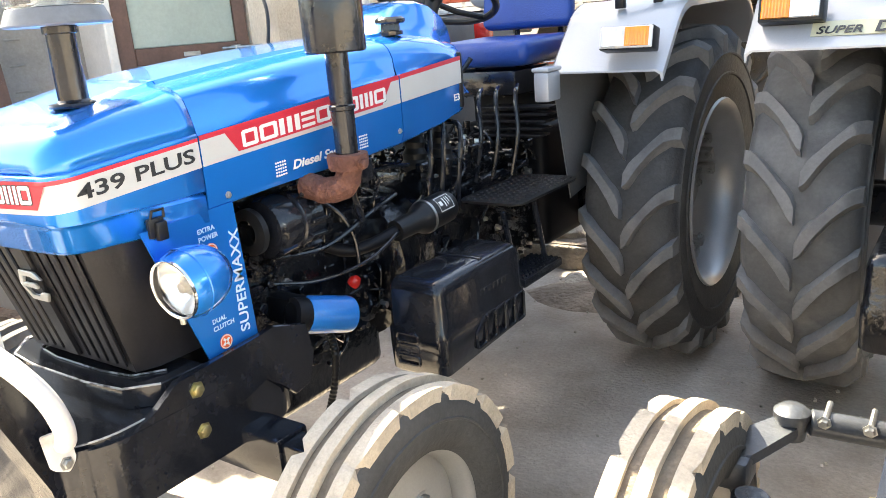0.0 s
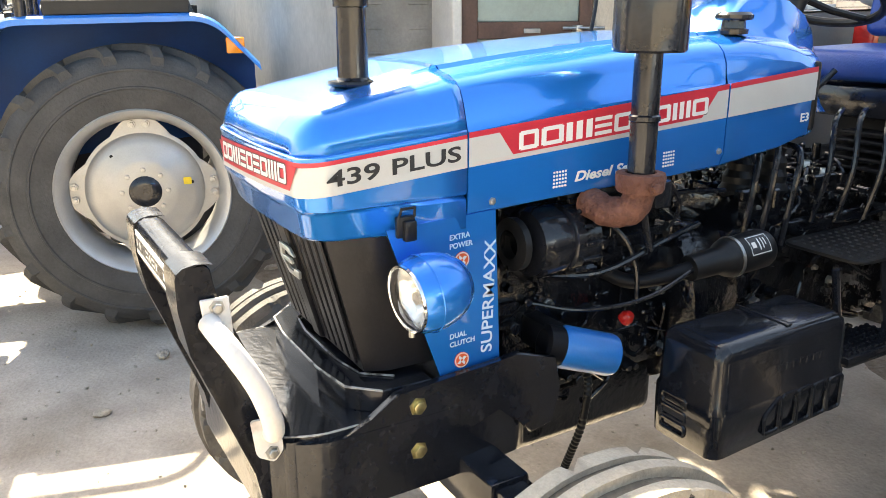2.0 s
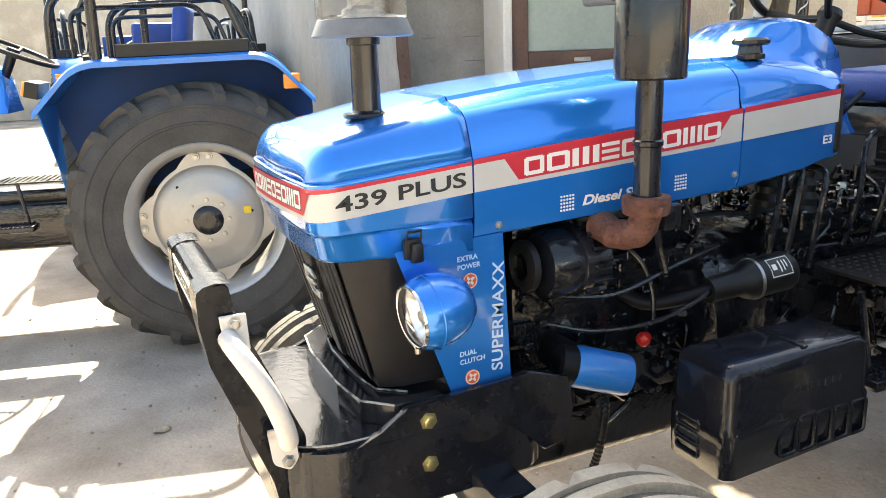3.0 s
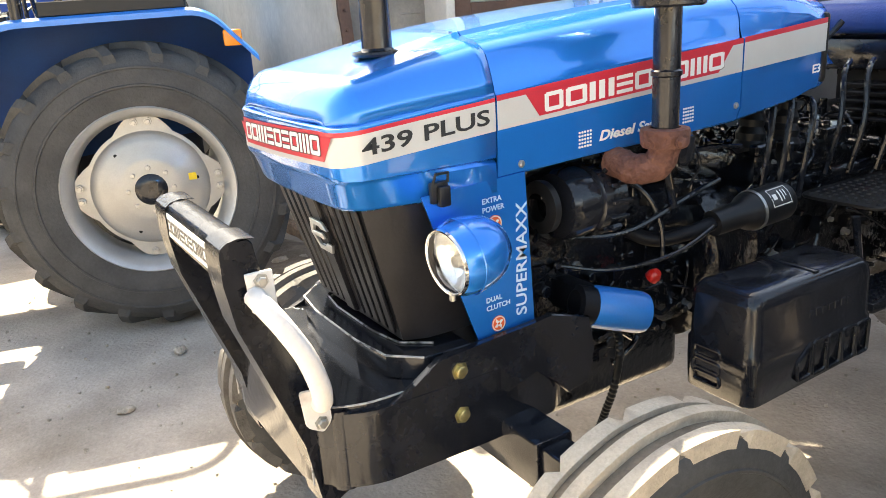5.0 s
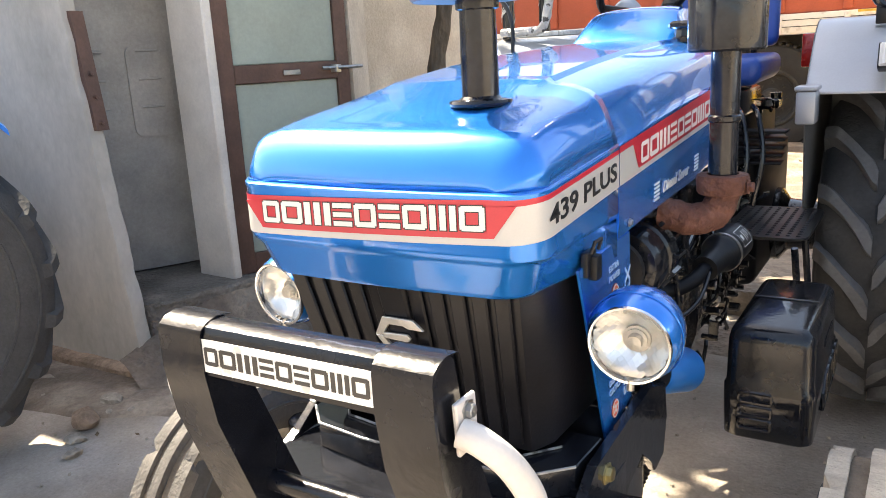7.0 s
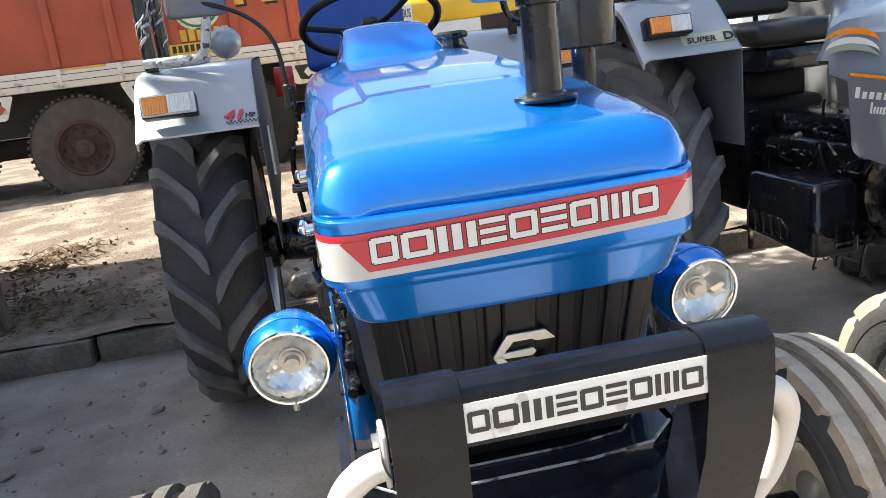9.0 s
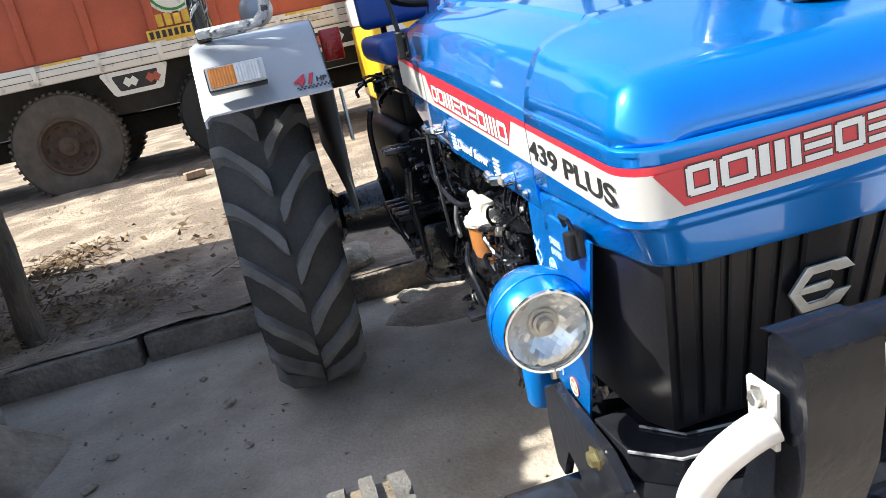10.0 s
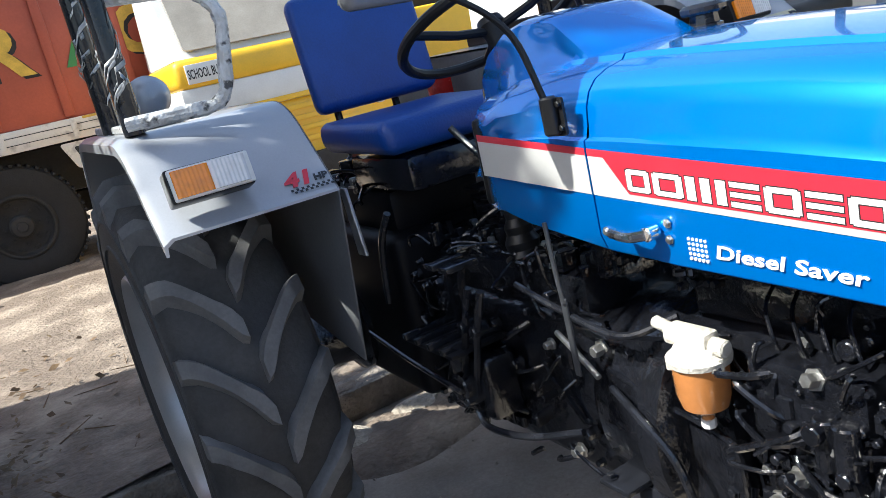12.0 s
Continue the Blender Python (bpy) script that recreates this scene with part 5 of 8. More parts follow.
def cockpit(t, seat_mat, paint=None):
    """Dash hump, steering wheel, seat."""
    bm = bmesh.new()
    prof = [(0.893, 1.352, 0.140), (0.90, 1.362, 0.139), (0.95, 1.398, 0.131), (1.01, 1.437, 0.120), (1.022, 1.443, 0.118), (1.036, 1.447, 0.117), (1.06, 1.450, 0.117), (1.12, 1.453, 0.117), (1.18, 1.443, 0.116), (1.25, 1.41, 0.112), (1.30, 1.375, 0.10), (1.33, 1.33, 0.09), (1.34, 1.24, 0.09)]
    loops = []
    for y, z, w in prof:
        base = min(z_top(min(y, 1.15)) - 0.012, z - 0.02) if y < 1.2 else 1.16
        flare = 0.165 if y < 1.2 else 0.14
        half = [(0, z), (w * 0.6, z - 0.003), (w * 0.88, z - 0.008), (w * 0.96, z - 0.014), (w, z - 0.026), (w + 0.012, lerp(z - 0.032, base, 0.45)), (w + 0.03, lerp(z - 0.032, base, 0.8)), (flare if w > 0.06 else w + 0.06, base - 0.012)]
        loops.append([V(x, y, zz) for x, zz in half[::-1]] + [V(-x, y, zz) for x, zz in half[1:]])
    rings(bm, loops, True, True)
    h = part("dash_cowl", bm, paint or BLUE, t, "dash cowl behind the bonnet", 30)
    bm = bmesh.new()
    lathe(bm, [(0.034, 1.355), (0.034, 1.366), (0.028, 1.368), (0.026, 1.385), (0.040, 1.386), (0.043, 1.390), (0.043, 1.398), (0.036, 1.404), (0.0, 1.405)], (0.160, 0.925, 0), (0, 0, 1), 10)
    part("fuel_cap", bm, BLACK, t, "black plastic fuel cap")
    # steering wheel
    c, ax = V(0, 1.375, 1.462), V(0, 0.42, 0.9).normalized()
    _, a, b = frame_of(ax)
    bm = bmesh.new()
    ring = [c + (a * math.cos(k) + b * math.sin(k)) * 0.212 for k in [2 * math.pi * i / 48 for i in range(48)]]
    tube(bm, ring, 0.0125, 10, True)
    w = part("steering_wheel", bm, BLACK_SATIN, t, "black steering wheel with three spokes")
    bm = bmesh.new()
    for k in (0.3, 0.3 + 2.094, 0.3 + 4.189):
        d = a * math.cos(k) + b * math.sin(k)
        tube(bm, [c - ax * 0.02 + d * 0.02, c - ax * 0.018 + d * 0.10, c + d * 0.208], 0.010, 8)
    part("spokes", bm, BLACK_SATIN, w)
    bm = bmesh.new()
    lathe(bm, [(0.0, 0.012), (0.028, 0.008), (0.034, -0.01), (0.026, -0.03), (0.022, -0.20)], c, ax, 20)
    part("column", bm, BLACK_SATIN, w)
    # seat
    bm = bmesh.new()
    box(bm, (-0.215, 1.60, 1.195), (0.215, 2.03, 1.285), 0.035, 4)
    for v in bm.verts:
        v.co.z += 0.02 * ((v.co.x / 0.215) ** 2) + 0.02 * (v.co.y - 1.8)
    s = part("seat", bm, seat_mat, t, "padded vinyl seat cushion", 60)
    bm = bmesh.new()
    box(bm, (-0.20, 2.03, 1.325), (0.20, 2.10, 1.66), 0.03, 4, Matrix.Translation((0, 2.06, 1.32)) @ Matrix.Rotation(-0.16, 4, "X") @ Matrix.Translation((0, -2.06, -1.32)))
    for v in bm.verts:
        v.co.y -= 0.05 * (v.co.x / 0.2) ** 2
    part("backrest", bm, seat_mat, s, "padded vinyl backrest", 60)
    bm = bmesh.new()
    for x in (-0.1, 0.1):
        tube(bm, bend([(x, 1.75, 1.19), (x, 2.10, 1.18), (x, 2.13, 1.45)], 0.05), 0.012, 8)
    box(bm, (-0.16, 1.62, 1.10), (0.16, 1.98, 1.195), 0.02)
    part("seat_frame", bm, BLACK, s)
    return h


def driveline(t):
    """Engine block, clutch housing, gearbox and rear axle as painted castings."""
    bm = bmesh.new()
    box(bm, (-0.15, 0.28, 0.56), (0.15, 0.80, 0.92), 0.02)
    e = part("engine_block", bm, BLACK_CAST, t, "glossy black painted engine block")
    bm = bmesh.new()
    box(bm, (-0.125, 0.26, 0.40), (0.125, 0.80, 0.57), 0.035, 3)
    part("oil_pan", bm, BLACK_CAST, e)
    bm = bmesh.new()
    box(bm, (-0.12, 0.30, 0.92), (0.12, 0.78, 1.03), 0.012)
    part("cylinder_head", bm, BLACK_CAST, e)
    bm = bmesh.new()
    lathe(bm, [(0.0, 0.78), (0.20, 0.78), (0.235, 0.80), (0.235, 0.845), (0.215, 0.86), (0.205, 0.98), (0.18, 1.02)], (0, 0, 0.70), (0, 1, 0), 32)
    part("clutch_housing", bm, BLACK_CAST, e)
    bm = bmesh.new()
    box(bm, (-0.15, 0.98, 0.50), (0.15, 1.75, 0.86), 0.04, 3)
    box(bm, (-0.13, 1.05, 0.84), (0.13, 1.65, 0.95), 0.03)
    g = part("gearbox", bm, BLACK_CAST, t, "black painted gearbox housing")
    bm = bmesh.new()
    box(bm, (-0.20, 1.74, 0.50), (0.20, 2.42, 0.98), 0.04, 3)
    box(bm, (-0.15, 1.80, 0.96), (0.15, 2.38, 1.10), 0.03)
    r = part("rear_axle_housing", bm, BLACK_MATT, t, "black rear axle and lift housing")
    for s in (1, -1):
        bm = bmesh.new()
        lathe(bm, [(0.14, 0.19), (0.14, 0.22), (0.10, 0.25), (0.085, 0.42), (0.11, 0.44), (0.11, 0.47), (0.05, 0.48), (0.05, 0.6)], (0, REAR_Y, REAR_R), (s, 0, 0), 28)
        part("axle_trumpet", bm, BLACK_CAST, r)
    # radiator core behind the grille
    bm = bmesh.new()
    box(bm, (-0.20, 0.10, 0.74), (0.20, 0.20, 1.06), 0.01)
    part("radiator", bm, BLACK_SATIN, t)
    return e, g, r


def front_axle(t, linkage=True):
    bm = bmesh.new()
    box(bm, (-0.40, FRONT_Y - 0.045, 0.455), (0.40, FRONT_Y + 0.045, 0.560), 0.008)
    a = part("front_axle", bm, BLACK, t, "black square front axle beam")
    for s in (1, -1):
        bm = bmesh.new()
        box(bm, (min(s * 0.3, s * 0.5), FRONT_Y - 0.034, 0.467), (max(s * 0.3, s * 0.5), FRONT_Y + 0.034, 0.548), 0.006)
        part("axle_extension", bm, BLACK, a)
        bm = bmesh.new()
        cyl(bm, (s * 0.50, FRONT_Y, 0.30), (s * 0.48, FRONT_Y, 0.575), 0.034, seg=18, bevel=0.006)
        cyl(bm, (s * 0.48, FRONT_Y, FRONT_R), (s * 0.62, FRONT_Y, FRONT_R), 0.03, seg=16)
        k = part("steering_knuckle", bm, BLACK, a)
        bm = bmesh.new()
        slab(bm, fillet([(s * 0.46, FRONT_Y - 0.03, 0.40), (s * 0.50, FRONT_Y - 0.03, 0.40), (s * 0.47, FRONT_Y + 0.16, 0.40), (s * 0.43, FRONT_Y + 0.16, 0.40)], 0.015), (0, 0, 0.016))
        cyl(bm, (s * 0.45, FRONT_Y + 0.14, 0.38), (s * 0.45, FRONT_Y + 0.14, 0.44), 0.02, seg=14, bevel=0.006)
        part("steering_arm", bm, BLACK, k)
    bm = bmesh.new()
    tube(bm, [(-0.45, FRONT_Y + 0.14, 0.42), (0.45, FRONT_Y + 0.14, 0.42)], 0.014, 12)
    part("tie_rod", bm, BLACK, a)
    return a




def pipe(parent, pts, r, m=None, name="pipe", label="", seg=8, smooth=True):
    bm = bmesh.new()
    tube(bm, spline(pts, 6) if smooth else [Vector(p) for p in pts], r, seg)
    return part(name, bm, m or BLACK, parent, label)


def fittings(parent, lo, hi, face, count, seed, sizes=(0.008, 0.03)):
    """Many small bosses, nuts, clips and ribs over one face of a casting, too small to pick apart. face: outward axis and sign."""
    rnd = random.Random(seed)
    ax, sg = face
    bm, bright = bmesh.new(), bmesh.new()
    for i in range(count):
        p = [rnd.uniform(lo[k], hi[k]) for k in range(3)]
        base = hi[ax] if sg > 0 else lo[ax]
        p[ax] = base
        n = [0, 0, 0]
        n[ax] = sg
        kind = rnd.random()
        q = rnd.uniform(*sizes)
        out = Vector(n)
        c = Vector(p) - out * 0.006
        if kind < 0.30:
            bolt(bright if rnd.random() < 0.16 else bm, c, out, q * 0.42, q * 0.8)
        elif kind < 0.55:
            size = [q * rnd.uniform(0.5, 2.2) for _ in range(3)]
            size[ax] = q * rnd.uniform(0.5, 1.6)
            a = c - Vector(size) / 2
            box(bm, a, a + Vector(size), q * 0.15, 1)
        elif kind < 0.75:
            cyl(bm, c, c + out * q * rnd.uniform(0.6, 2), q * rnd.uniform(0.3, 0.7), seg=10, bevel=0.002)
        else:
            d = Vector([rnd.uniform(-1, 1) for _ in range(3)])
            d[ax] *= 0.2
            d.normalize()
            e = c + d * rnd.uniform(0.05, 0.16)
            tube(bm, spline([c, c + out * q + d * 0.03, e + out * q * 0.8, e], 3), rnd.uniform(0.0028, 0.0065), 6)
    f = part("engine_fitting", bm, BLACK_CAST, parent, "small black painted brackets, pipes and nuts")
    f["kind"] = "stuff"
    if len(bright.verts):
        b = part("bright_nut", bright, STEEL, parent, "small bright steel nuts")
        b["kind"] = "stuff"
    else:
        bright.free()


def toolbox(t, s, m, dy=0.0, dx=0.0):
    """Moulded black battery box: one rounded body with raised panels low on its sides and a strip on top."""
    x0, x1 = 0.345 - dx, 0.527 - dx
    y0, y1 = 0.556 + dy, 0.972 + dy
    bm = bmesh.new()
    loops = []
    for z, g in ((0.525, 0.010), (0.532, 0.002), (0.600, 0.0), (0.642, 0.0), (0.650, 0.004), (0.742, 0.006), (0.760, 0.010), (0.771, 0.019), (0.776, 0.032)):
        low = 0.02 if z < 0.64 else 0.0
        lp = [V(x0 + g, y0 + g, z), V(x1 - g, y0 + g, z), V(x1 - g, y1 - g, z + low), V(x0 + g, y1 - g, z + low)]
        lp = fillet(lp, 0.030 - g * 0.3, 6)
        loops.append([V(s * p.x, p.y, p.z) for p in (lp if s > 0 else lp[::-1])])
    rings(bm, loops)
    b = part("battery_box", bm, m, t, "moulded black battery box", 50)
    for i in range(5):
        bm = bmesh.new()
        y = 0.700 + i * 0.052 + dy
        o = fillet([V(s * (x1 + 0.001), y, 0.556), V(s * (x1 + 0.001), y + 0.044, 0.558), V(s * (x1 + 0.001), y + 0.044, 0.634), V(s * (x1 + 0.001), y, 0.632 if i else 0.598)], 0.008, 3)
        tube(bm, o, 0.0045, 6, True)
        part("panel", bm, m, b)
    for i in range(3):
        bm = bmesh.new()
        z = 0.552 + i * 0.030
        o = fillet([V(s * (x0 + 0.035), y0 + 0.001, z), V(s * (x0 + 0.10), y0 + 0.001, z), V(s * (x0 + 0.10), y0 + 0.001, z + 0.022), V(s * (x0 + 0.035), y0 + 0.001, z + 0.022)], 0.006, 3)
        tube(bm, o, 0.004, 6, True)
        part("rib", bm, m, b)
    bm = bmesh.new()
    box(bm, (min(s * (x0 + 0.02), s * (x1 - 0.025)), 0.775 + dy, 0.7745), (max(s * (x0 + 0.02), s * (x1 - 0.025)), 0.79 + dy, 0.7795), 0.0015)
    part("hold_down_strip", bm, BLACK, b)
    for i in range(7):
        bm = bmesh.new()
        y = 0.735 + i * 0.022 + dy
        xs = sorted((s * (x1 - 0.006), s * (x1 - 0.003)))
        box(bm, (xs[0], y, 0.690), (xs[1], y + 0.014, 0.706), 0.001, 1)
        part("embossed_bar", bm, m, b)
    return b


def footplate(t, s, z=0.826, y0=1.13, y1=1.56, inner=0.20, outer=0.43):
    """Studded footplate with a hanging step."""
    bm = bmesh.new()
    x0, x1 = sorted((s * inner, s * outer))
    outline = fillet([(x0, y0, z), (x1, y0, z), (x1, y1, z), (x0, y1, z)], 0.045)
    slab(bm, outline, (0, 0, 0.008), 0.002)
    f = part("footplate", bm, BLACK_SATIN, t, "black studded steel footplate")
    bm = bmesh.new()
    for i in range(8):
        for k in range(14):
            x, y = lerp(x0 + 0.025, x1 - 0.025, i / 7), lerp(y0 + 0.03, y1 - 0.03, k / 13)
            cyl(bm, (x, y, z + 0.008), (x, y, z + 0.0115), 0.007, 0.004, 6)
    b = part("stud", bm, BLACK_SATIN, f)
    b["kind"] = "stuff"
    if s > 0:
        for y in (1.09, 1.28):
            bm = bmesh.new()
            tube(bm, bend([(s * 0.41, y - 0.03, z), (s * 0.425, y, 0.64), (s * 0.425, y, 0.61)], 0.03), 0.009, 8)
            part("hanger", bm, BLACK, f)
        bm = bmesh.new()
        box(bm, (s * 0.36, 1.06, 0.595), (s * 0.475, 1.31, 0.622), 0.006)
        st = part("step", bm, BLACK, f, "black hanging step with a toothed tread")
        bm = bmesh.new()
        for i in range(6):
            for k in range(11):
                box(bm, (s * 0.368 + i * 0.018, 1.068 + k * 0.0215, 0.621), (s * 0.368 + i * 0.018 + 0.008, 1.068 + k * 0.0215 + 0.012, 0.629), 0.001, 1)
        q = part("tooth", bm, BLACK, st)
        q["kind"] = "stuff"
    return f


def foot_rest(t):
    """Narrow right foot rest with its brake linkage."""
    bm = bmesh.new()
    box(bm, (-0.31, 1.33, 0.772), (-0.16, 1.56, 0.782), 0.002)
    f = part("foot_rest", bm, BLACK_MATT, t, "narrow black foot rest on brackets")
    for y in (1.36, 1.42, 1.48, 1.54):
        bm = bmesh.new()
        box(bm, (-0.318, y - 0.008, 0.780), (-0.155, y + 0.008, 0.796), 0.002)
        part("rest_bar", bm, BLACK, f)
    bm = bmesh.new()
    box(bm, (-0.25, 1.30, 0.60), (-0.165, 1.47, 0.75), 0.012)
    cyl(bm, (-0.25, 1.38, 0.68), (-0.285, 1.38, 0.68), 0.035, seg=18, bevel=0.005)
    part("brake_housing", bm, BLACK_CAST, t, "black brake linkage housing")
    for dy in (0.0, 0.05):
        pipe(t, [(-0.265, 1.22 + dy, 0.94), (-0.27, 1.26 + dy, 0.84), (-0.255, 1.33 + dy, 0.72), (-0.25, 1.36 + dy, 0.64)], 0.0085, BLACK, "brake_arm")
    pipe(t, [(-0.29, 1.36, 0.68), (-0.29, 1.60, 0.70), (-0.28, 1.85, 0.72)], 0.007, BLACK, "brake_rod")
    pipe(t, [(-0.22, 1.02, 0.66), (-0.26, 1.16, 0.62), (-0.27, 1.30, 0.60), (-0.24, 1.40, 0.60)], 0.008, BLACK, "brake_rod")
    for y, z in ((1.26, 0.845), (1.31, 0.845), (1.36, 0.65), (1.41, 0.65)):
        bm = bmesh.new()
        cyl(bm, (-0.285, y, z), (-0.245, y, z), 0.014, seg=12, bevel=0.003)
        part("clevis", bm, BLACK, t)


def engine_left(t, e, g, r):
    # alternator
    bm = bmesh.new()
    lathe(bm, [(0.0, -0.075), (0.03, -0.078), (0.068, -0.07), (0.075, -0.055), (0.075, -0.01), (0.068, -0.006), (0.068, 0.004), (0.075, 0.008), (0.075, 0.03), (0.068, 0.034), (0.068, 0.075), (0.05, 0.085), (0.0, 0.085)], (0.205, 0.385, 0.950), (0, 1, 0), 30)
    a = part("alternator", bm, BLACK, t, "round black alternator")
    for k in range(14):
        an = 2 * math.pi * k / 14
        bm = bmesh.new()
        d = V(math.cos(an), 0, math.sin(an))
        box(bm, (-0.004, 0, 0), (0.004, 0.05, 0.01), 0.001, 1, Matrix.Translation(V(0.205, 0.405, 0.955) + d * 0.075) @ Matrix.Rotation(math.pi / 2 - an, 4, "Y"))
        part("fin", bm, BLACK, a)
    bm = bmesh.new()
    lathe(bm, [(0.03, -0.09), (0.055, -0.095), (0.055, -0.11), (0.03, -0.115)], (0.205, 0.385, 0.955), (0, 1, 0), 24)
    part("pulley", bm, BLACK_SATIN, a)
    # oil filter lying outwards
    bm = bmesh.new()
    d = V(0.27, 0.93, -0.28).normalized()
    o = V(0.250, 0.374, 0.727)
    lathe(bm, [(0.0, 0.0), (0.044, 0.0), (0.047, 0.008), (0.047, 0.118), (0.044, 0.129), (0.03, 0.135), (0.0, 0.137)], o, d, 28)
    f = part("oil_filter", bm, FILTER_BLUE, t, "bright blue spin-on oil filter")
    bm = bmesh.new()
    lathe(bm, [(0.03, -0.04), (0.042, -0.035), (0.042, 0.002), (0.03, 0.004)], o, d, 24)
    box(bm, (0.14, 0.35, 0.70), (0.25, 0.40, 0.77), 0.01)
    part("filter_base", bm, BLACK_MATT, f)
    # canister with a white label and band
    o, d = V(0.262, 0.735, 0.842), V(0.10, 1.0, 0.10).normalized()
    bm = bmesh.new()
    lathe(bm, [(0.0, 0.0), (0.030, 0.0), (0.032, 0.08), (0.044, 0.10), (0.047, 0.11), (0.047, 0.215), (0.041, 0.228), (0.0, 0.23)], o, d, 28)
    c = part("filter_canister", bm, BLACK_SATIN, t, "black filter canister lying along the engine")
    bm = bmesh.new()
    lathe(bm, [(0.047, 0.118), (0.0495, 0.118), (0.0495, 0.126), (0.047, 0.126)], o, d, 28)
    part("clamp_band", bm, STEEL, c, "bright clamp band")
    bm = bmesh.new()
    face = V(0.75, -0.15, 0.62).normalized()
    face = (face - d * face.dot(d)).normalized()
    side = d.cross(face)
    loops = []
    for i in range(5):
        an = (i / 4 - 0.5) * 1.1
        q = face * math.cos(an) + side * math.sin(an)
        loops.append([o + d * 0.145 + q * 0.0477, o + d * 0.205 + q * 0.0477])
    vs = [[bm.verts.new(p) for p in lp] for lp in loops]
    for u, w in zip(vs, vs[1:]):
        bm.faces.new((u[0], u[1], w[1], w[0]))
    part("paper_label", bm, INK, c, "small black label with pale print")
    for u0, u1, w0, w1 in ((0.146, 0.148, -0.5, 0.5), (0.202, 0.204, -0.5, 0.5), (0.146, 0.204, 0.45, 0.5), (0.146, 0.204, -0.5, -0.45), (0.152, 0.164, -0.15, 0.15), (0.172, 0.176, -0.3, 0.3), (0.182, 0.185, -0.3, 0.25), (0.190, 0.193, -0.3, 0.1)):
        bm = bmesh.new()
        lp = []
        for i in range(4):
            an = lerp(w0, w1, i / 3)
            q = (face * math.cos(an) + side * math.sin(an)) * 0.0482
            lp.append((bm.verts.new(o + d * u0 + q), bm.verts.new(o + d * u1 + q)))
        for a1, a2 in zip(lp, lp[1:]):
            bm.faces.new((a1[0], a1[1], a2[1], a2[0]))
        part("label_print", bm, WHITE, c)
    pipe(t, [(0.262, 0.735, 0.842), (0.25, 0.66, 0.83), (0.21, 0.60, 0.82), (0.16, 0.56, 0.84)], 0.017, BLACK_MATT, "hose", "thick black rubber hose", 14)
    # hanging corrugated hose
    bm = bmesh.new()
    pts = spline([(0.215, 0.47, 0.66), (0.235, 0.475, 0.60), (0.225, 0.47, 0.50), (0.20, 0.465, 0.42), (0.18, 0.46, 0.36)], 14)
    tube(bm, pts, 0.0095, 10, wobble=lambda i: 1.12 if i % 2 else 0.86)
    part("drain_hose", bm, BLACK_SATIN, t, "black corrugated drain hose")
    bm = bmesh.new()
    box(bm, (0.20, 0.455, 0.655), (0.245, 0.50, 0.68), 0.004)
    part("hose_bracket", bm, STEEL, t)
    bm = bmesh.new()
    lathe(bm, [(0.0, 0.0), (0.017, 0.0), (0.017, 0.014), (0.010, 0.024), (0.0, 0.025)], (0.225, 0.58, 0.735), V(0.6, 0.2, 0.7), 12)
    part("red_cap", bm, RED_LENS, t, "small red plastic cap")
    # rods and pipes along the flank
    pipe(t, [(0.17, 0.36, 0.80), (0.24, 0.45, 0.79), (0.28, 0.60, 0.805), (0.27, 0.78, 0.86), (0.24, 0.90, 0.90)], 0.005, BLACK, "control_rod")
    pipe(t, [(0.16, 0.50, 1.00), (0.20, 0.58, 0.93), (0.23, 0.60, 0.86), (0.24, 0.60, 0.78)], 0.006)
    pipe(t, [(0.24, 0.60, 1.07), (0.245, 0.60, 0.98), (0.25, 0.62, 0.90)], 0.0085)
    pipe(t, [(0.14, 0.42, 0.90), (0.17, 0.44, 0.98), (0.18, 0.60, 0.995), (0.18, 0.80, 1.0), (0.16, 0.95, 0.98)], 0.007)
    pipe(t, [(0.15, 0.36, 0.86), (0.22, 0.50, 0.86), (0.24, 0.66, 0.91), (0.22, 0.80, 0.93)], 0.007)
    pipe(t, [(0.20, 0.70, 1.06), (0.215, 0.74, 0.98), (0.20, 0.72, 0.92)], 0.004)
    for k, (y, h) in enumerate(((1.00, 1.08), (1.04, 1.09), (1.10, 1.07))):
        pipe(t, [(0.20 + k * 0.02, y - 0.02, 0.84), (0.205 + k * 0.02, y, 0.98), (0.19 + k * 0.02, y + 0.03, h), (0.15, y + 0.06, h + 0.01)], 0.008, BLACK, "pedal_rod")
    fittings(e, (0.10, 0.28, 0.56), (0.155, 0.80, 1.02), (0, 1), 190, 3)
    fittings(e, (-0.12, 0.30, 1.0), (0.12, 0.78, 1.03), (2, 1), 60, 5)
    fittings(g, (0.1, 0.98, 0.48), (0.165, 1.75, 0.95), (0, 1), 150, 7)
    fittings(g, (-0.13, 1.0, 0.9), (0.13, 1.7, 0.955), (2, 1), 130, 8, (0.012, 0.04))
    fittings(r, (-0.15, 1.78, 1.0), (0.15, 2.36, 1.105), (2, 1), 110, 9, (0.012, 0.045))
    # gear lever boots
    for x, y in ((0.07, 1.10), (0.10, 1.20), (-0.08, 1.30)):
        bm = bmesh.new()
        lathe(bm, [(0.045 - 0.0035 * i + (0.006 if i % 2 else 0), 0.018 * i) for i in range(8)], (x, y, 0.93), (0, 0.1, 1), 16)
        b = part("lever_boot", bm, BLACK_SATIN, t, "ribbed rubber lever boot")
        pipe(b, [(x, y, 1.04), (x * 1.3, y + 0.02, 1.15), (x * 1.8, y + 0.10, 1.26)], 0.008, BLACK, "lever")
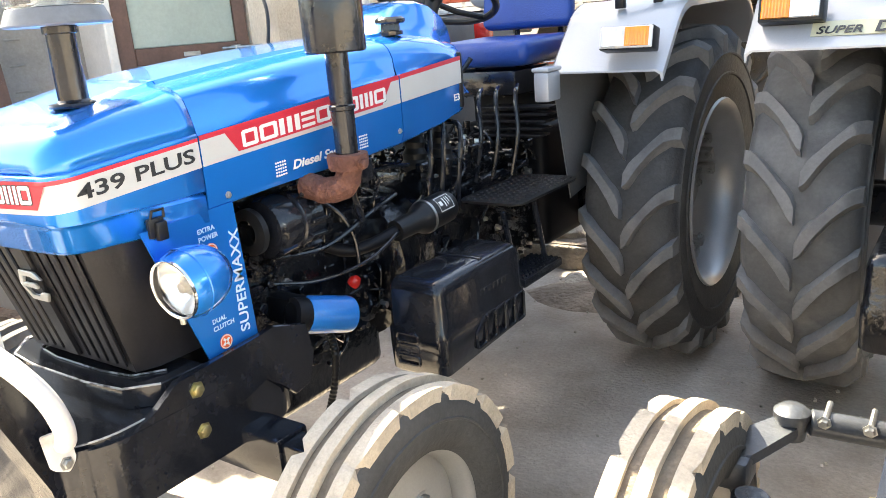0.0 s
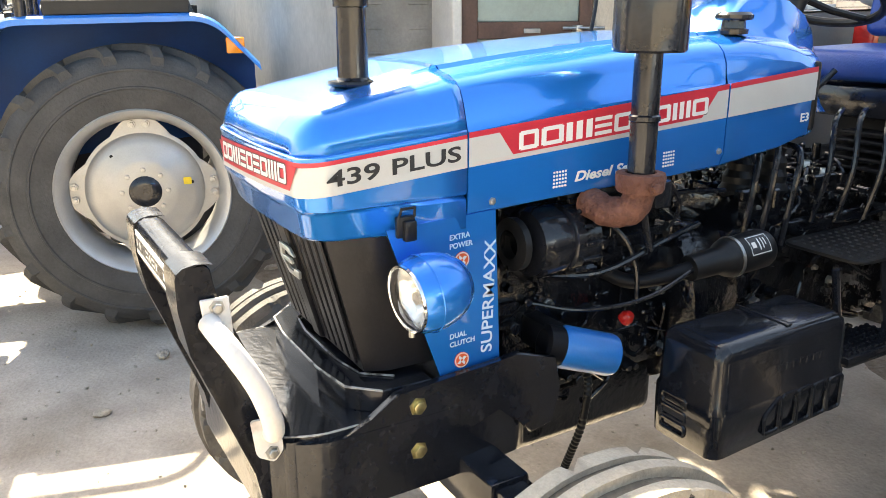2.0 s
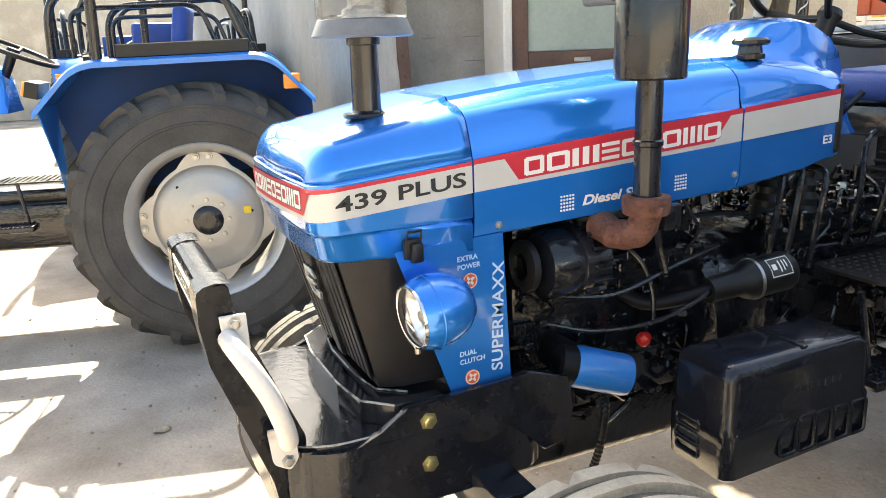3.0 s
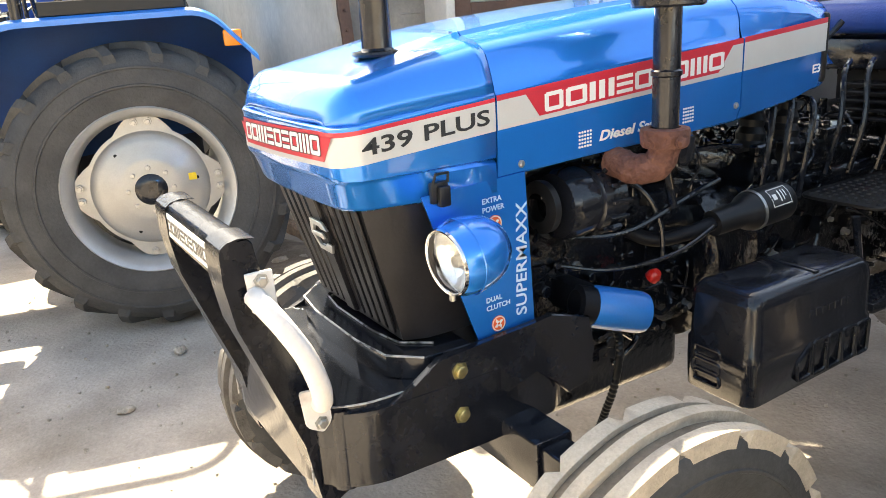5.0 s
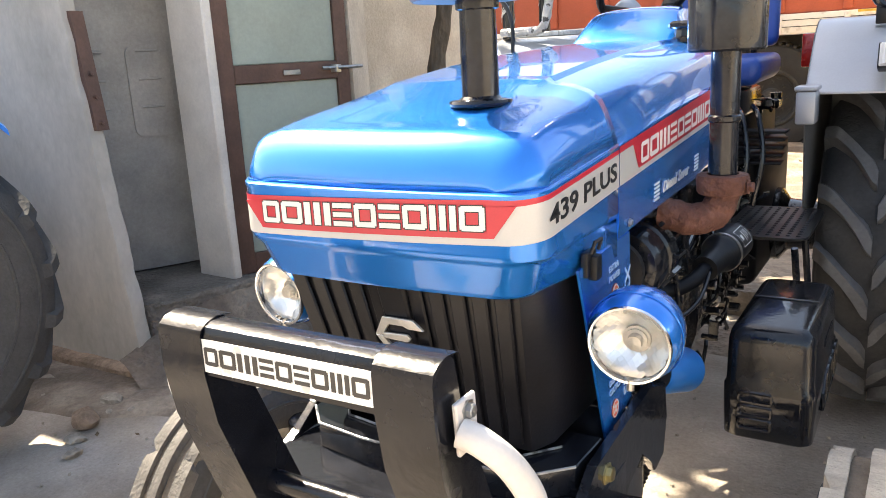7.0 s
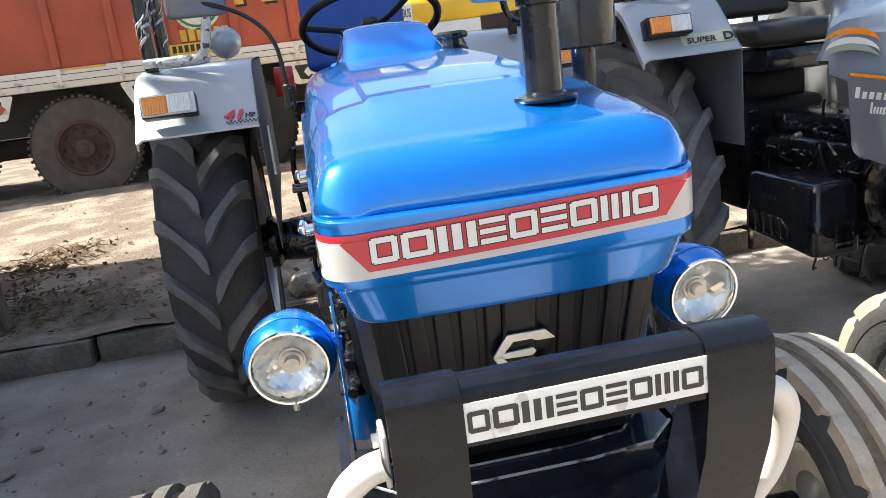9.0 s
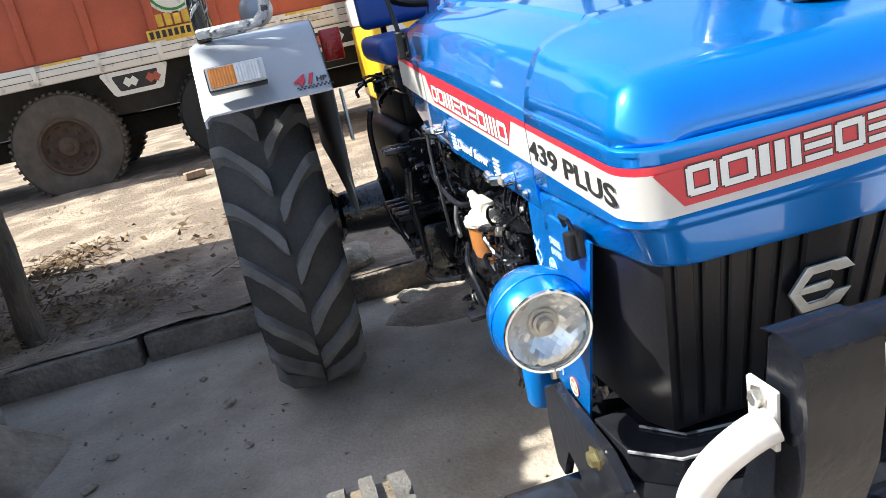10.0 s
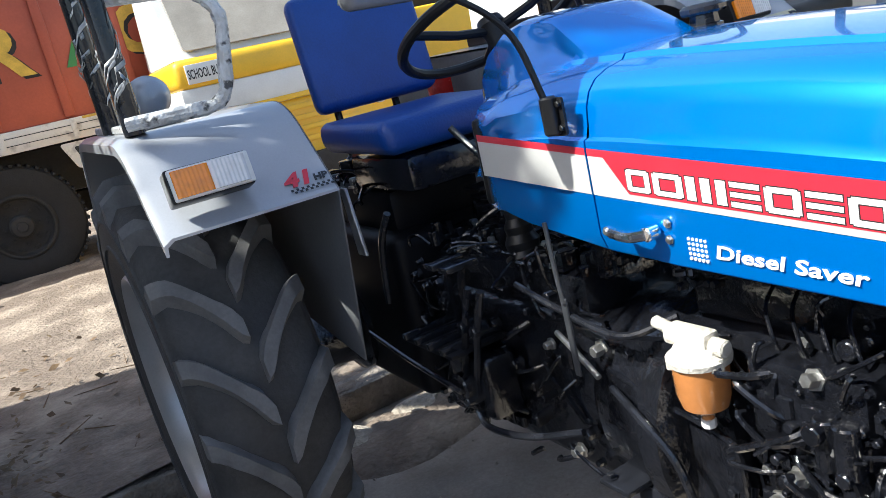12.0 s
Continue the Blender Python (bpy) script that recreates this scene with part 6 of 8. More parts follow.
    # long lever loops beside the gearbox
    for x, y in ((0.21, 1.34), (0.24, 1.42), (0.18, 1.28)):
        pipe(t, [(x, y, 0.86), (x + 0.02, y + 0.02, 1.0), (x, y + 0.05, 1.12), (x - 0.03, y + 0.12, 1.15)], 0.008, BLACK, "lift_lever")
    for i in range(5):
        bm = bmesh.new()
        z = 0.97 + i * 0.022
        box(bm, (0.02, 1.52 + i * 0.02, z), (0.30, 1.60 + i * 0.02, z + 0.008), 0.002)
        part("lift_plate", bm, BLACK_MATT, t)
    bm = bmesh.new()
    box(bm, (0.348, 1.400, 1.105), (0.402, 1.49, 1.200), 0.008)
    b = part("relay_box", bm, FENDER_GREY, t, "pale grey plastic box on the mudguard plate")
    bm = bmesh.new()
    box(bm, (0.344, 1.395, 1.200), (0.406, 1.494, 1.214), 0.005)
    part("relay_lid", bm, FENDER_GREY, b)


def engine_side(t, e):
    """Smooth covers on the engine's right flank and the shroud's edge."""
    bm = bmesh.new()
    slab(bm, fillet([(-0.155, 0.66, 0.60), (-0.155, 0.93, 0.58), (-0.155, 0.95, 0.86), (-0.155, 0.70, 0.90)], 0.05), (-0.022, 0, 0), 0.008)
    c = part("side_cover", bm, BLACK_CAST, e, "smooth glossy black side cover")
    pipe(c, [(-0.186, 0.95, 0.80), (-0.192, 0.82, 0.775), (-0.192, 0.70, 0.755), (-0.190, 0.665, 0.72), (-0.188, 0.66, 0.62)], 0.0065, BLACK_CAST, "edge_pipe")
    bm = bmesh.new()
    slab(bm, fillet([(-0.165, 0.262, 0.70), (-0.225, 0.262, 0.74), (-0.235, 0.262, 0.90), (-0.215, 0.262, 1.0), (-0.165, 0.262, 1.0)], 0.03), (0, 0.006, 0))
    part("fan_shroud", bm, LINK_GREY, t, "dusty edge of the fan shroud")
    for y, z in ((0.72, 0.87), (0.90, 0.84), (0.91, 0.62), (0.70, 0.64)):
        bm = bmesh.new()
        bolt(bm, (-0.177, y, z), (-1, 0, 0), 0.008, 0.007)
        part("cover_bolt", bm, BLACK, c)


def engine_right(t, e, g, r):
    # fuel filter: alloy head and amber bowl
    c = V(-0.205, 0.703, -0.004)
    bm = bmesh.new()
    lathe(bm, [(0.0, 0.79), (0.010, 0.79), (0.010, 0.802), (0.022, 0.806), (0.037, 0.818), (0.043, 0.84), (0.045, 0.895), (0.0, 0.895)], c, (0, 0, 1), 28)
    b = part("fuel_filter", bm, DIESEL, t, "fuel filter bowl of amber diesel")
    bm = bmesh.new()
    lathe(bm, [(0.050, 0.893), (0.051, 0.902), (0.043, 0.908), (0.034, 0.922), (0.02, 0.93), (0.0, 0.932)], c, (0, 0, 1), 24)
    box(bm, c + V(-0.018, -0.032, 0.915), c + V(0.018, 0.055, 0.945), 0.007)
    cyl(bm, c + V(0, 0.045, 0.933), c + V(-0.004, 0.082, 0.944), 0.0105, seg=12, bevel=0.003)
    cyl(bm, c + V(0, -0.03, 0.925), c + V(0, -0.058, 0.923), 0.014, seg=8, bevel=0.003)
    for k in range(3):
        an = 2.1 * k + 0.4
        cyl(bm, c + V(math.cos(an) * 0.044, math.sin(an) * 0.044, 0.886), c + V(math.cos(an) * 0.044, math.sin(an) * 0.044, 0.907), 0.007, seg=8)
    part("filter_head", bm, CREAM, b, "cream cast alloy filter head")
    bm = bmesh.new()
    cyl(bm, c + V(0, 0, 0.776), c + V(0, 0, 0.793), 0.012, seg=8, bevel=0.002)
    part("drain_plug", bm, CLEAR_LENS, b)
    # injection pump with its pipes
    bm = bmesh.new()
    box(bm, (-0.225, 0.42, 0.80), (-0.15, 0.60, 0.93), 0.012)
    box(bm, (-0.215, 0.38, 0.66), (-0.15, 0.56, 0.81), 0.014)
    cyl(bm, (-0.19, 0.36, 0.74), (-0.19, 0.43, 0.74), 0.055, seg=20, bevel=0.006)
    p = part("injection_pump", bm, BLACK_CAST, t, "black fuel injection pump")
    for y, z in ((0.49, 0.92), (0.46, 0.83), (0.53, 0.76), (0.44, 0.70)):
        bm = bmesh.new()
        bolt(bm, (-0.222, y, z), (-1, 0, 0.3), 0.011, 0.02)
        part("bright_nut", bm, STEEL, p, "bright steel banjo nut")
    for k in range(4):
        y = 0.44 + 0.042 * k
        pipe(p, [(-0.19, y, 0.93), (-0.195, y + 0.005, 0.955), (-0.17, y + 0.03, 0.985), (-0.12, y + 0.05, 1.0)], 0.0032, BLACK_CAST, "injector_pipe")
    bm = bmesh.new()
    for x, y in ((-0.235, 0.445), (-0.232, 0.475)):
        cyl(bm, (x, y, 0.80), (x, y, 0.875), 0.018, seg=14, bevel=0.003)
    part("primer", bm, BLACK_CAST, p)
    # ribbed timing housing towards the fan
    bm = bmesh.new()
    lathe(bm, [(0.0, 0.0), (0.085, 0.0), (0.09, 0.01), (0.09, 0.04), (0.075, 0.05), (0.0, 0.05)], (-0.15, 0.27, 0.80), (0, 1, 0), 24)
    h = part("timing_housing", bm, BLACK_CAST, t, "black bolted timing housing")
    for z in (0.74, 0.80, 0.86):
        bm = bmesh.new()
        cyl(bm, (-0.245, 0.275, z), (-0.205, 0.36, z + 0.01), 0.014, seg=10, bevel=0.003)
        part("housing_pin", bm, BLACK_CAST, h)
        bm = bmesh.new()
        box(bm, (-0.25, 0.28, z - 0.012), (-0.22, 0.33, z + 0.02), 0.004)
        part("housing_lug", bm, BLACK_CAST, h)
    # lower blue filter
    bm = bmesh.new()
    lathe(bm, [(0.0, 0.555), (0.029, 0.558), (0.0325, 0.567), (0.0325, 0.655), (0.030, 0.662), (0.0, 0.663)], (-0.232, 0.412, 0.024), (0, 0, 1), 28)
    f = part("lower_filter", bm, FILTER_BLUE, t, "bright blue filter under the pump")
    bm = bmesh.new()
    lathe(bm, [(0.0, 0.662), (0.034, 0.662), (0.034, 0.682), (0.0, 0.684)], (-0.232, 0.412, 0.024), (0, 0, 1), 24)
    box(bm, (-0.27, 0.365, 0.700), (-0.14, 0.47, 0.710), 0.002)
    cyl(bm, (-0.232, 0.412, 0.702), (-0.232, 0.412, 0.74), 0.015, seg=10)
    part("filter_mount", bm, BLACK, f)
    pipe(t, [(-0.17, 0.66, 0.66), (-0.21, 0.65, 0.60), (-0.225, 0.58, 0.565), (-0.225, 0.49, 0.60), (-0.228, 0.44, 0.69)], 0.006, BLACK, "fuel_pipe")
    pipe(t, [(-0.16, 0.78, 0.93), (-0.22, 0.86, 0.90), (-0.235, 1.0, 0.93), (-0.22, 1.15, 0.95)], 0.007, BLACK)
    pipe(t, [(-0.21, 0.92, 0.78), (-0.24, 0.82, 0.76), (-0.235, 0.76, 0.70), (-0.22, 0.74, 0.60)], 0.0075, BLACK)
    pipe(t, [(-0.18, 1.10, 0.84), (-0.21, 1.0, 0.825), (-0.22, 0.94, 0.80)], 0.006, STEEL, "control_rod")
    # worn lever hanging from the bonnet
    pipe(t, [(-0.24, 0.985, 1.10), (-0.245, 0.975, 1.02), (-0.245, 0.968, 0.95)], 0.0045, LINK_GREY, "lever_rod")
    bm = bmesh.new()
    slab(bm, [(-0.245, 0.962, 0.96), (-0.245, 0.979, 0.96), (-0.238, 0.985, 0.80), (-0.238, 0.97, 0.80)], (0.006, 0, 0), 0.002)
    part("lever", bm, LINK_GREY, t, "worn steel lever")
    # lower bracket and sump lug
    bm = bmesh.new()
    box(bm, (-0.25, 0.88, 0.585), (-0.14, 0.96, 0.597), 0.003)
    box(bm, (-0.20, 0.80, 0.50), (-0.12, 0.92, 0.585), 0.015)
    bolt(bm, (-0.235, 0.94, 0.597), (0, 0, 1), 0.008)
    part("engine_foot", bm, BLACK, e)
    fittings(e, (-0.155, 0.30, 0.56), (-0.12, 0.60, 1.0), (0, -1), 120, 13)
    fittings(e, (-0.155, 0.62, 0.60), (-0.12, 0.80, 1.0), (0, -1), 26, 17, (0.008, 0.02))
    engine_side(t, e)
    fittings(p, (-0.225, 0.38, 0.68), (-0.2, 0.60, 0.93), (0, -1), 90, 14, (0.008, 0.022))
    fittings(g, (-0.165, 0.98, 0.50), (-0.13, 1.75, 0.94), (0, -1), 90, 15)
    # pedals over the right footplate
    for k, y in enumerate((1.30, 1.36)):
        pipe(t, [(-0.20, y + 0.1, 0.80), (-0.25, y + 0.02, 0.92), (-0.27, y - 0.04, 1.0)], 0.010, BLACK, "pedal_arm")
        bm = bmesh.new()
        box(bm, (-0.32, y - 0.06, 0.99), (-0.24, y - 0.02, 1.005), 0.004)
        part("pedal", bm, BLACK, t)
    pipe(t, [(-0.30, 1.62, 0.86), (-0.31, 1.55, 1.02), (-0.30, 1.50, 1.10)], 0.009, BLACK, "brake_lever")
    bm = bmesh.new()
    slab(bm, [(-0.375, 1.50, 1.02), (-0.375, 1.545, 1.02), (-0.375, 1.56, 1.18), (-0.375, 1.53, 1.18)], (0.008, 0, 0), 0.002)
    part("lever_quadrant", bm, STEEL, t, "slotted steel lever plate")
    # handles and small screws along the bonnet's right side
    for y, z in ((0.69, 1.118), (0.243, 1.084)):
        bm = bmesh.new()
        cyl(bm, (-0.262, y, z), (-0.285, y, z), 0.011, seg=14, bevel=0.002)
        tube(bm, spline([(-0.283, y, z), (-0.290, y + 0.03, z - 0.004), (-0.288, y + 0.065, z - 0.001)], 5), 0.0085, 10)
        part("bonnet_handle", bm, CHROME, t, "chrome bonnet catch handle")
        for dy, dz in ((-0.022, 0.012), (-0.022, -0.012)):
            bm = bmesh.new()
            bolt(bm, (-0.2605, y + dy, z + dz), (-1, 0, 0), 0.005, 0.004)
            part("screw", bm, STEEL, t)


def mirror(t):
    bm = bmesh.new()
    slab(bm, fillet([(-0.268, 0.835, 1.262), (-0.268, 0.885, 1.262), (-0.268, 0.885, 1.322), (-0.268, 0.835, 1.322)], 0.006), (-0.004, 0, 0))
    cyl(bm, (-0.278, 0.86, 1.265), (-0.278, 0.86, 1.325), 0.014, seg=14, bevel=0.003)
    for z in (1.275, 1.312):
        bolt(bm, (-0.272, 0.842, z), (-1, 0, 0), 0.005, 0.005)
    b = part("mirror_bracket", bm, BLACK_SATIN, t, "black mirror bracket on the bonnet")
    bm = bmesh.new()
    tube(bm, bend([(-0.278, 0.86, 1.30), (-0.29, 0.90, 1.44), (-0.36, 0.95, 1.51), (-0.46, 0.95, 1.545)], 0.06), 0.0055, 10)
    part("mirror_arm", bm, BLACK_SATIN, b)
    bm = bmesh.new()
    m = Matrix.Translation((-0.47, 0.955, 1.585)) @ Matrix.Rotation(0.25, 4, "Z") @ Matrix.Rotation(0.1, 4, "X")
    box(bm, (-0.075, -0.018, -0.075), (0.075, 0.012, 0.11), 0.016, 3, m)
    h = part("mirror_head", bm, GREY_METAL, b, "dark mirror head")
    bm = bmesh.new()
    box(bm, (-0.066, 0.0125, -0.064), (0.066, 0.0145, 0.1), 0, 1, m)
    part("mirror_glass", bm, CHROME, h)


def roll_bars(t, wrapped, rails=False):
    """Hoop posts on the mudguards and grab bars in front of them."""
    for s in (1, -1):
        bm = bmesh.new()
        tube(bm, bend([(s * 0.735, 1.76, 1.40), (s * 0.735, 1.77, 2.0), (s * 0.735, 1.95, 2.25)], 0.1), 0.024, 12)
        p = part("hoop_post", bm, BLACK, t, "black tubular hoop post")
        bm = bmesh.new()
        if rails:
            tube(bm, bend([(s * 0.66, 1.56, 1.41), (s * 0.66, 1.57, 1.70), (s * 0.66, 2.30, 1.74), (s * 0.66, 2.42, 1.41)], 0.14, 8), 0.019, 12)
            part("side_rail", bm, BLACK, t, "black bent side rail on the mudguard")
            bm = bmesh.new()
            tube(bm, bend([(s * 0.50, 1.62, 1.41), (s * 0.50, 1.62, 1.63), (s * 0.50, 2.20, 1.64), (s * 0.50, 2.28, 1.41)], 0.08, 8), 0.0125, 10)
            part("inner_rail", bm, BLACK, t)
        else:
            tube(bm, bend([(s * 0.735, 2.10, 1.41), (s * 0.735, 2.10, 2.0), (s * 0.735, 1.98, 2.25)], 0.1), 0.024, 12)
            part("hoop_post", bm, BLACK, t)
        bm = bmesh.new()
        dx = 0.0 if s > 0 else -0.02
        g = bend([(s * 0.73 + dx, 1.74, 1.425), (s * 0.52 + dx, 1.66, 1.422), (s * 0.48 + dx, 1.655, 1.62), (s * 0.52 + dx, 1.70, 1.68), (s * 0.70 + dx, 1.82, 1.70)], 0.05)
        tube(bm, g, 0.0125 if s > 0 or not wrapped else 0.016, 10, wobble=None if s > 0 or not wrapped else lambda i: 1.0 + 0.12 * math.sin(i * 2.3))
        gb = part("grab_bar", bm, BLACK if not (wrapped and s < 0) else WRAPPED, t, "bent grab bar on the mudguard")
        for x, y in () if wrapped and s < 0 else ((0.66, 1.735), (0.55, 1.682)):
            bm = bmesh.new()
            box(bm, (min(s * x, s * (x - 0.03)), y - 0.02, 1.375), (max(s * x, s * (x - 0.03)), y + 0.01, 1.43), 0.004)
            part("clip", bm, BLACK_SATIN, gb)
        bm = bmesh.new()
        slab(bm, [(s * 0.60, 1.84, 1.404), (s * 0.74, 1.84, 1.404), (s * 0.74, 2.42, 1.413), (s * 0.60, 2.42, 1.413)], (0, 0, 0.02 if wrapped and s < 0 else 0.06), 0.004)
        part("tread_board", bm, WRAP if wrapped and s < 0 else BLACK_SATIN, t, "board in crumpled clear film on the mudguard top" if wrapped and s < 0 else "dark board on the mudguard top")


WRAPPED = mat("bar_wrapped_in_plastic", (0.55, 0.55, 0.54), 0.28, 0.0, 0.3, 30, 0.5, 25, col2=(0.06, 0.06, 0.06), mix=(0.54, 0.62))


def torn_wrap(t):
    """Shreds of packing film on the right hoop posts."""
    rnd = random.Random(4)
    bm = bmesh.new()
    for (x, y), z0, z1 in (((-0.735, 1.76), 1.42, 1.9), ((-0.735, 2.10), 1.45, 1.9)):
        for i in range(34):
            z = rnd.uniform(z0, z1)
            a = rnd.uniform(0, 6.28)
            r = 0.0255
            n = 5
            w = rnd.uniform(0.002, 0.006)
            pts = []
            for k in range(n):
                an = a + k * rnd.uniform(0.2, 0.5)
                rr = r + (0.001 if k < 4 else rnd.uniform(0.001, 0.008))
                pts.append((V(x + math.cos(an) * rr, y + math.sin(an) * rr, z + k * 0.013), V(x + math.cos(an) * rr, y + math.sin(an) * rr, z + w + k * 0.015)))
            vs = [[bm.verts.new(q) for q in p] for p in pts]
            for u, v in zip(vs, vs[1:]):
                bm.faces.new((u[0], v[0], v[1], u[1]))
    q = part("torn_film", bm, WRAP, t, "shreds of torn packing film")
    q["kind"] = "stuff"
    q.modifiers.new("thick", "SOLIDIFY").thickness = 0.0008


def work_lamp(t):
    """Silver bowl lamp looking backwards from the right mudguard."""
    o = V(-0.535, 2.54, 1.484)
    bm = bmesh.new()
    lathe(bm, [(0.0, 0.0), (0.026, 0.004), (0.047, 0.018), (0.061, 0.042), (0.066, 0.072), (0.070, 0.076), (0.070, 0.086), (0.064, 0.09)], o + V(0, -0.05, 0), (0, 1, 0.08), 32)
    w = part("work_lamp", bm, FENDER_GREY, t, "silver bowl-shaped work lamp", 60)
    bm = bmesh.new()
    lathe(bm, [(0.0, 0.094), (0.045, 0.091), (0.064, 0.086)], o + V(0, -0.05, 0), (0, 1, 0.08), 32)
    part("lens", bm, CLEAR_LENS, w)
    bm = bmesh.new()
    cyl(bm, o + V(0, 0.01, -0.065), o + V(0, 0.01, -0.1), 0.012, seg=10)
    part("foot", bm, STEEL, w)


def fender_sticker(t):
    u = V(-0.02, 0.215, 0.21).normalized() * 1.0
    up = V(0, 0.69, 0.72).normalized()
    o = V(-0.508, 1.5265, 1.2155)
    right = V(1, 0, 0)
    n = right.cross(up) * 0.003
    lettering("41", 0.053, o + n, right, up, RED, t, "power_lettering", "red power figure", 1.25, 0.0004, 0.25, 0.0022)
    lettering("HP", 0.024, o + right * 0.070 + n + up * 0.002, right, up, INK, t, "power_lettering", "", 1.1, 0.0004, 0.1, 0.0012)
    for i in range(9):
        for k in range(2):
            bm = bmesh.new()
            q = o + n + right * (0.008 + (i * 2 + k) * 0.0062) - up * (0.0135 + 0.0065 * k)
            slab(bm, [q, q + right * 0.0062, q + right * 0.0062 + up * 0.0062, q + up * 0.0062], n * 0.15)
            part("check_square", bm, INK, t)


def tractor_main():
    t = thing("tractor", "blue farm tractor with silver mudguards parked in the yard", "tractor", "tractors in the yard")
    bonnet(t)
    grille(t)
    for s in (1, -1):
        headlight(t, s)
    front_frame(t)
    guard(t)
    stack(t)
    exhaust(t)
    cockpit(t, SEAT_BLUE)
    e, g, r = driveline(t)
    engine_left(t, e, g, r)
    engine_right(t, e, g, r)
    toolbox(t, 1, BLACK)
    footplate(t, 1)
    foot_rest(t)
    front_axle(t)
    front_wheel(t, 1, 0.655)
    front_wheel(t, -1, -0.615)
    for s in (1, -1):
        rear_wheel(t, s, 0.565 if s > 0 else -0.650, back=0.05)
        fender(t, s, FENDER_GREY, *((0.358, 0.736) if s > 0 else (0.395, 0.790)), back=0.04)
        side_lamp(t, s, 0.628 if s > 0 else -0.665, 1.494, 1.288, rim=LAMP_WHITE)
        bm = bmesh.new()
        box(bm, (s * 0.30 - 0.04, 2.15, 1.24), (s * 0.30 + 0.04, 2.19, 1.36), 0.008)
        part("tail_lamp", bm, RED_LENS, t, "red tail lamp behind the seat")
    roll_bars(t, True)
    torn_wrap(t)
    mirror(t)
    fender_sticker(t)
    work_lamp(t)
    return t


tractor_main()


def tractor_blue():
    t = thing("tractor", "blue tractor with blue mudguards parked beside the wall", "tractor", "tractors in the yard")
    e, g, r = driveline(t)
    cockpit(t, SEAT_BLUE)
    footplate(t, 1)
    for s in (1, -1):
        rear_wheel(t, s, s * 0.645, False, True)
        fender(t, s, BLUE_FLAT, plate=BLUE_SHADED)
        side_lamp(t, s, s * 0.66)
    bm = bmesh.new()
    slab(bm, fillet([(0.744, REAR_Y + 0.165, REAR_R + 0.02), (0.744, REAR_Y + 0.20, REAR_R + 0.02), (0.744, REAR_Y + 0.20, REAR_R + 0.052), (0.744, REAR_Y + 0.165, REAR_R + 0.052)], 0.006), (0.003, 0, 0))
    part("wheel_sticker", bm, YELLOW_STICKER, t, "small yellow sticker on the wheel")
    for k in range(3):
        a = math.radians(128 + 120 * k)
        bm = bmesh.new()
        y, z = REAR_Y + 0.205 * math.cos(a), REAR_R + 0.205 * math.sin(a)
        cyl(bm, (0.730, y, z), (0.7395, y, z), 0.0075, seg=12)
        part("wheel_hole", bm, BLACK_MATT, t)
    for s in (1, -1):
        bm = bmesh.new()
        slab(bm, [(s * 0.402, 1.478, 1.20), (s * 0.745, 1.478, 1.195), (s * 0.66, 1.482, 1.08), (s * 0.54, 1.482, 0.92), (s * 0.46, 1.482, 0.76), (s * 0.402, 1.482, 0.74)], (0, 0.005, 0))
        part("apron", bm, BLUE_FLAT, t, "blue sheet closing the front of the mudguard")
    roll_bars(t, False, True)
    plain_bonnet(t, BLUE)
    front_axle(t)
    front_wheel(t, 1, 0.625)
    front_wheel(t, -1, -0.625)
    bm = bmesh.new()
    box(bm, (0.70, 2.56, 1.24), (0.76, 2.64, 1.31), 0.008)
    part("rear_lamp", bm, ORANGE, t, "amber rear lamp")
    # front half stands further forward than on the other tractors
    for o in t.children:
        kind = o.name.split(".")[0]
        if kind == "gearbox":
            o.matrix_basis = Matrix.Translation((0, 1.75, 0)) @ Matrix.Diagonal((1, 1.21, 0.72, 1)) @ Matrix.Translation((0, -1.75, 0.1)) @ o.matrix_basis
        elif kind not in ("rear_wheel", "fender", "indicator_lamp", "hoop_post", "side_rail", "inner_rail", "grab_bar", "tread_board", "rear_axle_housing", "seat", "footplate", "wheel_sticker", "rear_lamp", "apron", "wheel_hole"):
            o.matrix_basis = Matrix.Translation((0, -0.16, 0)) @ o.matrix_basis
    m = Matrix.Rotation(radians(-13), 4, "Z")
    hub = m @ V(0.675, REAR_Y, 0)
    t.matrix_basis = Matrix.Translation((-2.258 - hub.x, -0.02 - hub.y, 0)) @ m
    return t


YELLOW_STICKER = mat("yellow_sticker", (0.75, 0.52, 0.02), 0.4, 0, 0.1, 30)


def plain_bonnet(t, paint):
    bm = bmesh.new()
    ys = [0.10 + 1.04 * i / 14 for i in range(15)]
    rings(bm, [bonnet_section(y) for y in ys])
    h = part("bonnet_panel", bm, paint, t, "", 24)
    bm = bmesh.new()
    rows = [(0.206, -0.148, 0.05, 1.030), (0.249, -0.176, 0.05, 1.072), (0.264, -0.185, 0.052, 1.10), (0.264, -0.185, 0.052, 1.188), (0.261, -0.168, 0.06, 1.217), (0.249, -0.103, 0.09, 1.251), (0.222, -0.010, 0.10, 1.284), (0.155, 0.085, 0.035, 1.307), (0.08, 0.098, 0.006, 1.312)]
    rings(bm, [nose_loop(w, yf, rc, z, y_end=0.10) for w, yf, rc, z in rows], False, False)
    part("nose_panel", bm, paint, t, "", 32)
    grille(t)
    front_frame(t)
    return h


TRACTOR_B = tractor_blue()
C_PAINT = mat("blue_grey_paint", (0.30, 0.36, 0.45), 0.35, 0.3, 0.06, 4, 0.0, 200, 0.5)


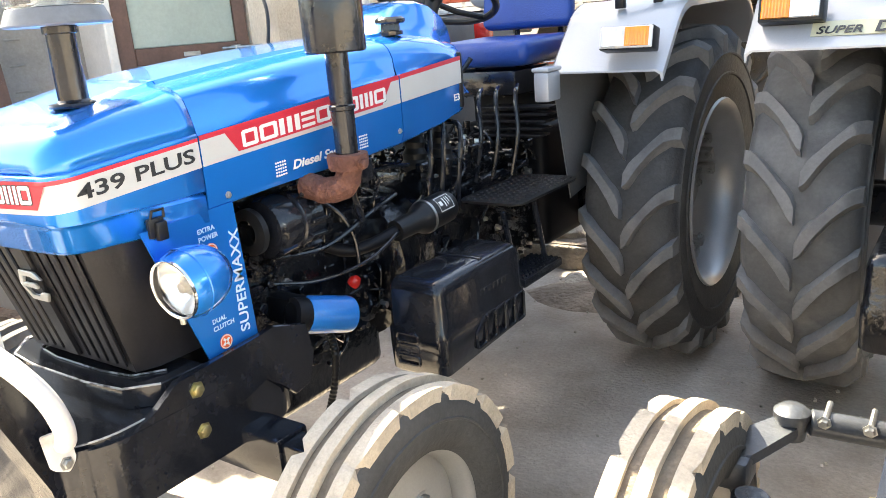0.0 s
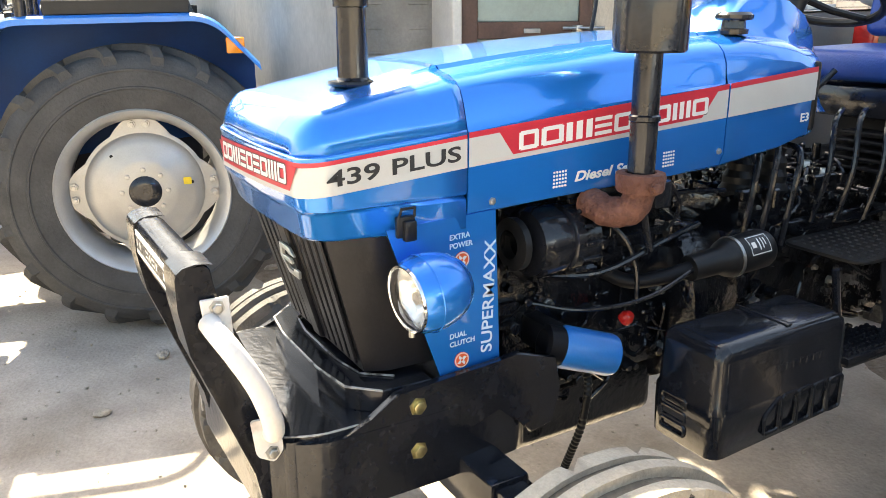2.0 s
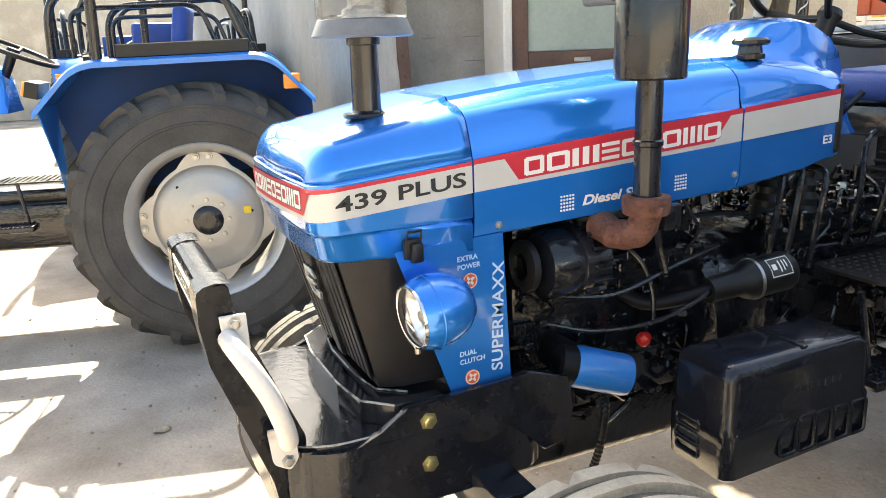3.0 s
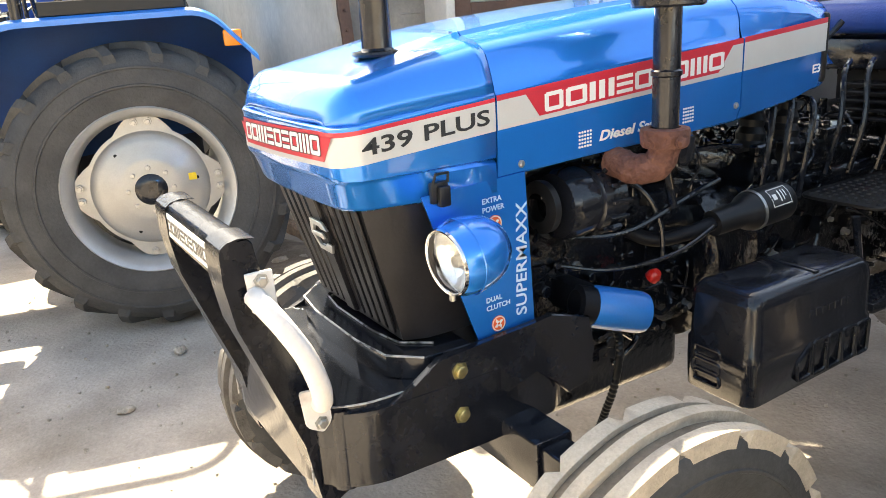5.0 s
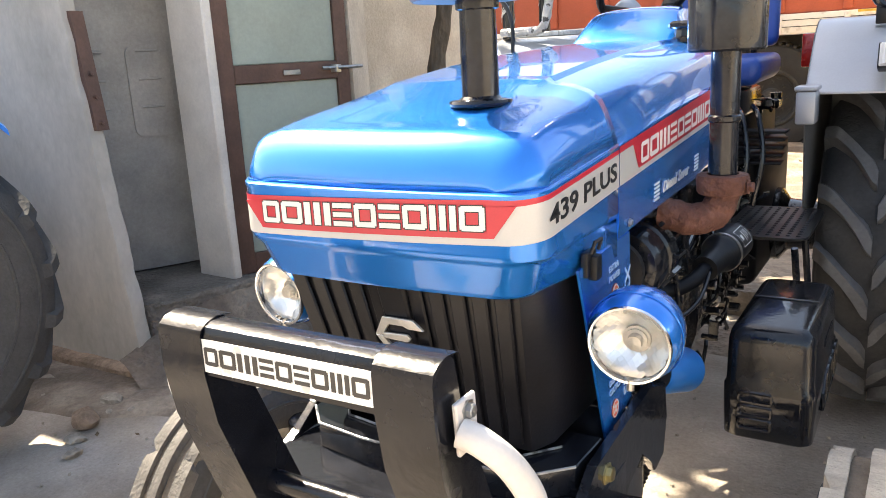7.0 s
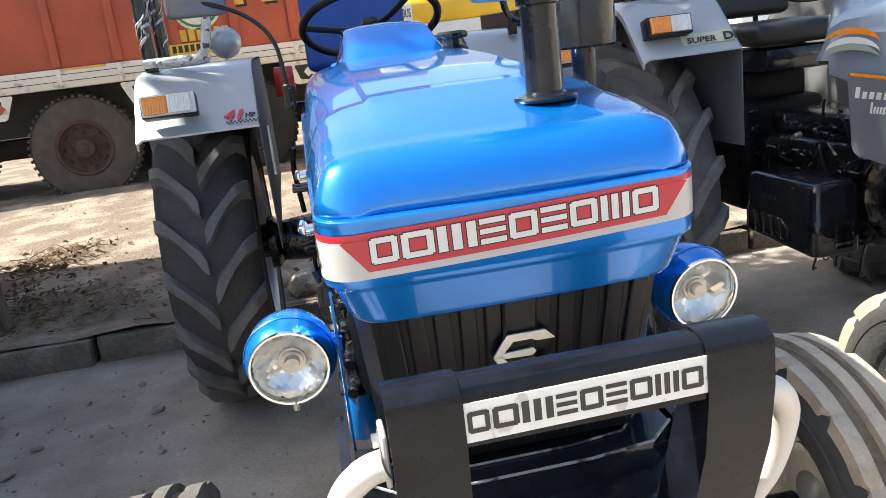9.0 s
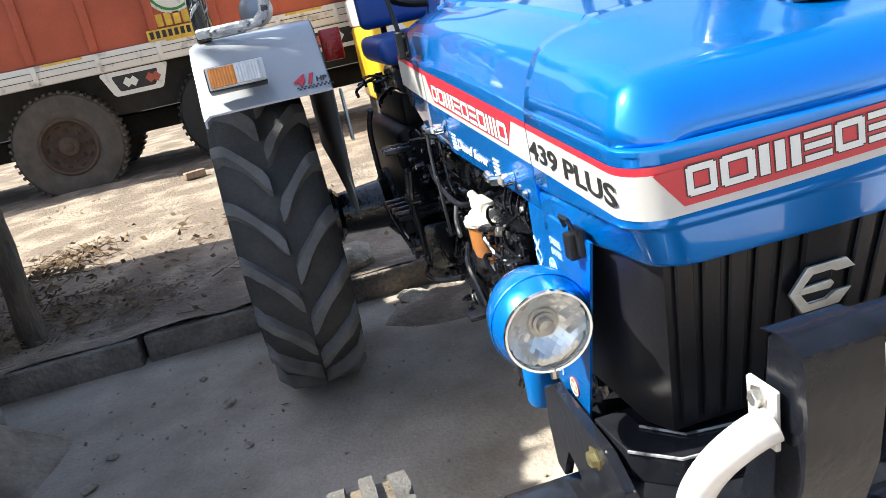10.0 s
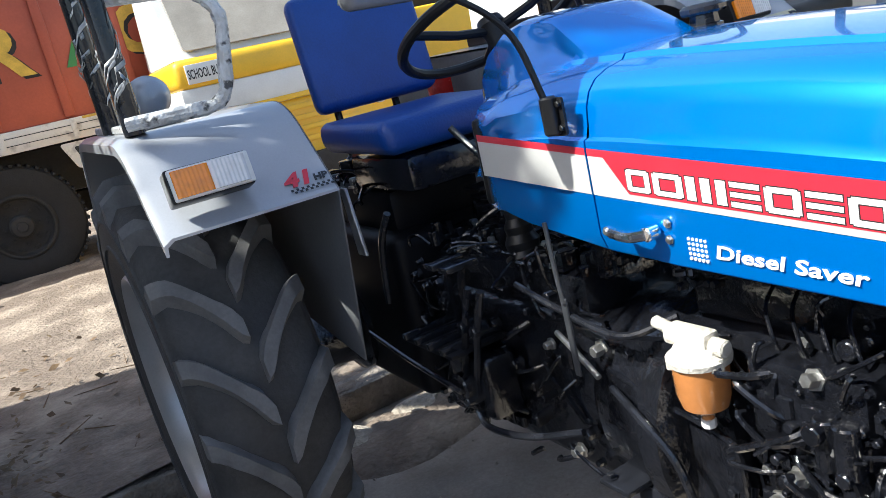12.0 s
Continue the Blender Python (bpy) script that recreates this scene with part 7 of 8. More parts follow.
CREAM_FILM = mat("pale_yellow_film", (0.55, 0.52, 0.36), 0.4, 0.0, 0.1, 20)
C_PANEL = mat("dull_grey_panel_paint", (0.16, 0.17, 0.19), 0.45, 0.1, 0.12, 5, 0.0, 90, 0.2)


def tractor_grey():
    t = thing("tractor", "grey tractor with silver mudguards and black seat parked alongside", "tractor", "tractors in the yard")
    e, g, r = driveline(t)
    cockpit(t, SEAT_BLACK, C_PAINT)
    fittings(e, (-0.155, 0.30, 0.50), (-0.12, 0.80, 1.02), (0, -1), 120, 23)
    fittings(g, (-0.165, 0.98, 0.50), (-0.13, 1.75, 0.94), (0, -1), 120, 25)
    toolbox(t, -1, BLACK_CAST, 0.38, 0.10)
    for s in (1, -1):
        rear_wheel(t, s, s * 0.655, True)
        fender(t, s, FENDER_GREY, 0.43, 0.815, (1.46, 0.83))
        side_lamp(t, s, s * 0.698, 1.497, 1.340)
    roll_bars(t, False)
    plain_bonnet(t, C_PAINT)
    front_axle(t)
    front_wheel(t, 1, 0.625)
    front_wheel(t, -1, -0.610, 0.0, 0.0, True)
    up = V(0, 0.69, 0.72).normalized()
    lettering("SUPER", 0.036, V(-0.632, 1.4875, 1.2255), (1, 0, 0), up, INK, t, "fender_lettering", "dark lettering", 1.15, 0.0006, 0.25, 0.0006)
    lettering("Di", 0.052, V(-0.488, 1.4875, 1.2255), (1, 0, 0), up, INK, t, "fender_lettering", "dark lettering", 1.1, 0.0006, 0.15, 0.0016)
    bm = bmesh.new()
    slab(bm, [V(-0.645, 1.4895, 1.218), V(-0.436, 1.4895, 1.218), V(-0.436, 1.4895, 1.218) + up * 0.052, V(-0.645, 1.4895, 1.218) + up * 0.052], V(0, -0.0012, 0.0012))
    part("letter_film", bm, CREAM_FILM, t, "pale yellow film under the lettering")
    # leaf decal on the bonnet's right side, plain shapes
    for k, (m, dz) in enumerate(((ORANGE, 0.0), (WHITE, -0.03), (GREEN_SHEET, -0.05))):
        bm = bmesh.new()
        pts = []
        for i in range(13):
            a = math.pi * i / 12
            pts.append((-0.2655, 0.98 - 0.13 * math.cos(a), 1.22 + dz + 0.05 * math.sin(a)))
        for i in range(12, -1, -1):
            a = math.pi * i / 12
            pts.append((-0.2655, 0.98 - 0.13 * math.cos(a), 1.22 + dz + 0.028 * math.sin(a)))
        vs = [bm.verts.new(p) for p in pts]
        for i in range(12):
            try:
                bm.faces.new((vs[i], vs[i + 1], vs[24 - i], vs[25 - i]))
            except ValueError:
                pass
        part("decal", bm, m, t, "curved decal stripe")
    # grey side panel hanging below the bonnet, with an orange line and script drawn as bars
    bm = bmesh.new()
    slab(bm, fillet([(-0.258, 0.42, 1.10), (-0.258, 1.0, 1.13), (-0.258, 0.97, 0.86), (-0.258, 0.46, 0.80)], 0.03), (-0.006, 0, 0), 0.001)
    sp = part("side_panel", bm, C_PANEL, t, "dull grey side panel under the bonnet")
    bm = bmesh.new()
    slab(bm, [(-0.2645, 0.44, 1.088), (-0.2645, 0.985, 1.116), (-0.2645, 0.985, 1.126), (-0.2645, 0.44, 1.098)], (-0.001, 0, 0))
    part("orange_line", bm, ORANGE, sp)
    for k, (y0, y1, z) in enumerate(((0.80, 0.96, 1.045), (0.82, 0.89, 1.0))):
        for i in range(5):
            bm = bmesh.new()
            y = lerp(y1, y0, i / 5)
            slab(bm, [(-0.2645, y, z), (-0.2645, y - (y1 - y0) / 8, z), (-0.2645, y - (y1 - y0) / 8 - 0.006, z + (0.036 if not i else 0.022)), (-0.2645, y - 0.006, z + (0.036 if not i else 0.022))], (-0.001, 0, 0))
            part("script_bar", bm, WHITE, sp)
    # steering ball joint and drag link beside the front wheel
    o = V(-0.472, 0.42, 0.594)
    bm = bmesh.new()
    slab(bm, fillet([o + V(-0.13, -0.12, -0.05), o + V(-0.05, -0.15, -0.05), o + V(0.025, -0.01, -0.03), o + V(-0.02, 0.02, -0.03)], 0.02), (0, 0, 0.022), 0.004)
    box(bm, o + V(-0.15, -0.17, -0.09), o + V(-0.04, -0.09, -0.028), 0.01)
    part("drop_arm", bm, LINK_GREY, t, "grey cast steering arm")
    bm = bmesh.new()
    lathe(bm, [(0.0, -0.05), (0.026, -0.045), (0.03, -0.01), (0.034, 0.0), (0.034, 0.012), (0.022, 0.022), (0.0, 0.024)], o, (0, 0, 1), 24)
    part("ball_joint", bm, LINK_GREY, t, "steel ball joint")
    bm = bmesh.new()
    cyl(bm, o + V(0.03, 0.01, -0.01), o + V(0.34, 0.10, -0.05), 0.026, seg=18, bevel=0.004)
    k = part("drag_link", bm, LINK_GREY, t, "grey steering tube with clamp bolts")
    for i in range(4):
        q = o + V(0.06 + 0.075 * i, 0.02 + 0.022 * i, -0.012 - 0.01 * i)
        bm = bmesh.new()
        cyl(bm, q + V(0, -0.035, 0.02), q + V(0, 0.03, 0.03), 0.006, seg=8)
        bolt(bm, q + V(0, -0.035, 0.02), (0, -1, 0), 0.009)
        part("clamp_bolt", bm, STEEL, k)
    bm = bmesh.new()
    pts = spline([o + V(0.28, 0.12, 0.0), o + V(0.20, 0.20, 0.05), o + V(0.18, 0.22, 0.12), o + V(0.22, 0.22, 0.18), o + V(0.30, 0.22, 0.2)], 14)
    tube(bm, pts, 0.018, 10, wobble=lambda i: 1.1 if i % 2 else 0.86)
    part("corrugated_hose", bm, LINK_GREY, t, "grey corrugated hose")
    # the rear end stands closer up than on the blue tractors, its mudguards a little higher
    shift = {"rear_wheel": (-0.19, 0), "fender": (-0.12, 0.043), "fender_lettering": (-0.12, 0.043), "letter_film": (-0.12, 0.043), "indicator_lamp": (-0.125, 0), "hoop_post": (-0.12, 0.043), "grab_bar": (-0.12, 0.043), "tread_board": (-0.12, 0.043)}
    for o in t.children:
        dy, dz = shift.get(o.name.split(".")[0], (0, 0))
        o.matrix_basis = Matrix.Translation((0, dy, dz)) @ o.matrix_basis
    t.matrix_basis = Matrix.Translation((1.78, 0.19, 0))
    return t


tractor_grey()

# ---- kerb, tree and loose things of the yard ----
rnd = random.Random(11)
x = -6.0
kerb_meshes = []
for k in range(4):
    bm = bmesh.new()
    box(bm, (0, 0, -0.03), (0.88, 0.16, KERB_H + 0.012), 0.014, 2)
    for v in bm.verts:
        v.co += Vector((0, 0, 0.010 * noise.noise(v.co * 4 + Vector((k * 9, 0, 0))))) + Vector((0, 0.012 * noise.noise(v.co * 5 + Vector((k * 3, 5, 0))), 0))
    kerb_meshes.append(finish(bm, KERB, "kerb_stone"))
while x < 7:
    o = part("kerb_stone", kerb_meshes[rnd.randrange(4)], None, kerb)
    o.matrix_basis = pose(x, KERB_Y + rnd.uniform(-0.015, 0.015), rnd.uniform(-0.012, 0.008), rnd.uniform(-1.5, 1.5), 0, rnd.uniform(-1, 1))
    x += 0.90 + rnd.uniform(0, 0.02)


def rock(name, label, m, p, size, seed, category="stone", group=""):
    bm = bmesh.new()
    bmesh.ops.create_icosphere(bm, subdivisions=2, radius=0.5)
    for v in bm.verts:
        d = 1 + 0.35 * noise.noise(v.co * 2.3 + Vector((seed * 3.7, 0, 0)))
        v.co = Vector((v.co.x * size[0], v.co.y * size[1], max(-0.45, v.co.z) * size[2])) * d
    lo = min(v.co.z for v in bm.verts)
    o = solid(name, bm, m, label, category, group, angle=28)
    o.matrix_basis = pose(p[0], p[1], p[2] - lo - size[2] * 0.08, 0, 0, seed * 57 % 360)
    return o


for i, (px, py, sx, sy, sz) in enumerate(((-0.36, 3.10, 0.30, 0.22, 0.16), (-0.14, 2.72, 0.22, 0.16, 0.05), (0.16, 2.72, 0.22, 0.18, 0.06), (-0.60, 3.25, 0.30, 0.24, 0.18))):
    rock("stone_block", "pale broken stone lying behind the tractor", STONE, (px, py, 0.0 if py < KERB_Y else KERB_H - 0.02), (sx, sy, sz), i + 1, "stone", "stones behind the tractor")
for i, (px, py) in enumerate(((-1.06, 2.12), (-1.18, 2.45), (-1.5, 1.95), (-1.55, 1.75), (-0.98, 1.72), (-1.82, -0.1), (-2.0, 0.50), (-1.40, -0.40), (0.72, 1.25), (0.28, 0.55), (-1.9, 0.42), (-2.1, 0.72), (-1.75, 0.9), (-1.95, 0.95))):
    s = 0.035 + 0.03 * rnd.random()
    rock("pebble", "small dusty stone on the ground", STONE, (px, py, 0.0), (s * 1.4, s, s * 0.6), i + 20, "stone", "stones on the ground")
for i in range(24):
    px, py = rnd.uniform(-2.75, -1.95), rnd.uniform(0.62, 0.93)
    if i > 17:
        px, py = rnd.uniform(-2.3, -1.9), rnd.uniform(0.95, 1.45)
    s = 0.018 + 0.06 * rnd.random() ** 2.5
    rock("rubble_stone", "brown broken rubble stone by the wall foot", STONE, (px, py, 0.0), (s * 1.5, s, s * 0.8), i + 60, "stone", "rubble by the wall foot")
bm = bmesh.new()
box(bm, (-0.11, -0.055, 0), (0.11, 0.055, 0.075), 0.008)
b = solid("brick", bm, BRICK, "loose pale brick on the dirt verge", "brick")
b.matrix_basis = pose(-1.5, 7.9, 0.11, 0, 0, 20)
rock("rubble_brick", "broken brown brick beside the wall", BRICK, (-2.08, 0.60, 0.0), (0.13, 0.10, 0.09), 41, "brick")
rock("rubble_lump", "lump of cement rubble at the plinth", KERB, (-2.0, 1.25, 0.0), (0.36, 0.22, 0.12), 42, "rubble", "rubble at the plinth")
rock("rubble_lump", "lump of cement rubble at the plinth", KERB, (-1.95, 1.62, 0.0), (0.30, 0.25, 0.12), 43, "rubble", "rubble at the plinth")

# grit and litter, uncountable
bm = bmesh.new()
for i in range(900):
    px, py = rnd.uniform(-3.2, 1.6), rnd.uniform(-1.2, 2.8)
    s = rnd.uniform(0.003, 0.011)
    t = bmesh.new()
    bmesh.ops.create_cube(t, size=s)
    for v in t.verts:
        v.co *= rnd.uniform(0.6, 1.3)
    merge(bm, t, pose(px, py, s * 0.3 + height(px, py), rnd.uniform(0, 90), 0, rnd.uniform(0, 90)))
tagged(solid("grit", bm, STONE, "fine grit scattered over the yard", "grit"), kind="stuff")
bm = bmesh.new()
for i in range(1050):
    if i < 900:
        px, py = rnd.gauss(-1.95, 0.35), rnd.gauss(3.6, 0.28)
    else:
        px, py = rnd.uniform(-3, 1), rnd.uniform(3.1, 8)
    if py < KERB_Y + 0.2:
        continue
    s = rnd.uniform(0.012, 0.04)
    a, e = rnd.uniform(0, 6.28), rnd.uniform(-0.5, 0.5)
    c = Vector((px, py, verge_height(px, py) + 0.008 + (0.05 * rnd.random() if i < 900 else 0.0)))
    u, w = Vector((math.cos(a), math.sin(a), e)) * s, Vector((-math.sin(a), math.cos(a), rnd.uniform(-0.3, 0.3))) * s * 0.4
    vs = [bm.verts.new(c + q) for q in (-u, w, u, -w)]
    bm.faces.new(vs)
LITTER = mat("dry_leaf_litter", (0.13, 0.09, 0.05), 0.9, 0, 0.4, 20, 0, 60)
for i in range(70):
    px, py = rnd.gauss(-1.35, 0.35), rnd.uniform(0.3, 2.4)
    s = 0.004 + 0.02 * rnd.random() ** 3
    a = rnd.uniform(0, 6.28)
    c = Vector((px, py, 0.008))
    u, w = Vector((math.cos(a), math.sin(a), 0.2)) * s, Vector((-math.sin(a), math.cos(a), rnd.uniform(-0.3, 0.3))) * s * 0.5
    bm.faces.new([bm.verts.new(c + q) for q in (-u, w, u, -w)])
tagged(solid("leaf_litter", bm, LITTER, "dry leaves and twigs heaped round the tree foot", "leaf litter"), kind="stuff")


bm = bmesh.new()
n, m = 20, 5
top = bm.verts.new((0, 0, 0.035))
ringv = []
for k in range(1, m + 1):
    ringv.append([bm.verts.new((math.cos(2 * math.pi * i / n) * 0.42 * k / m * (1 + 0.25 * noise.noise(Vector((math.cos(2 * math.pi * i / n) * 1.5, math.sin(2 * math.pi * i / n) * 1.5, 2)))), math.sin(2 * math.pi * i / n) * 0.27 * k / m, 0.035 * (1 - (k / m) ** 2) - (0.012 if k == m else 0) + 0.008 * noise.noise(Vector((i, k, 0)) * 0.7))) for i in range(n)])
for i in range(n):
    bm.faces.new((top, ringv[0][i], ringv[0][(i + 1) % n]))
    for a, b in zip(ringv, ringv[1:]):
        bm.faces.new((a[i], b[i], b[(i + 1) % n], a[(i + 1) % n]))
o = tagged(solid("sand_drift", bm, DIRT, "low spread of pale sand on the concrete", "sand", angle=80), kind="stuff")
o.matrix_basis = pose(0.08, 2.58, 0.004, 0, 0, 12)


bm = bmesh.new()
n, m = 28, 6
top = bm.verts.new((0, 0, 0.03))
ringv = []
for k in range(1, m + 1):
    row = []
    for i in range(n):
        a = 2 * math.pi * i / n
        q = k / m * (1 + 0.3 * noise.noise(Vector((math.cos(a) * 1.7, math.sin(a) * 1.7, 6))))
        row.append(bm.verts.new((math.cos(a) * 0.85 * q, math.sin(a) * 0.26 * q, 0.03 * (1 - (k / m) ** 2) - (0.012 if k == m else 0) + 0.012 * noise.noise(Vector((i * 0.9, k, 4))))))
    ringv.append(row)
for i in range(n):
    bm.faces.new((top, ringv[0][i], ringv[0][(i + 1) % n]))
    for a, b in zip(ringv, ringv[1:]):
        bm.faces.new((a[i], b[i], b[(i + 1) % n], a[(i + 1) % n]))
o = tagged(solid("dirt_drift", bm, DIRT, "drift of brown dirt along the wall foot", "dirt", angle=80), kind="stuff")
o.matrix_basis = pose(-2.45, 0.86, 0.004, 0, 0, 6)


def tree():
    t = thing("tree", "leaning roadside tree with a bare trunk", "tree")
    base = V(-2.07, 3.30, 0.08)
    line = spline([base, base + V(0.02, 0.01, 0.7), base + V(0.03, 0.02, 1.2), base + V(0.11, 0.03, 1.6), base + V(0.09, 0.1, 2.2), base + V(-0.47, 0.27, 3.1)], 5)
    bm = bmesh.new()
    n = len(line)
    tube(bm, line, 0.052, 12, wobble=lambda i: 1.3 - 0.5 * i / n + 0.09 * math.sin(i * 2.1))
    part("trunk", bm, BARK, t)
    top = line[-1]
    tips = []
    for i in range(9):
        a = 2 * math.pi * i / 9 + rnd.uniform(-0.3, 0.3)
        end = top + V(math.cos(a) * rnd.uniform(0.8, 1.9) - 0.9, math.sin(a) * rnd.uniform(0.3, 0.9) + 0.35, rnd.uniform(0.3, 1.3))
        bm = bmesh.new()
        q = spline([line[-3 - i % 4], lerp(top, end, 0.4) + V(0, 0, 0.2), end], 4)
        tube(bm, q, 0.035, 7, wobble=lambda k: max(0.25, 1.1 - 0.1 * k))
        part("limb", bm, BARK, t)
        tips.append(end)
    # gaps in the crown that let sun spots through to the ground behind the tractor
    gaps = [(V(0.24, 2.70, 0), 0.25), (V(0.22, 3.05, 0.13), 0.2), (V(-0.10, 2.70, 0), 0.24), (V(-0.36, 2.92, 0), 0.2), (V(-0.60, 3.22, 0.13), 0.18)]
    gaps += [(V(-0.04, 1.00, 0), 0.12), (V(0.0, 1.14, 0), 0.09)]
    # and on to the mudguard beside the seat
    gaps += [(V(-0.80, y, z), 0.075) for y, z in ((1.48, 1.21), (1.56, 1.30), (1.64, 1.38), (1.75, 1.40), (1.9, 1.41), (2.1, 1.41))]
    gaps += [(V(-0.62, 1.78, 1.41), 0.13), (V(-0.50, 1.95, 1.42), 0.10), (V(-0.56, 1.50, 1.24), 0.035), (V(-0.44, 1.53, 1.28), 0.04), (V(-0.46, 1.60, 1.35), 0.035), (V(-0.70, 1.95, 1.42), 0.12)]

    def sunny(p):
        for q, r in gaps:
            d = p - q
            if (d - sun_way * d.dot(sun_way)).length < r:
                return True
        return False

    # leaves out of view above the trunk, added to shade verge and tractor
    bm = bmesh.new()
    for c in tips * 3 + [top + V(-0.9, 0.4, 0.6), top + V(-1.4, 0.5, 0.2), top + V(-0.4, 0.6, 0.3)] * 3:
        for k in range(150):
            p = c + V(rnd.gauss(0, 0.38), rnd.gauss(0, 0.22), rnd.gauss(0, 0.28))
            s = rnd.uniform(0.05, 0.11)
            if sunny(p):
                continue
            u = V(rnd.uniform(-1, 1), rnd.uniform(-1, 1), rnd.uniform(-0.6, 0.6)).normalized()
            w = u.orthogonal().normalized()
            vs = [bm.verts.new(p + q) for q in (-u * s, w * s * 0.45, u * s, -w * s * 0.45)]
            bm.faces.new(vs)
    # boughs that hang over the roof, out of view, added for their shade
    for end in (V(-2.2, 2.3, 4.0), V(-3.1, 2.6, 4.6), V(-1.9, 2.9, 4.9), V(-2.6, 2.1, 5.3), V(-1.7, 2.2, 4.5)):
        wood = bmesh.new()
        tube(wood, spline([line[-4], lerp(line[-1], end, 0.5) + V(0, 0, 0.25), end], 5), 0.035, 7, wobble=lambda k: max(0.2, 1.1 - 0.09 * k))
        part("limb", wood, BARK, t)
    for i in range(86):
        x = rnd.uniform(-3.4, -1.5)
        y = rnd.uniform(1.75 + 0.25 * (-2 - x), 3.6)
        c = V(x, y, rnd.uniform(3.35, 5.7))
        for k in range(110):
            p = c + V(rnd.gauss(0, 0.2), rnd.gauss(0, 0.16), rnd.gauss(0, 0.2))
            s = rnd.uniform(0.05, 0.10)
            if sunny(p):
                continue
            u = V(rnd.uniform(-1, 1), rnd.uniform(-1, 1), rnd.uniform(-0.6, 0.6)).normalized()
            w = u.orthogonal().normalized()
            vs = [bm.verts.new(p + q) for q in (-u * s, w * s * 0.45, u * s, -w * s * 0.45)]
            bm.faces.new(vs)
    # unseen leaf clumps on the sun's way, added to shade dash and steering wheel
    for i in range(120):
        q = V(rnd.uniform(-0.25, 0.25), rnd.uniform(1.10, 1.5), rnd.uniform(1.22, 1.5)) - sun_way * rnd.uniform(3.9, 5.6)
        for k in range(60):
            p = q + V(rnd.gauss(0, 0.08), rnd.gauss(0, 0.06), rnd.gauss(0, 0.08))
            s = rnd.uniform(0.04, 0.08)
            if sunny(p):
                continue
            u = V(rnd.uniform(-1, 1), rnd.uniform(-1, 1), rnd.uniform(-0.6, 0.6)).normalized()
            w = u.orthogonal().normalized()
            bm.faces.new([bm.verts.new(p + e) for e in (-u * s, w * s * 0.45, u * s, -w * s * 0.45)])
    part("crown", bm, LEAF, t, "loose crown of small green leaves, unseen, added for shade")
    return t


tree()

# more tractors of the same make standing across behind it
for px, py, turn in ((-7.1, 0.12, -90), (-11.0, -0.1, -86)):
    copy_thing(TRACTOR_B, Matrix.Translation((px, py, 0)) @ Matrix.Rotation(radians(turn), 4, "Z"))

# dry leaves and twigs blown together on the verge
rnd = random.Random(23)
bm = bmesh.new()
for cx, cy, spread, count in ((-2.32, 4.95, 0.30, 260), (-2.2, 5.2, 0.22, 120), (-2.15, 3.9, 0.28, 110), (-1.4, 4.6, 0.6, 60), (-0.6, 4.2, 0.7, 60)):
    for i in range(count):
        x, y = rnd.gauss(cx, spread * 0.6), rnd.gauss(cy, spread)
        if y < KERB_Y + 0.1:
            continue
        heap = 0.05 * math.exp(-((x - cx) ** 2 + (y - cy) ** 2) / (spread * spread)) if count > 100 else 0.0
        p = V(x, y, verge_height(x, y) + 0.012 + heap * rnd.random())
        if rnd.random() < 0.25:
            d = V(rnd.uniform(-1, 1), rnd.uniform(-1, 1), rnd.uniform(-0.1, 0.3)).normalized() * rnd.uniform(0.05, 0.12)
            cyl(bm, p - d, p + d, 0.004, 0.002, 5)
        else:
            d = V(rnd.uniform(-1, 1), rnd.uniform(-1, 1), rnd.uniform(-0.4, 0.4)).normalized()
            w = d.orthogonal().normalized()
            q = rnd.uniform(0.018, 0.04)
            bm.faces.new([bm.verts.new(p + e) for e in (-d * q, w * q * 0.45 + V(0, 0, 0.006), d * q, -w * q * 0.45)])
DRY_LEAF = mat("dry_brown_leaves", (0.10, 0.062, 0.034), 0.85, 0.0, 0.5, 8, 0.0, 40, col2=(0.20, 0.13, 0.07))
solid("leaf_litter", bm, DRY_LEAF, "dry brown leaves and twigs on the dirt verge", "leaves", kind="stuff")

# ---- lorry, bus, car and distance ----
LORRY_RED = mat("faded_red_lorry_paint", (0.40, 0.085, 0.045), 0.55, 0.0, 0.15, 2, 0.05, 40)
LORRY_WHITE = mat("scuffed_white_paint", (0.72, 0.68, 0.61), 0.6, 0.0, 0.1, 7, 0.05, 40, col2=(0.36, 0.32, 0.27), mix=(0.58, 0.72))
YELLOW = mat("yellow_vehicle_paint", (0.78, 0.46, 0.02), 0.45, 0.0, 0.1, 3, 0.0, 60, 0.3)
BUS_WHITE = mat("white_vehicle_paint", (0.70, 0.70, 0.68), 0.4, 0.0, 0.08, 3, 0.0, 60, 0.3)
CHASSIS = mat("black_chassis_dirt", (0.03, 0.028, 0.026), 0.8, 0.0, 0.3, 6, 0.1, 40)
TRUCK_TYRE = mat("dusty_lorry_tyre", (0.085, 0.072, 0.06), 0.85, 0.0, 0.25, 9, 0.1, 60)
DARK_TYRE = mat("dark_lorry_tyre", (0.022, 0.021, 0.021), 0.8, 0.0, 0.25, 9, 0.1, 60)
RUSTY_RIM = mat("rusty_brown_rim", (0.085, 0.056, 0.042), 0.8, 0.2, 0.3, 12, 0.1, 60)
DARK_GLASS = mat("dusty_windscreen", (0.33, 0.30, 0.25), 0.15, 0.0, 0.15, 4, 0.0, 60, 0.5)
GREEN_PAINT = mat("green_letter_paint", (0.05, 0.22, 0.06), 0.5, 0, 0.1, 20)
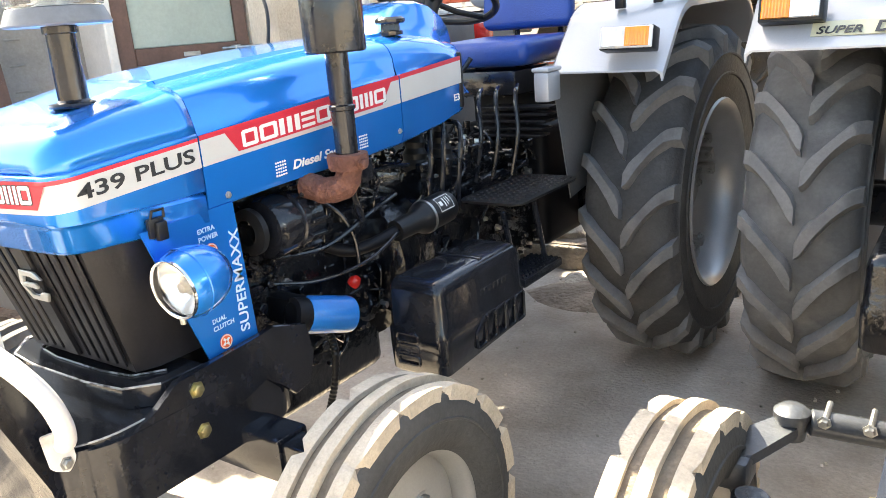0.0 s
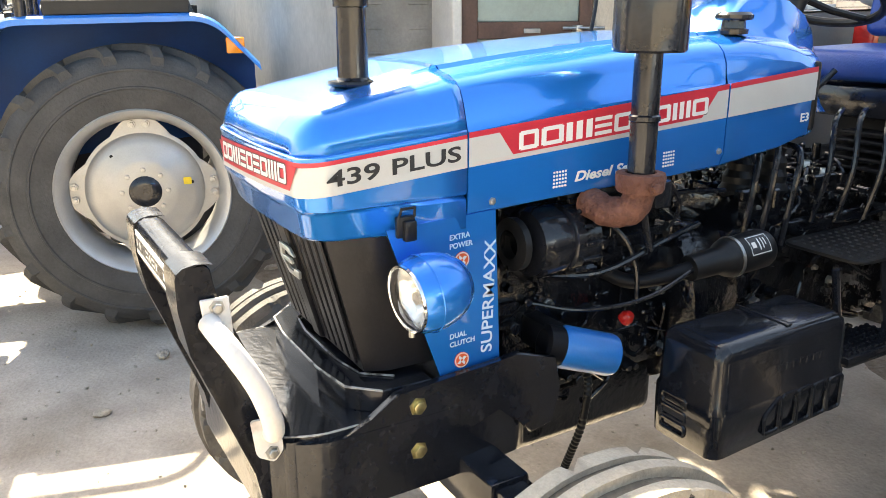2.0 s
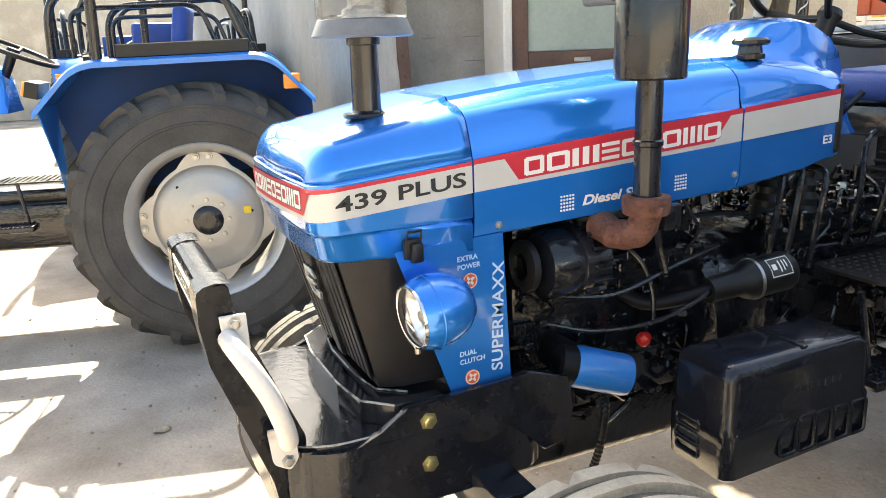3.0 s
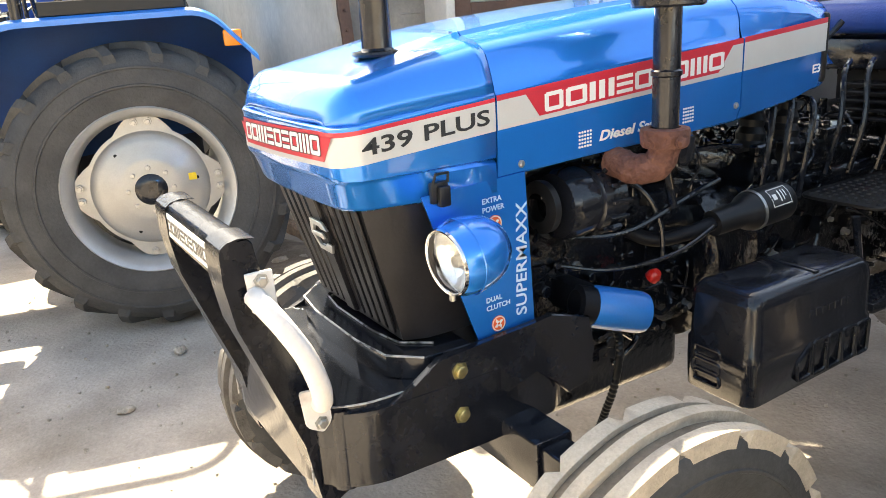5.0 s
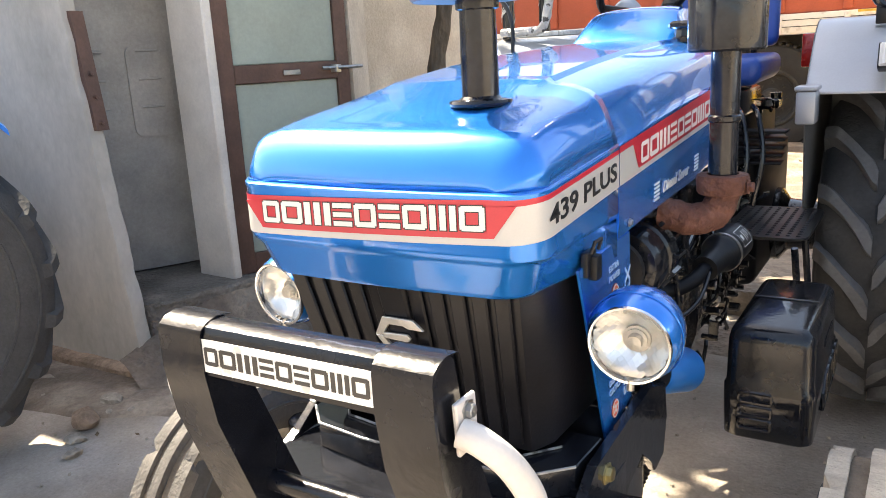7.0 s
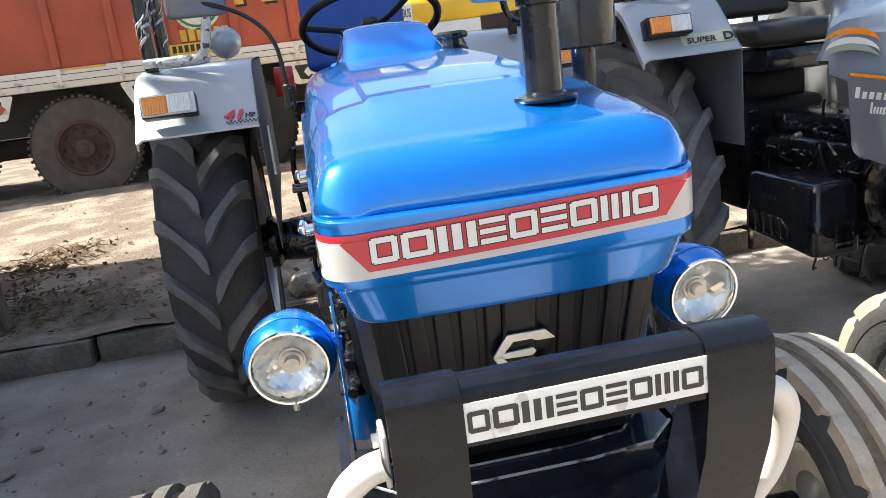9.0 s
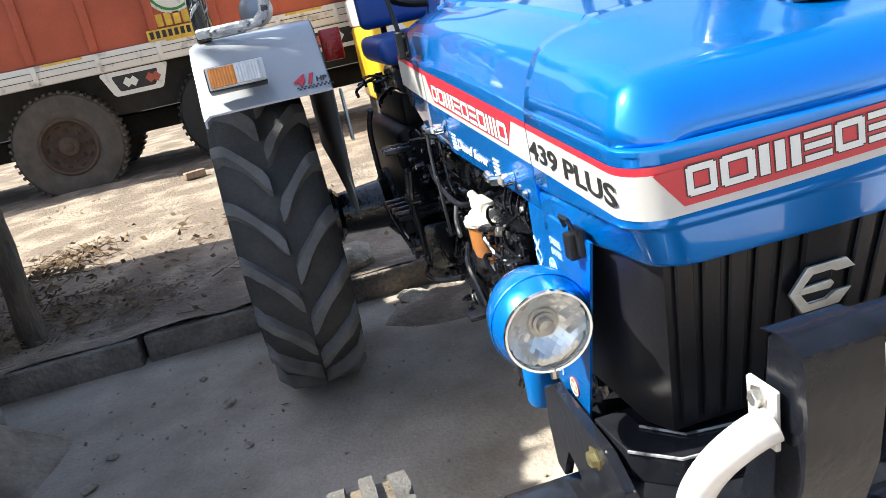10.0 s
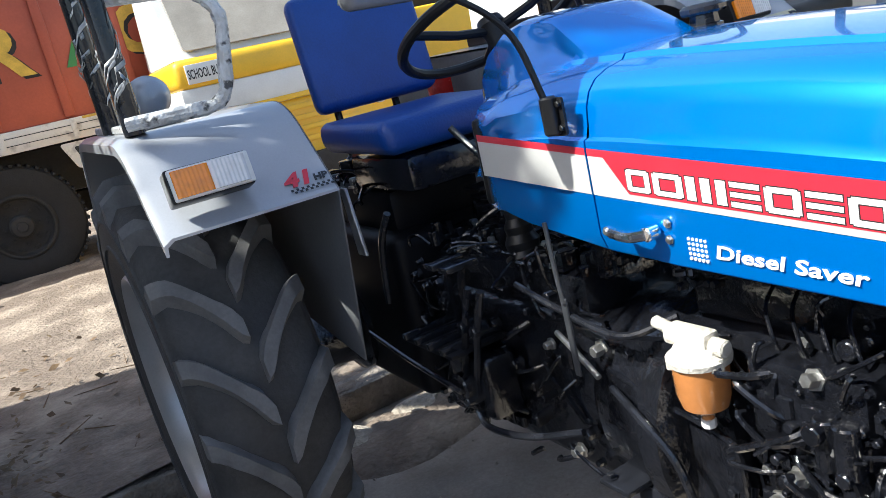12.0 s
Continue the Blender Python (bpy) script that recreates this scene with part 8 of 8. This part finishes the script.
STRIPE_YELLOW = mat("worn_yellow_paint", (0.66, 0.42, 0.06), 0.6, 0, 0.2, 12)


def lorry():
    t = thing("lorry", "red goods lorry with a scuffed white lower band", "truck")
    y = 9.0
    bm = bmesh.new()
    box(bm, (-9.5, y, 1.60), (1.45, y + 2.4, 3.6), 0.02)
    b = part("cargo_body", bm, LORRY_RED, t, "faded red ribbed cargo body")
    for i in range(16):
        bm = bmesh.new()
        x = -9.27 + i * 0.70
        box(bm, (x - 0.05, y - 0.035, 1.62), (x + 0.05, y - 0.001, 3.55), 0.014)
        part("rib", bm, LORRY_RED, b)
    bm = bmesh.new()
    box(bm, (-9.5, y - 0.035, 1.38), (1.45, y + 0.2, 1.60), 0.01)
    w = part("lower_band", bm, LORRY_WHITE, t, "scuffed white lower band")
    for i in range(16):
        bm = bmesh.new()
        x = -9.27 + i * 0.70
        box(bm, (x - 0.03, y - 0.05, 1.385), (x + 0.03, y - 0.036, 1.595), 0.006)
        part("band_post", bm, LORRY_WHITE, w)
        if i % 2:
            bm = bmesh.new()
            box(bm, (x + 0.1, y - 0.0375, 1.572), (x + 0.55, y - 0.0355, 1.598))
            part("yellow_dash", bm, STRIPE_YELLOW, w)
    for z in (1.452, 1.528):
        bm = bmesh.new()
        box(bm, (-9.5, y - 0.0375, z), (1.45, y - 0.0352, z + 0.008))
        part("seam", bm, CHASSIS, w)
    # skirt with wheel cut-outs
    for x0, x1 in ((-9.4, -3.65), (-2.2, -1.65), (-0.25, 1.4)):
        bm = bmesh.new()
        slab(bm, fillet([(x0, y - 0.02, 1.08), (x1, y - 0.02, 1.08), (x1 + 0.12, y - 0.02, 1.36), (x0 - 0.12, y - 0.02, 1.36)], 0.04), (0, 0.02, 0))
        s = part("skirt", bm, LORRY_WHITE, t, "white skirt with painted scallops")
        bm = bmesh.new()
        slab(bm, fillet([(x0 + 0.07, y - 0.0222, 1.13), (x1 - 0.07, y - 0.0222, 1.13), (x1 - 0.01, y - 0.0222, 1.31), (x0 + 0.01, y - 0.0222, 1.31)], 0.03), (0, 0.002, 0))
        part("dark_field", bm, CHASSIS, s, "black painted field")
        k = 0
        xx = x0 + 0.12
        while xx < x1 - 0.1:
            bm = bmesh.new()
            slab(bm, [(xx, y - 0.0245, 1.22), (xx + 0.05, y - 0.0245, 1.16), (xx + 0.09, y - 0.0245, 1.19), (xx + 0.13, y - 0.0245, 1.16), (xx + 0.18, y - 0.0245, 1.22), (xx + 0.13, y - 0.0245, 1.28), (xx + 0.09, y - 0.0245, 1.25), (xx + 0.05, y - 0.0245, 1.28)], (0, 0.002, 0))
            part("scallop", bm, (LORRY_WHITE, LORRY_RED)[k % 2], s)
            xx += 0.26
            k += 1
    bm = bmesh.new()
    box(bm, (-9.4, y + 0.35, 0.85), (1.35, y + 2.1, 1.37), 0.02)
    part("chassis", bm, CHASSIS, t)
    for x in (-5.2, -2.90, -0.95):
        for yy in (y + 0.22, y + 2.0):
            bm = bmesh.new()
            lathe(bm, [(0.34, -0.12), (0.40, -0.145), (0.53, -0.15), (0.60, -0.135), (0.632, -0.10), (0.64, 0.0), (0.632, 0.10), (0.60, 0.135), (0.40, 0.145), (0.34, 0.12)], (x, yy, 0.64), (0, 1, 0), 40)
            wl = part("wheel", bm, TRUCK_TYRE if x < -2 else DARK_TYRE, t, "dusty lorry tyre" if x < -2 else "dark lorry tyre")
            bm = bmesh.new()
            lathe(bm, [(0.345, -0.125), (0.325, -0.14), (0.305, -0.135), (0.295, -0.09), (0.28, -0.065), (0.22, -0.045), (0.15, -0.05), (0.125, -0.06), (0.115, -0.13), (0.10, -0.145), (0.055, -0.15), (0.05, -0.165), (0.0, -0.168)], (x, yy, 0.64), (0, 1, 0), 32)
            r = part("rim", bm, RUSTY_RIM if x < -2 else CHASSIS, wl)
            for k in range(8):
                a = 2 * math.pi * k / 8
                bm = bmesh.new()
                bolt(bm, (x + math.cos(a) * 0.17, yy - 0.048, 0.64 + math.sin(a) * 0.19), (0, -1, 0), 0.02, 0.03)
                part("wheel_nut", bm, RUSTY_RIM if x < -2 else CHASSIS, wl)
            for k in range(10):
                a = 2 * math.pi * (k + 0.5) / 10
                bm = bmesh.new()
                box(bm, (-0.034, -0.066, 0.236), (0.034, -0.046, 0.266), 0.008, 2, Matrix.Translation((x, yy, 0.64)) @ Matrix.Rotation(a, 4, "Y"))
                part("hand_hole", bm, CHASSIS, r)
            bm = bmesh.new()
            for k in range(48):
                a = 2 * math.pi * k / 48
                box(bm, (-0.020, -0.14, 0.62), (0.020, 0.14, 0.652), 0.004, 1, Matrix.Translation((x, yy, 0.64)) @ Matrix.Rotation(a, 4, "Y"))
            q = part("tread_block", bm, TRUCK_TYRE if x < -2 else DARK_TYRE, wl)
            q["kind"] = "stuff"
    bm = bmesh.new()
    box(bm, (-9.2, y + 0.9, 0.55), (1.2, y + 1.2, 0.80), 0.03)
    part("drive_shaft", bm, CHASSIS, t)
    # painted letters with shadow edges
    for txt, x, z in (("R", -0.88, 2.12), ("C", 0.46, 2.12)):
        lettering(txt, 0.72, (x + 0.035, y - 0.004, z - 0.03), (1, 0, 0), (0, 0, 1), CHASSIS, b, "painted_letter", "", 1.15, 0.002, 0, 0.02)
        lettering(txt, 0.72, (x, y - 0.008, z), (1, 0, 0), (0, 0, 1), STRIPE_YELLOW, b, "painted_letter", "yellow and green painted letter", 1.15, 0.002, 0, 0.02)
    bm = bmesh.new()
    slab(bm, [(-0.05, y - 0.01, 2.1), (0.12, y - 0.01, 2.45), (0.05, y - 0.01, 2.1)], (0, 0.004, 0))
    part("green_flourish", bm, GREEN_PAINT, b)
    # round permit sign, name bars and plate bars
    bm = bmesh.new()
    cyl(bm, (-1.28, y - 0.012, 2.16), (-1.28, y - 0.002, 2.16), 0.30, seg=28)
    p = part("round_sign", bm, LORRY_WHITE, b, "round white permit sign")
    bm = bmesh.new()
    lathe(bm, [(0.24, 0.0), (0.27, 0.0), (0.27, 0.012), (0.24, 0.012)], (-1.28, y - 0.016, 2.16), (0, 1, 0), 28)
    part("sign_ring", bm, GREEN_PAINT, p)
    for k in range(3):
        bm = bmesh.new()
        box(bm, (-1.46 + 0.13 * k, y - 0.016, 2.12), (-1.37 + 0.13 * k, y - 0.013, 2.28))
        part("sign_bar", bm, CHASSIS, p)
    for k in range(7):
        bm = bmesh.new()
        box(bm, (-1.62 + 0.10 * k, y - 0.012, 1.74), (-1.545 + 0.10 * k, y - 0.002, 1.88))
        part("name_bar", bm, STRIPE_YELLOW, b)
    bm = bmesh.new()
    box(bm, (-1.66, y - 0.045, 1.60), (-0.92, y - 0.034, 1.72))
    p = part("plate_board", bm, STRIPE_YELLOW, b, "yellow number board with dark bars")
    for k in range(10):
        bm = bmesh.new()
        box(bm, (-1.63 + 0.07 * k, y - 0.048, 1.62), (-1.585 + 0.07 * k, y - 0.0455, 1.70))
        part("plate_bar", bm, CHASSIS, p)
    return t


lorry()


def bus():
    t = thing("school_bus", "yellow and white school bus facing the yard", "bus")
    y = 7.4
    bm = bmesh.new()
    box(bm, (0.72, y, 0.45), (2.95, y + 1.4, 1.30), 0.06, 3)
    b = part("body", bm, YELLOW, t, "yellow lower bus body")
    bm = bmesh.new()
    box(bm, (0.715, y - 0.01, 1.285), (2.955, y + 1.4, 1.59), 0.02, 2)
    part("white_band", bm, BUS_WHITE, t, "white band under the nose")
    bm = bmesh.new()
    box(bm, (0.70, y - 0.04, 1.58), (2.97, y + 1.4, 1.86), 0.08, 3)
    part("yellow_band", bm, YELLOW, t, "rounded yellow nose band")
    bm = bmesh.new()
    rings(bm, [[V(0.76, y + 0.05, 1.86), V(2.91, y + 0.05, 1.86), V(2.91, y + 1.35, 1.86), V(0.76, y + 1.35, 1.86)], [V(0.82, y + 0.75, 2.95), V(2.85, y + 0.75, 2.95), V(2.85, y + 1.35, 2.95), V(0.82, y + 1.35, 2.95)]])
    part("cab", bm, BUS_WHITE, t)
    bm = bmesh.new()
    slab(bm, fillet([(0.86, y + 0.07, 1.92), (2.81, y + 0.07, 1.92), (2.75, y + 0.66, 2.82), (0.90, y + 0.66, 2.82)], 0.06), (0, -0.03, 0.01))
    part("windscreen", bm, DARK_GLASS, t, "dusty sloping windscreen")
    bm = bmesh.new()
    box(bm, (0.80, y - 0.062, 1.625), (1.14, y - 0.038, 1.80), 0.004)
    s = part("name_board", bm, WHITE, t, "white board with dark lettering")
    lettering("SCHOOL BUS", 0.12, (0.812, y - 0.064, 1.67), (1, 0, 0), (0, 0, 1), INK, s, "board_lettering", "", 0.43, 0.001, 0, 0.002)
    bm = bmesh.new()
    box(bm, (0.70, y - 0.14, 0.50), (2.97, y - 0.02, 0.74), 0.03)
    part("bumper", bm, CHASSIS, t)
    for x in (1.0, 2.67):
        bm = bmesh.new()
        lathe(bm, [(0.11, 0.0), (0.11, -0.03), (0.09, -0.04), (0.0, -0.05)], (x, y, 1.15), (0, 1, 0), 20)
        part("headlamp", bm, CLEAR_LENS, t)
    for k in range(5):
        bm = bmesh.new()
        box(bm, (1.25, y - 0.03, 0.85 + 0.11 * k), (2.42, y - 0.001, 0.90 + 0.11 * k), 0.006)
        part("grille_bar", bm, YELLOW, t)
    for x in (0.80, 2.7):
        bm = bmesh.new()
        lathe(bm, [(0.0, -0.1), (0.25, -0.12), (0.40, -0.11), (0.43, -0.07), (0.43, 0.07), (0.40, 0.11), (0.0, 0.1)], (x + 0.08, y + 1.1, 0.43), (1, 0, 0), 28)
        part("wheel", bm, TRUCK_TYRE, t)
    return t


BUS = bus()
BUS.location.x = -0.08


def digger():
    t = thing("digger", "yellow digger parked beside the bus", "digger")
    bm = bmesh.new()
    box(bm, (3.3, 8.0, 0.7), (5.2, 11.0, 1.95), 0.05)
    part("engine_cover", bm, YELLOW, t)
    bm = bmesh.new()
    box(bm, (3.5, 8.8, 1.95), (5.0, 10.6, 3.1), 0.05)
    part("cab", bm, CHASSIS, t)
    for x in (3.45, 5.05):
        bm = bmesh.new()
        lathe(bm, [(0.0, -0.14), (0.4, -0.16), (0.58, -0.15), (0.62, -0.1), (0.62, 0.1), (0.58, 0.15), (0.0, 0.14)], (x, 8.7, 0.62), (1, 0, 0), 30)
        part("wheel", bm, TRUCK_TYRE, t)
    return t


digger()


def van():
    """White van standing behind the grey tractor."""
    t = thing("van", "white van with pressed door panels behind the grey tractor", "van")
    bm = bmesh.new()
    rings(bm, [[V(x, y, z) for y, z in ((4.6, 0.45), (4.55, 0.9), (4.62, 1.25), (4.9, 1.95), (6.3, 1.95), (6.4, 0.9), (6.35, 0.45))] for x in (3.2, 6.8)])
    b = part("body", bm, BUS_WHITE, t, "white pressed steel body", 20)
    for x0 in (3.4, 4.5, 5.6):
        bm = bmesh.new()
        slab(bm, fillet([(x0, 4.555, 0.62), (x0 + 0.9, 4.555, 0.62), (x0 + 0.9, 4.60, 1.16), (x0, 4.60, 1.16)], 0.05), (0, -0.014, 0), 0.004)
        d = part("door_panel", bm, BUS_WHITE, t)
        bm = bmesh.new()
        slab(bm, fillet([(x0 + 0.2, 4.545, 0.90), (x0 + 0.42, 4.545, 0.90), (x0 + 0.42, 4.56, 1.06), (x0 + 0.2, 4.56, 1.06)], 0.03), (0, -0.012, 0), 0.004)
        part("recess", bm, SILVER, d)
        bm = bmesh.new()
        slab(bm, [(x0 + 0.05, 4.64, 1.30), (x0 + 0.85, 4.64, 1.30), (x0 + 0.85, 4.86, 1.84), (x0 + 0.05, 4.86, 1.84)], (0, -0.02, 0.008))
        part("window", bm, DARK_GLASS, t)
    for x in (3.7, 6.2):
        bm = bmesh.new()
        lathe(bm, [(0.0, -0.09), (0.2, -0.1), (0.29, -0.1), (0.32, -0.06), (0.32, 0.06), (0.29, 0.1), (0.0, 0.1)], (x, 4.66, 0.42), (0, 1, 0), 28)
        part("wheel", bm, TRUCK_TYRE, t)
    return t


van()

# walls that close the yard
for name, lo, hi in (("wall_far_west", (-20.2, -16, 0), (-20, 22, 3.2)), ("wall_far_south", (-20, -13.2, 0), (16, -13, 3.0)), ("wall_far_east", (15, -13, 0), (15.2, 22, 3.4)), ("wall_far_north", (-20, 20, 0), (16, 20.2, 5.0))):
    bm = bmesh.new()
    box(bm, lo, hi, 0.02)
    tagged(part(name, bm, PLASTER_WARM), "distant plaster boundary wall of the yard", "wall", kind="structure")
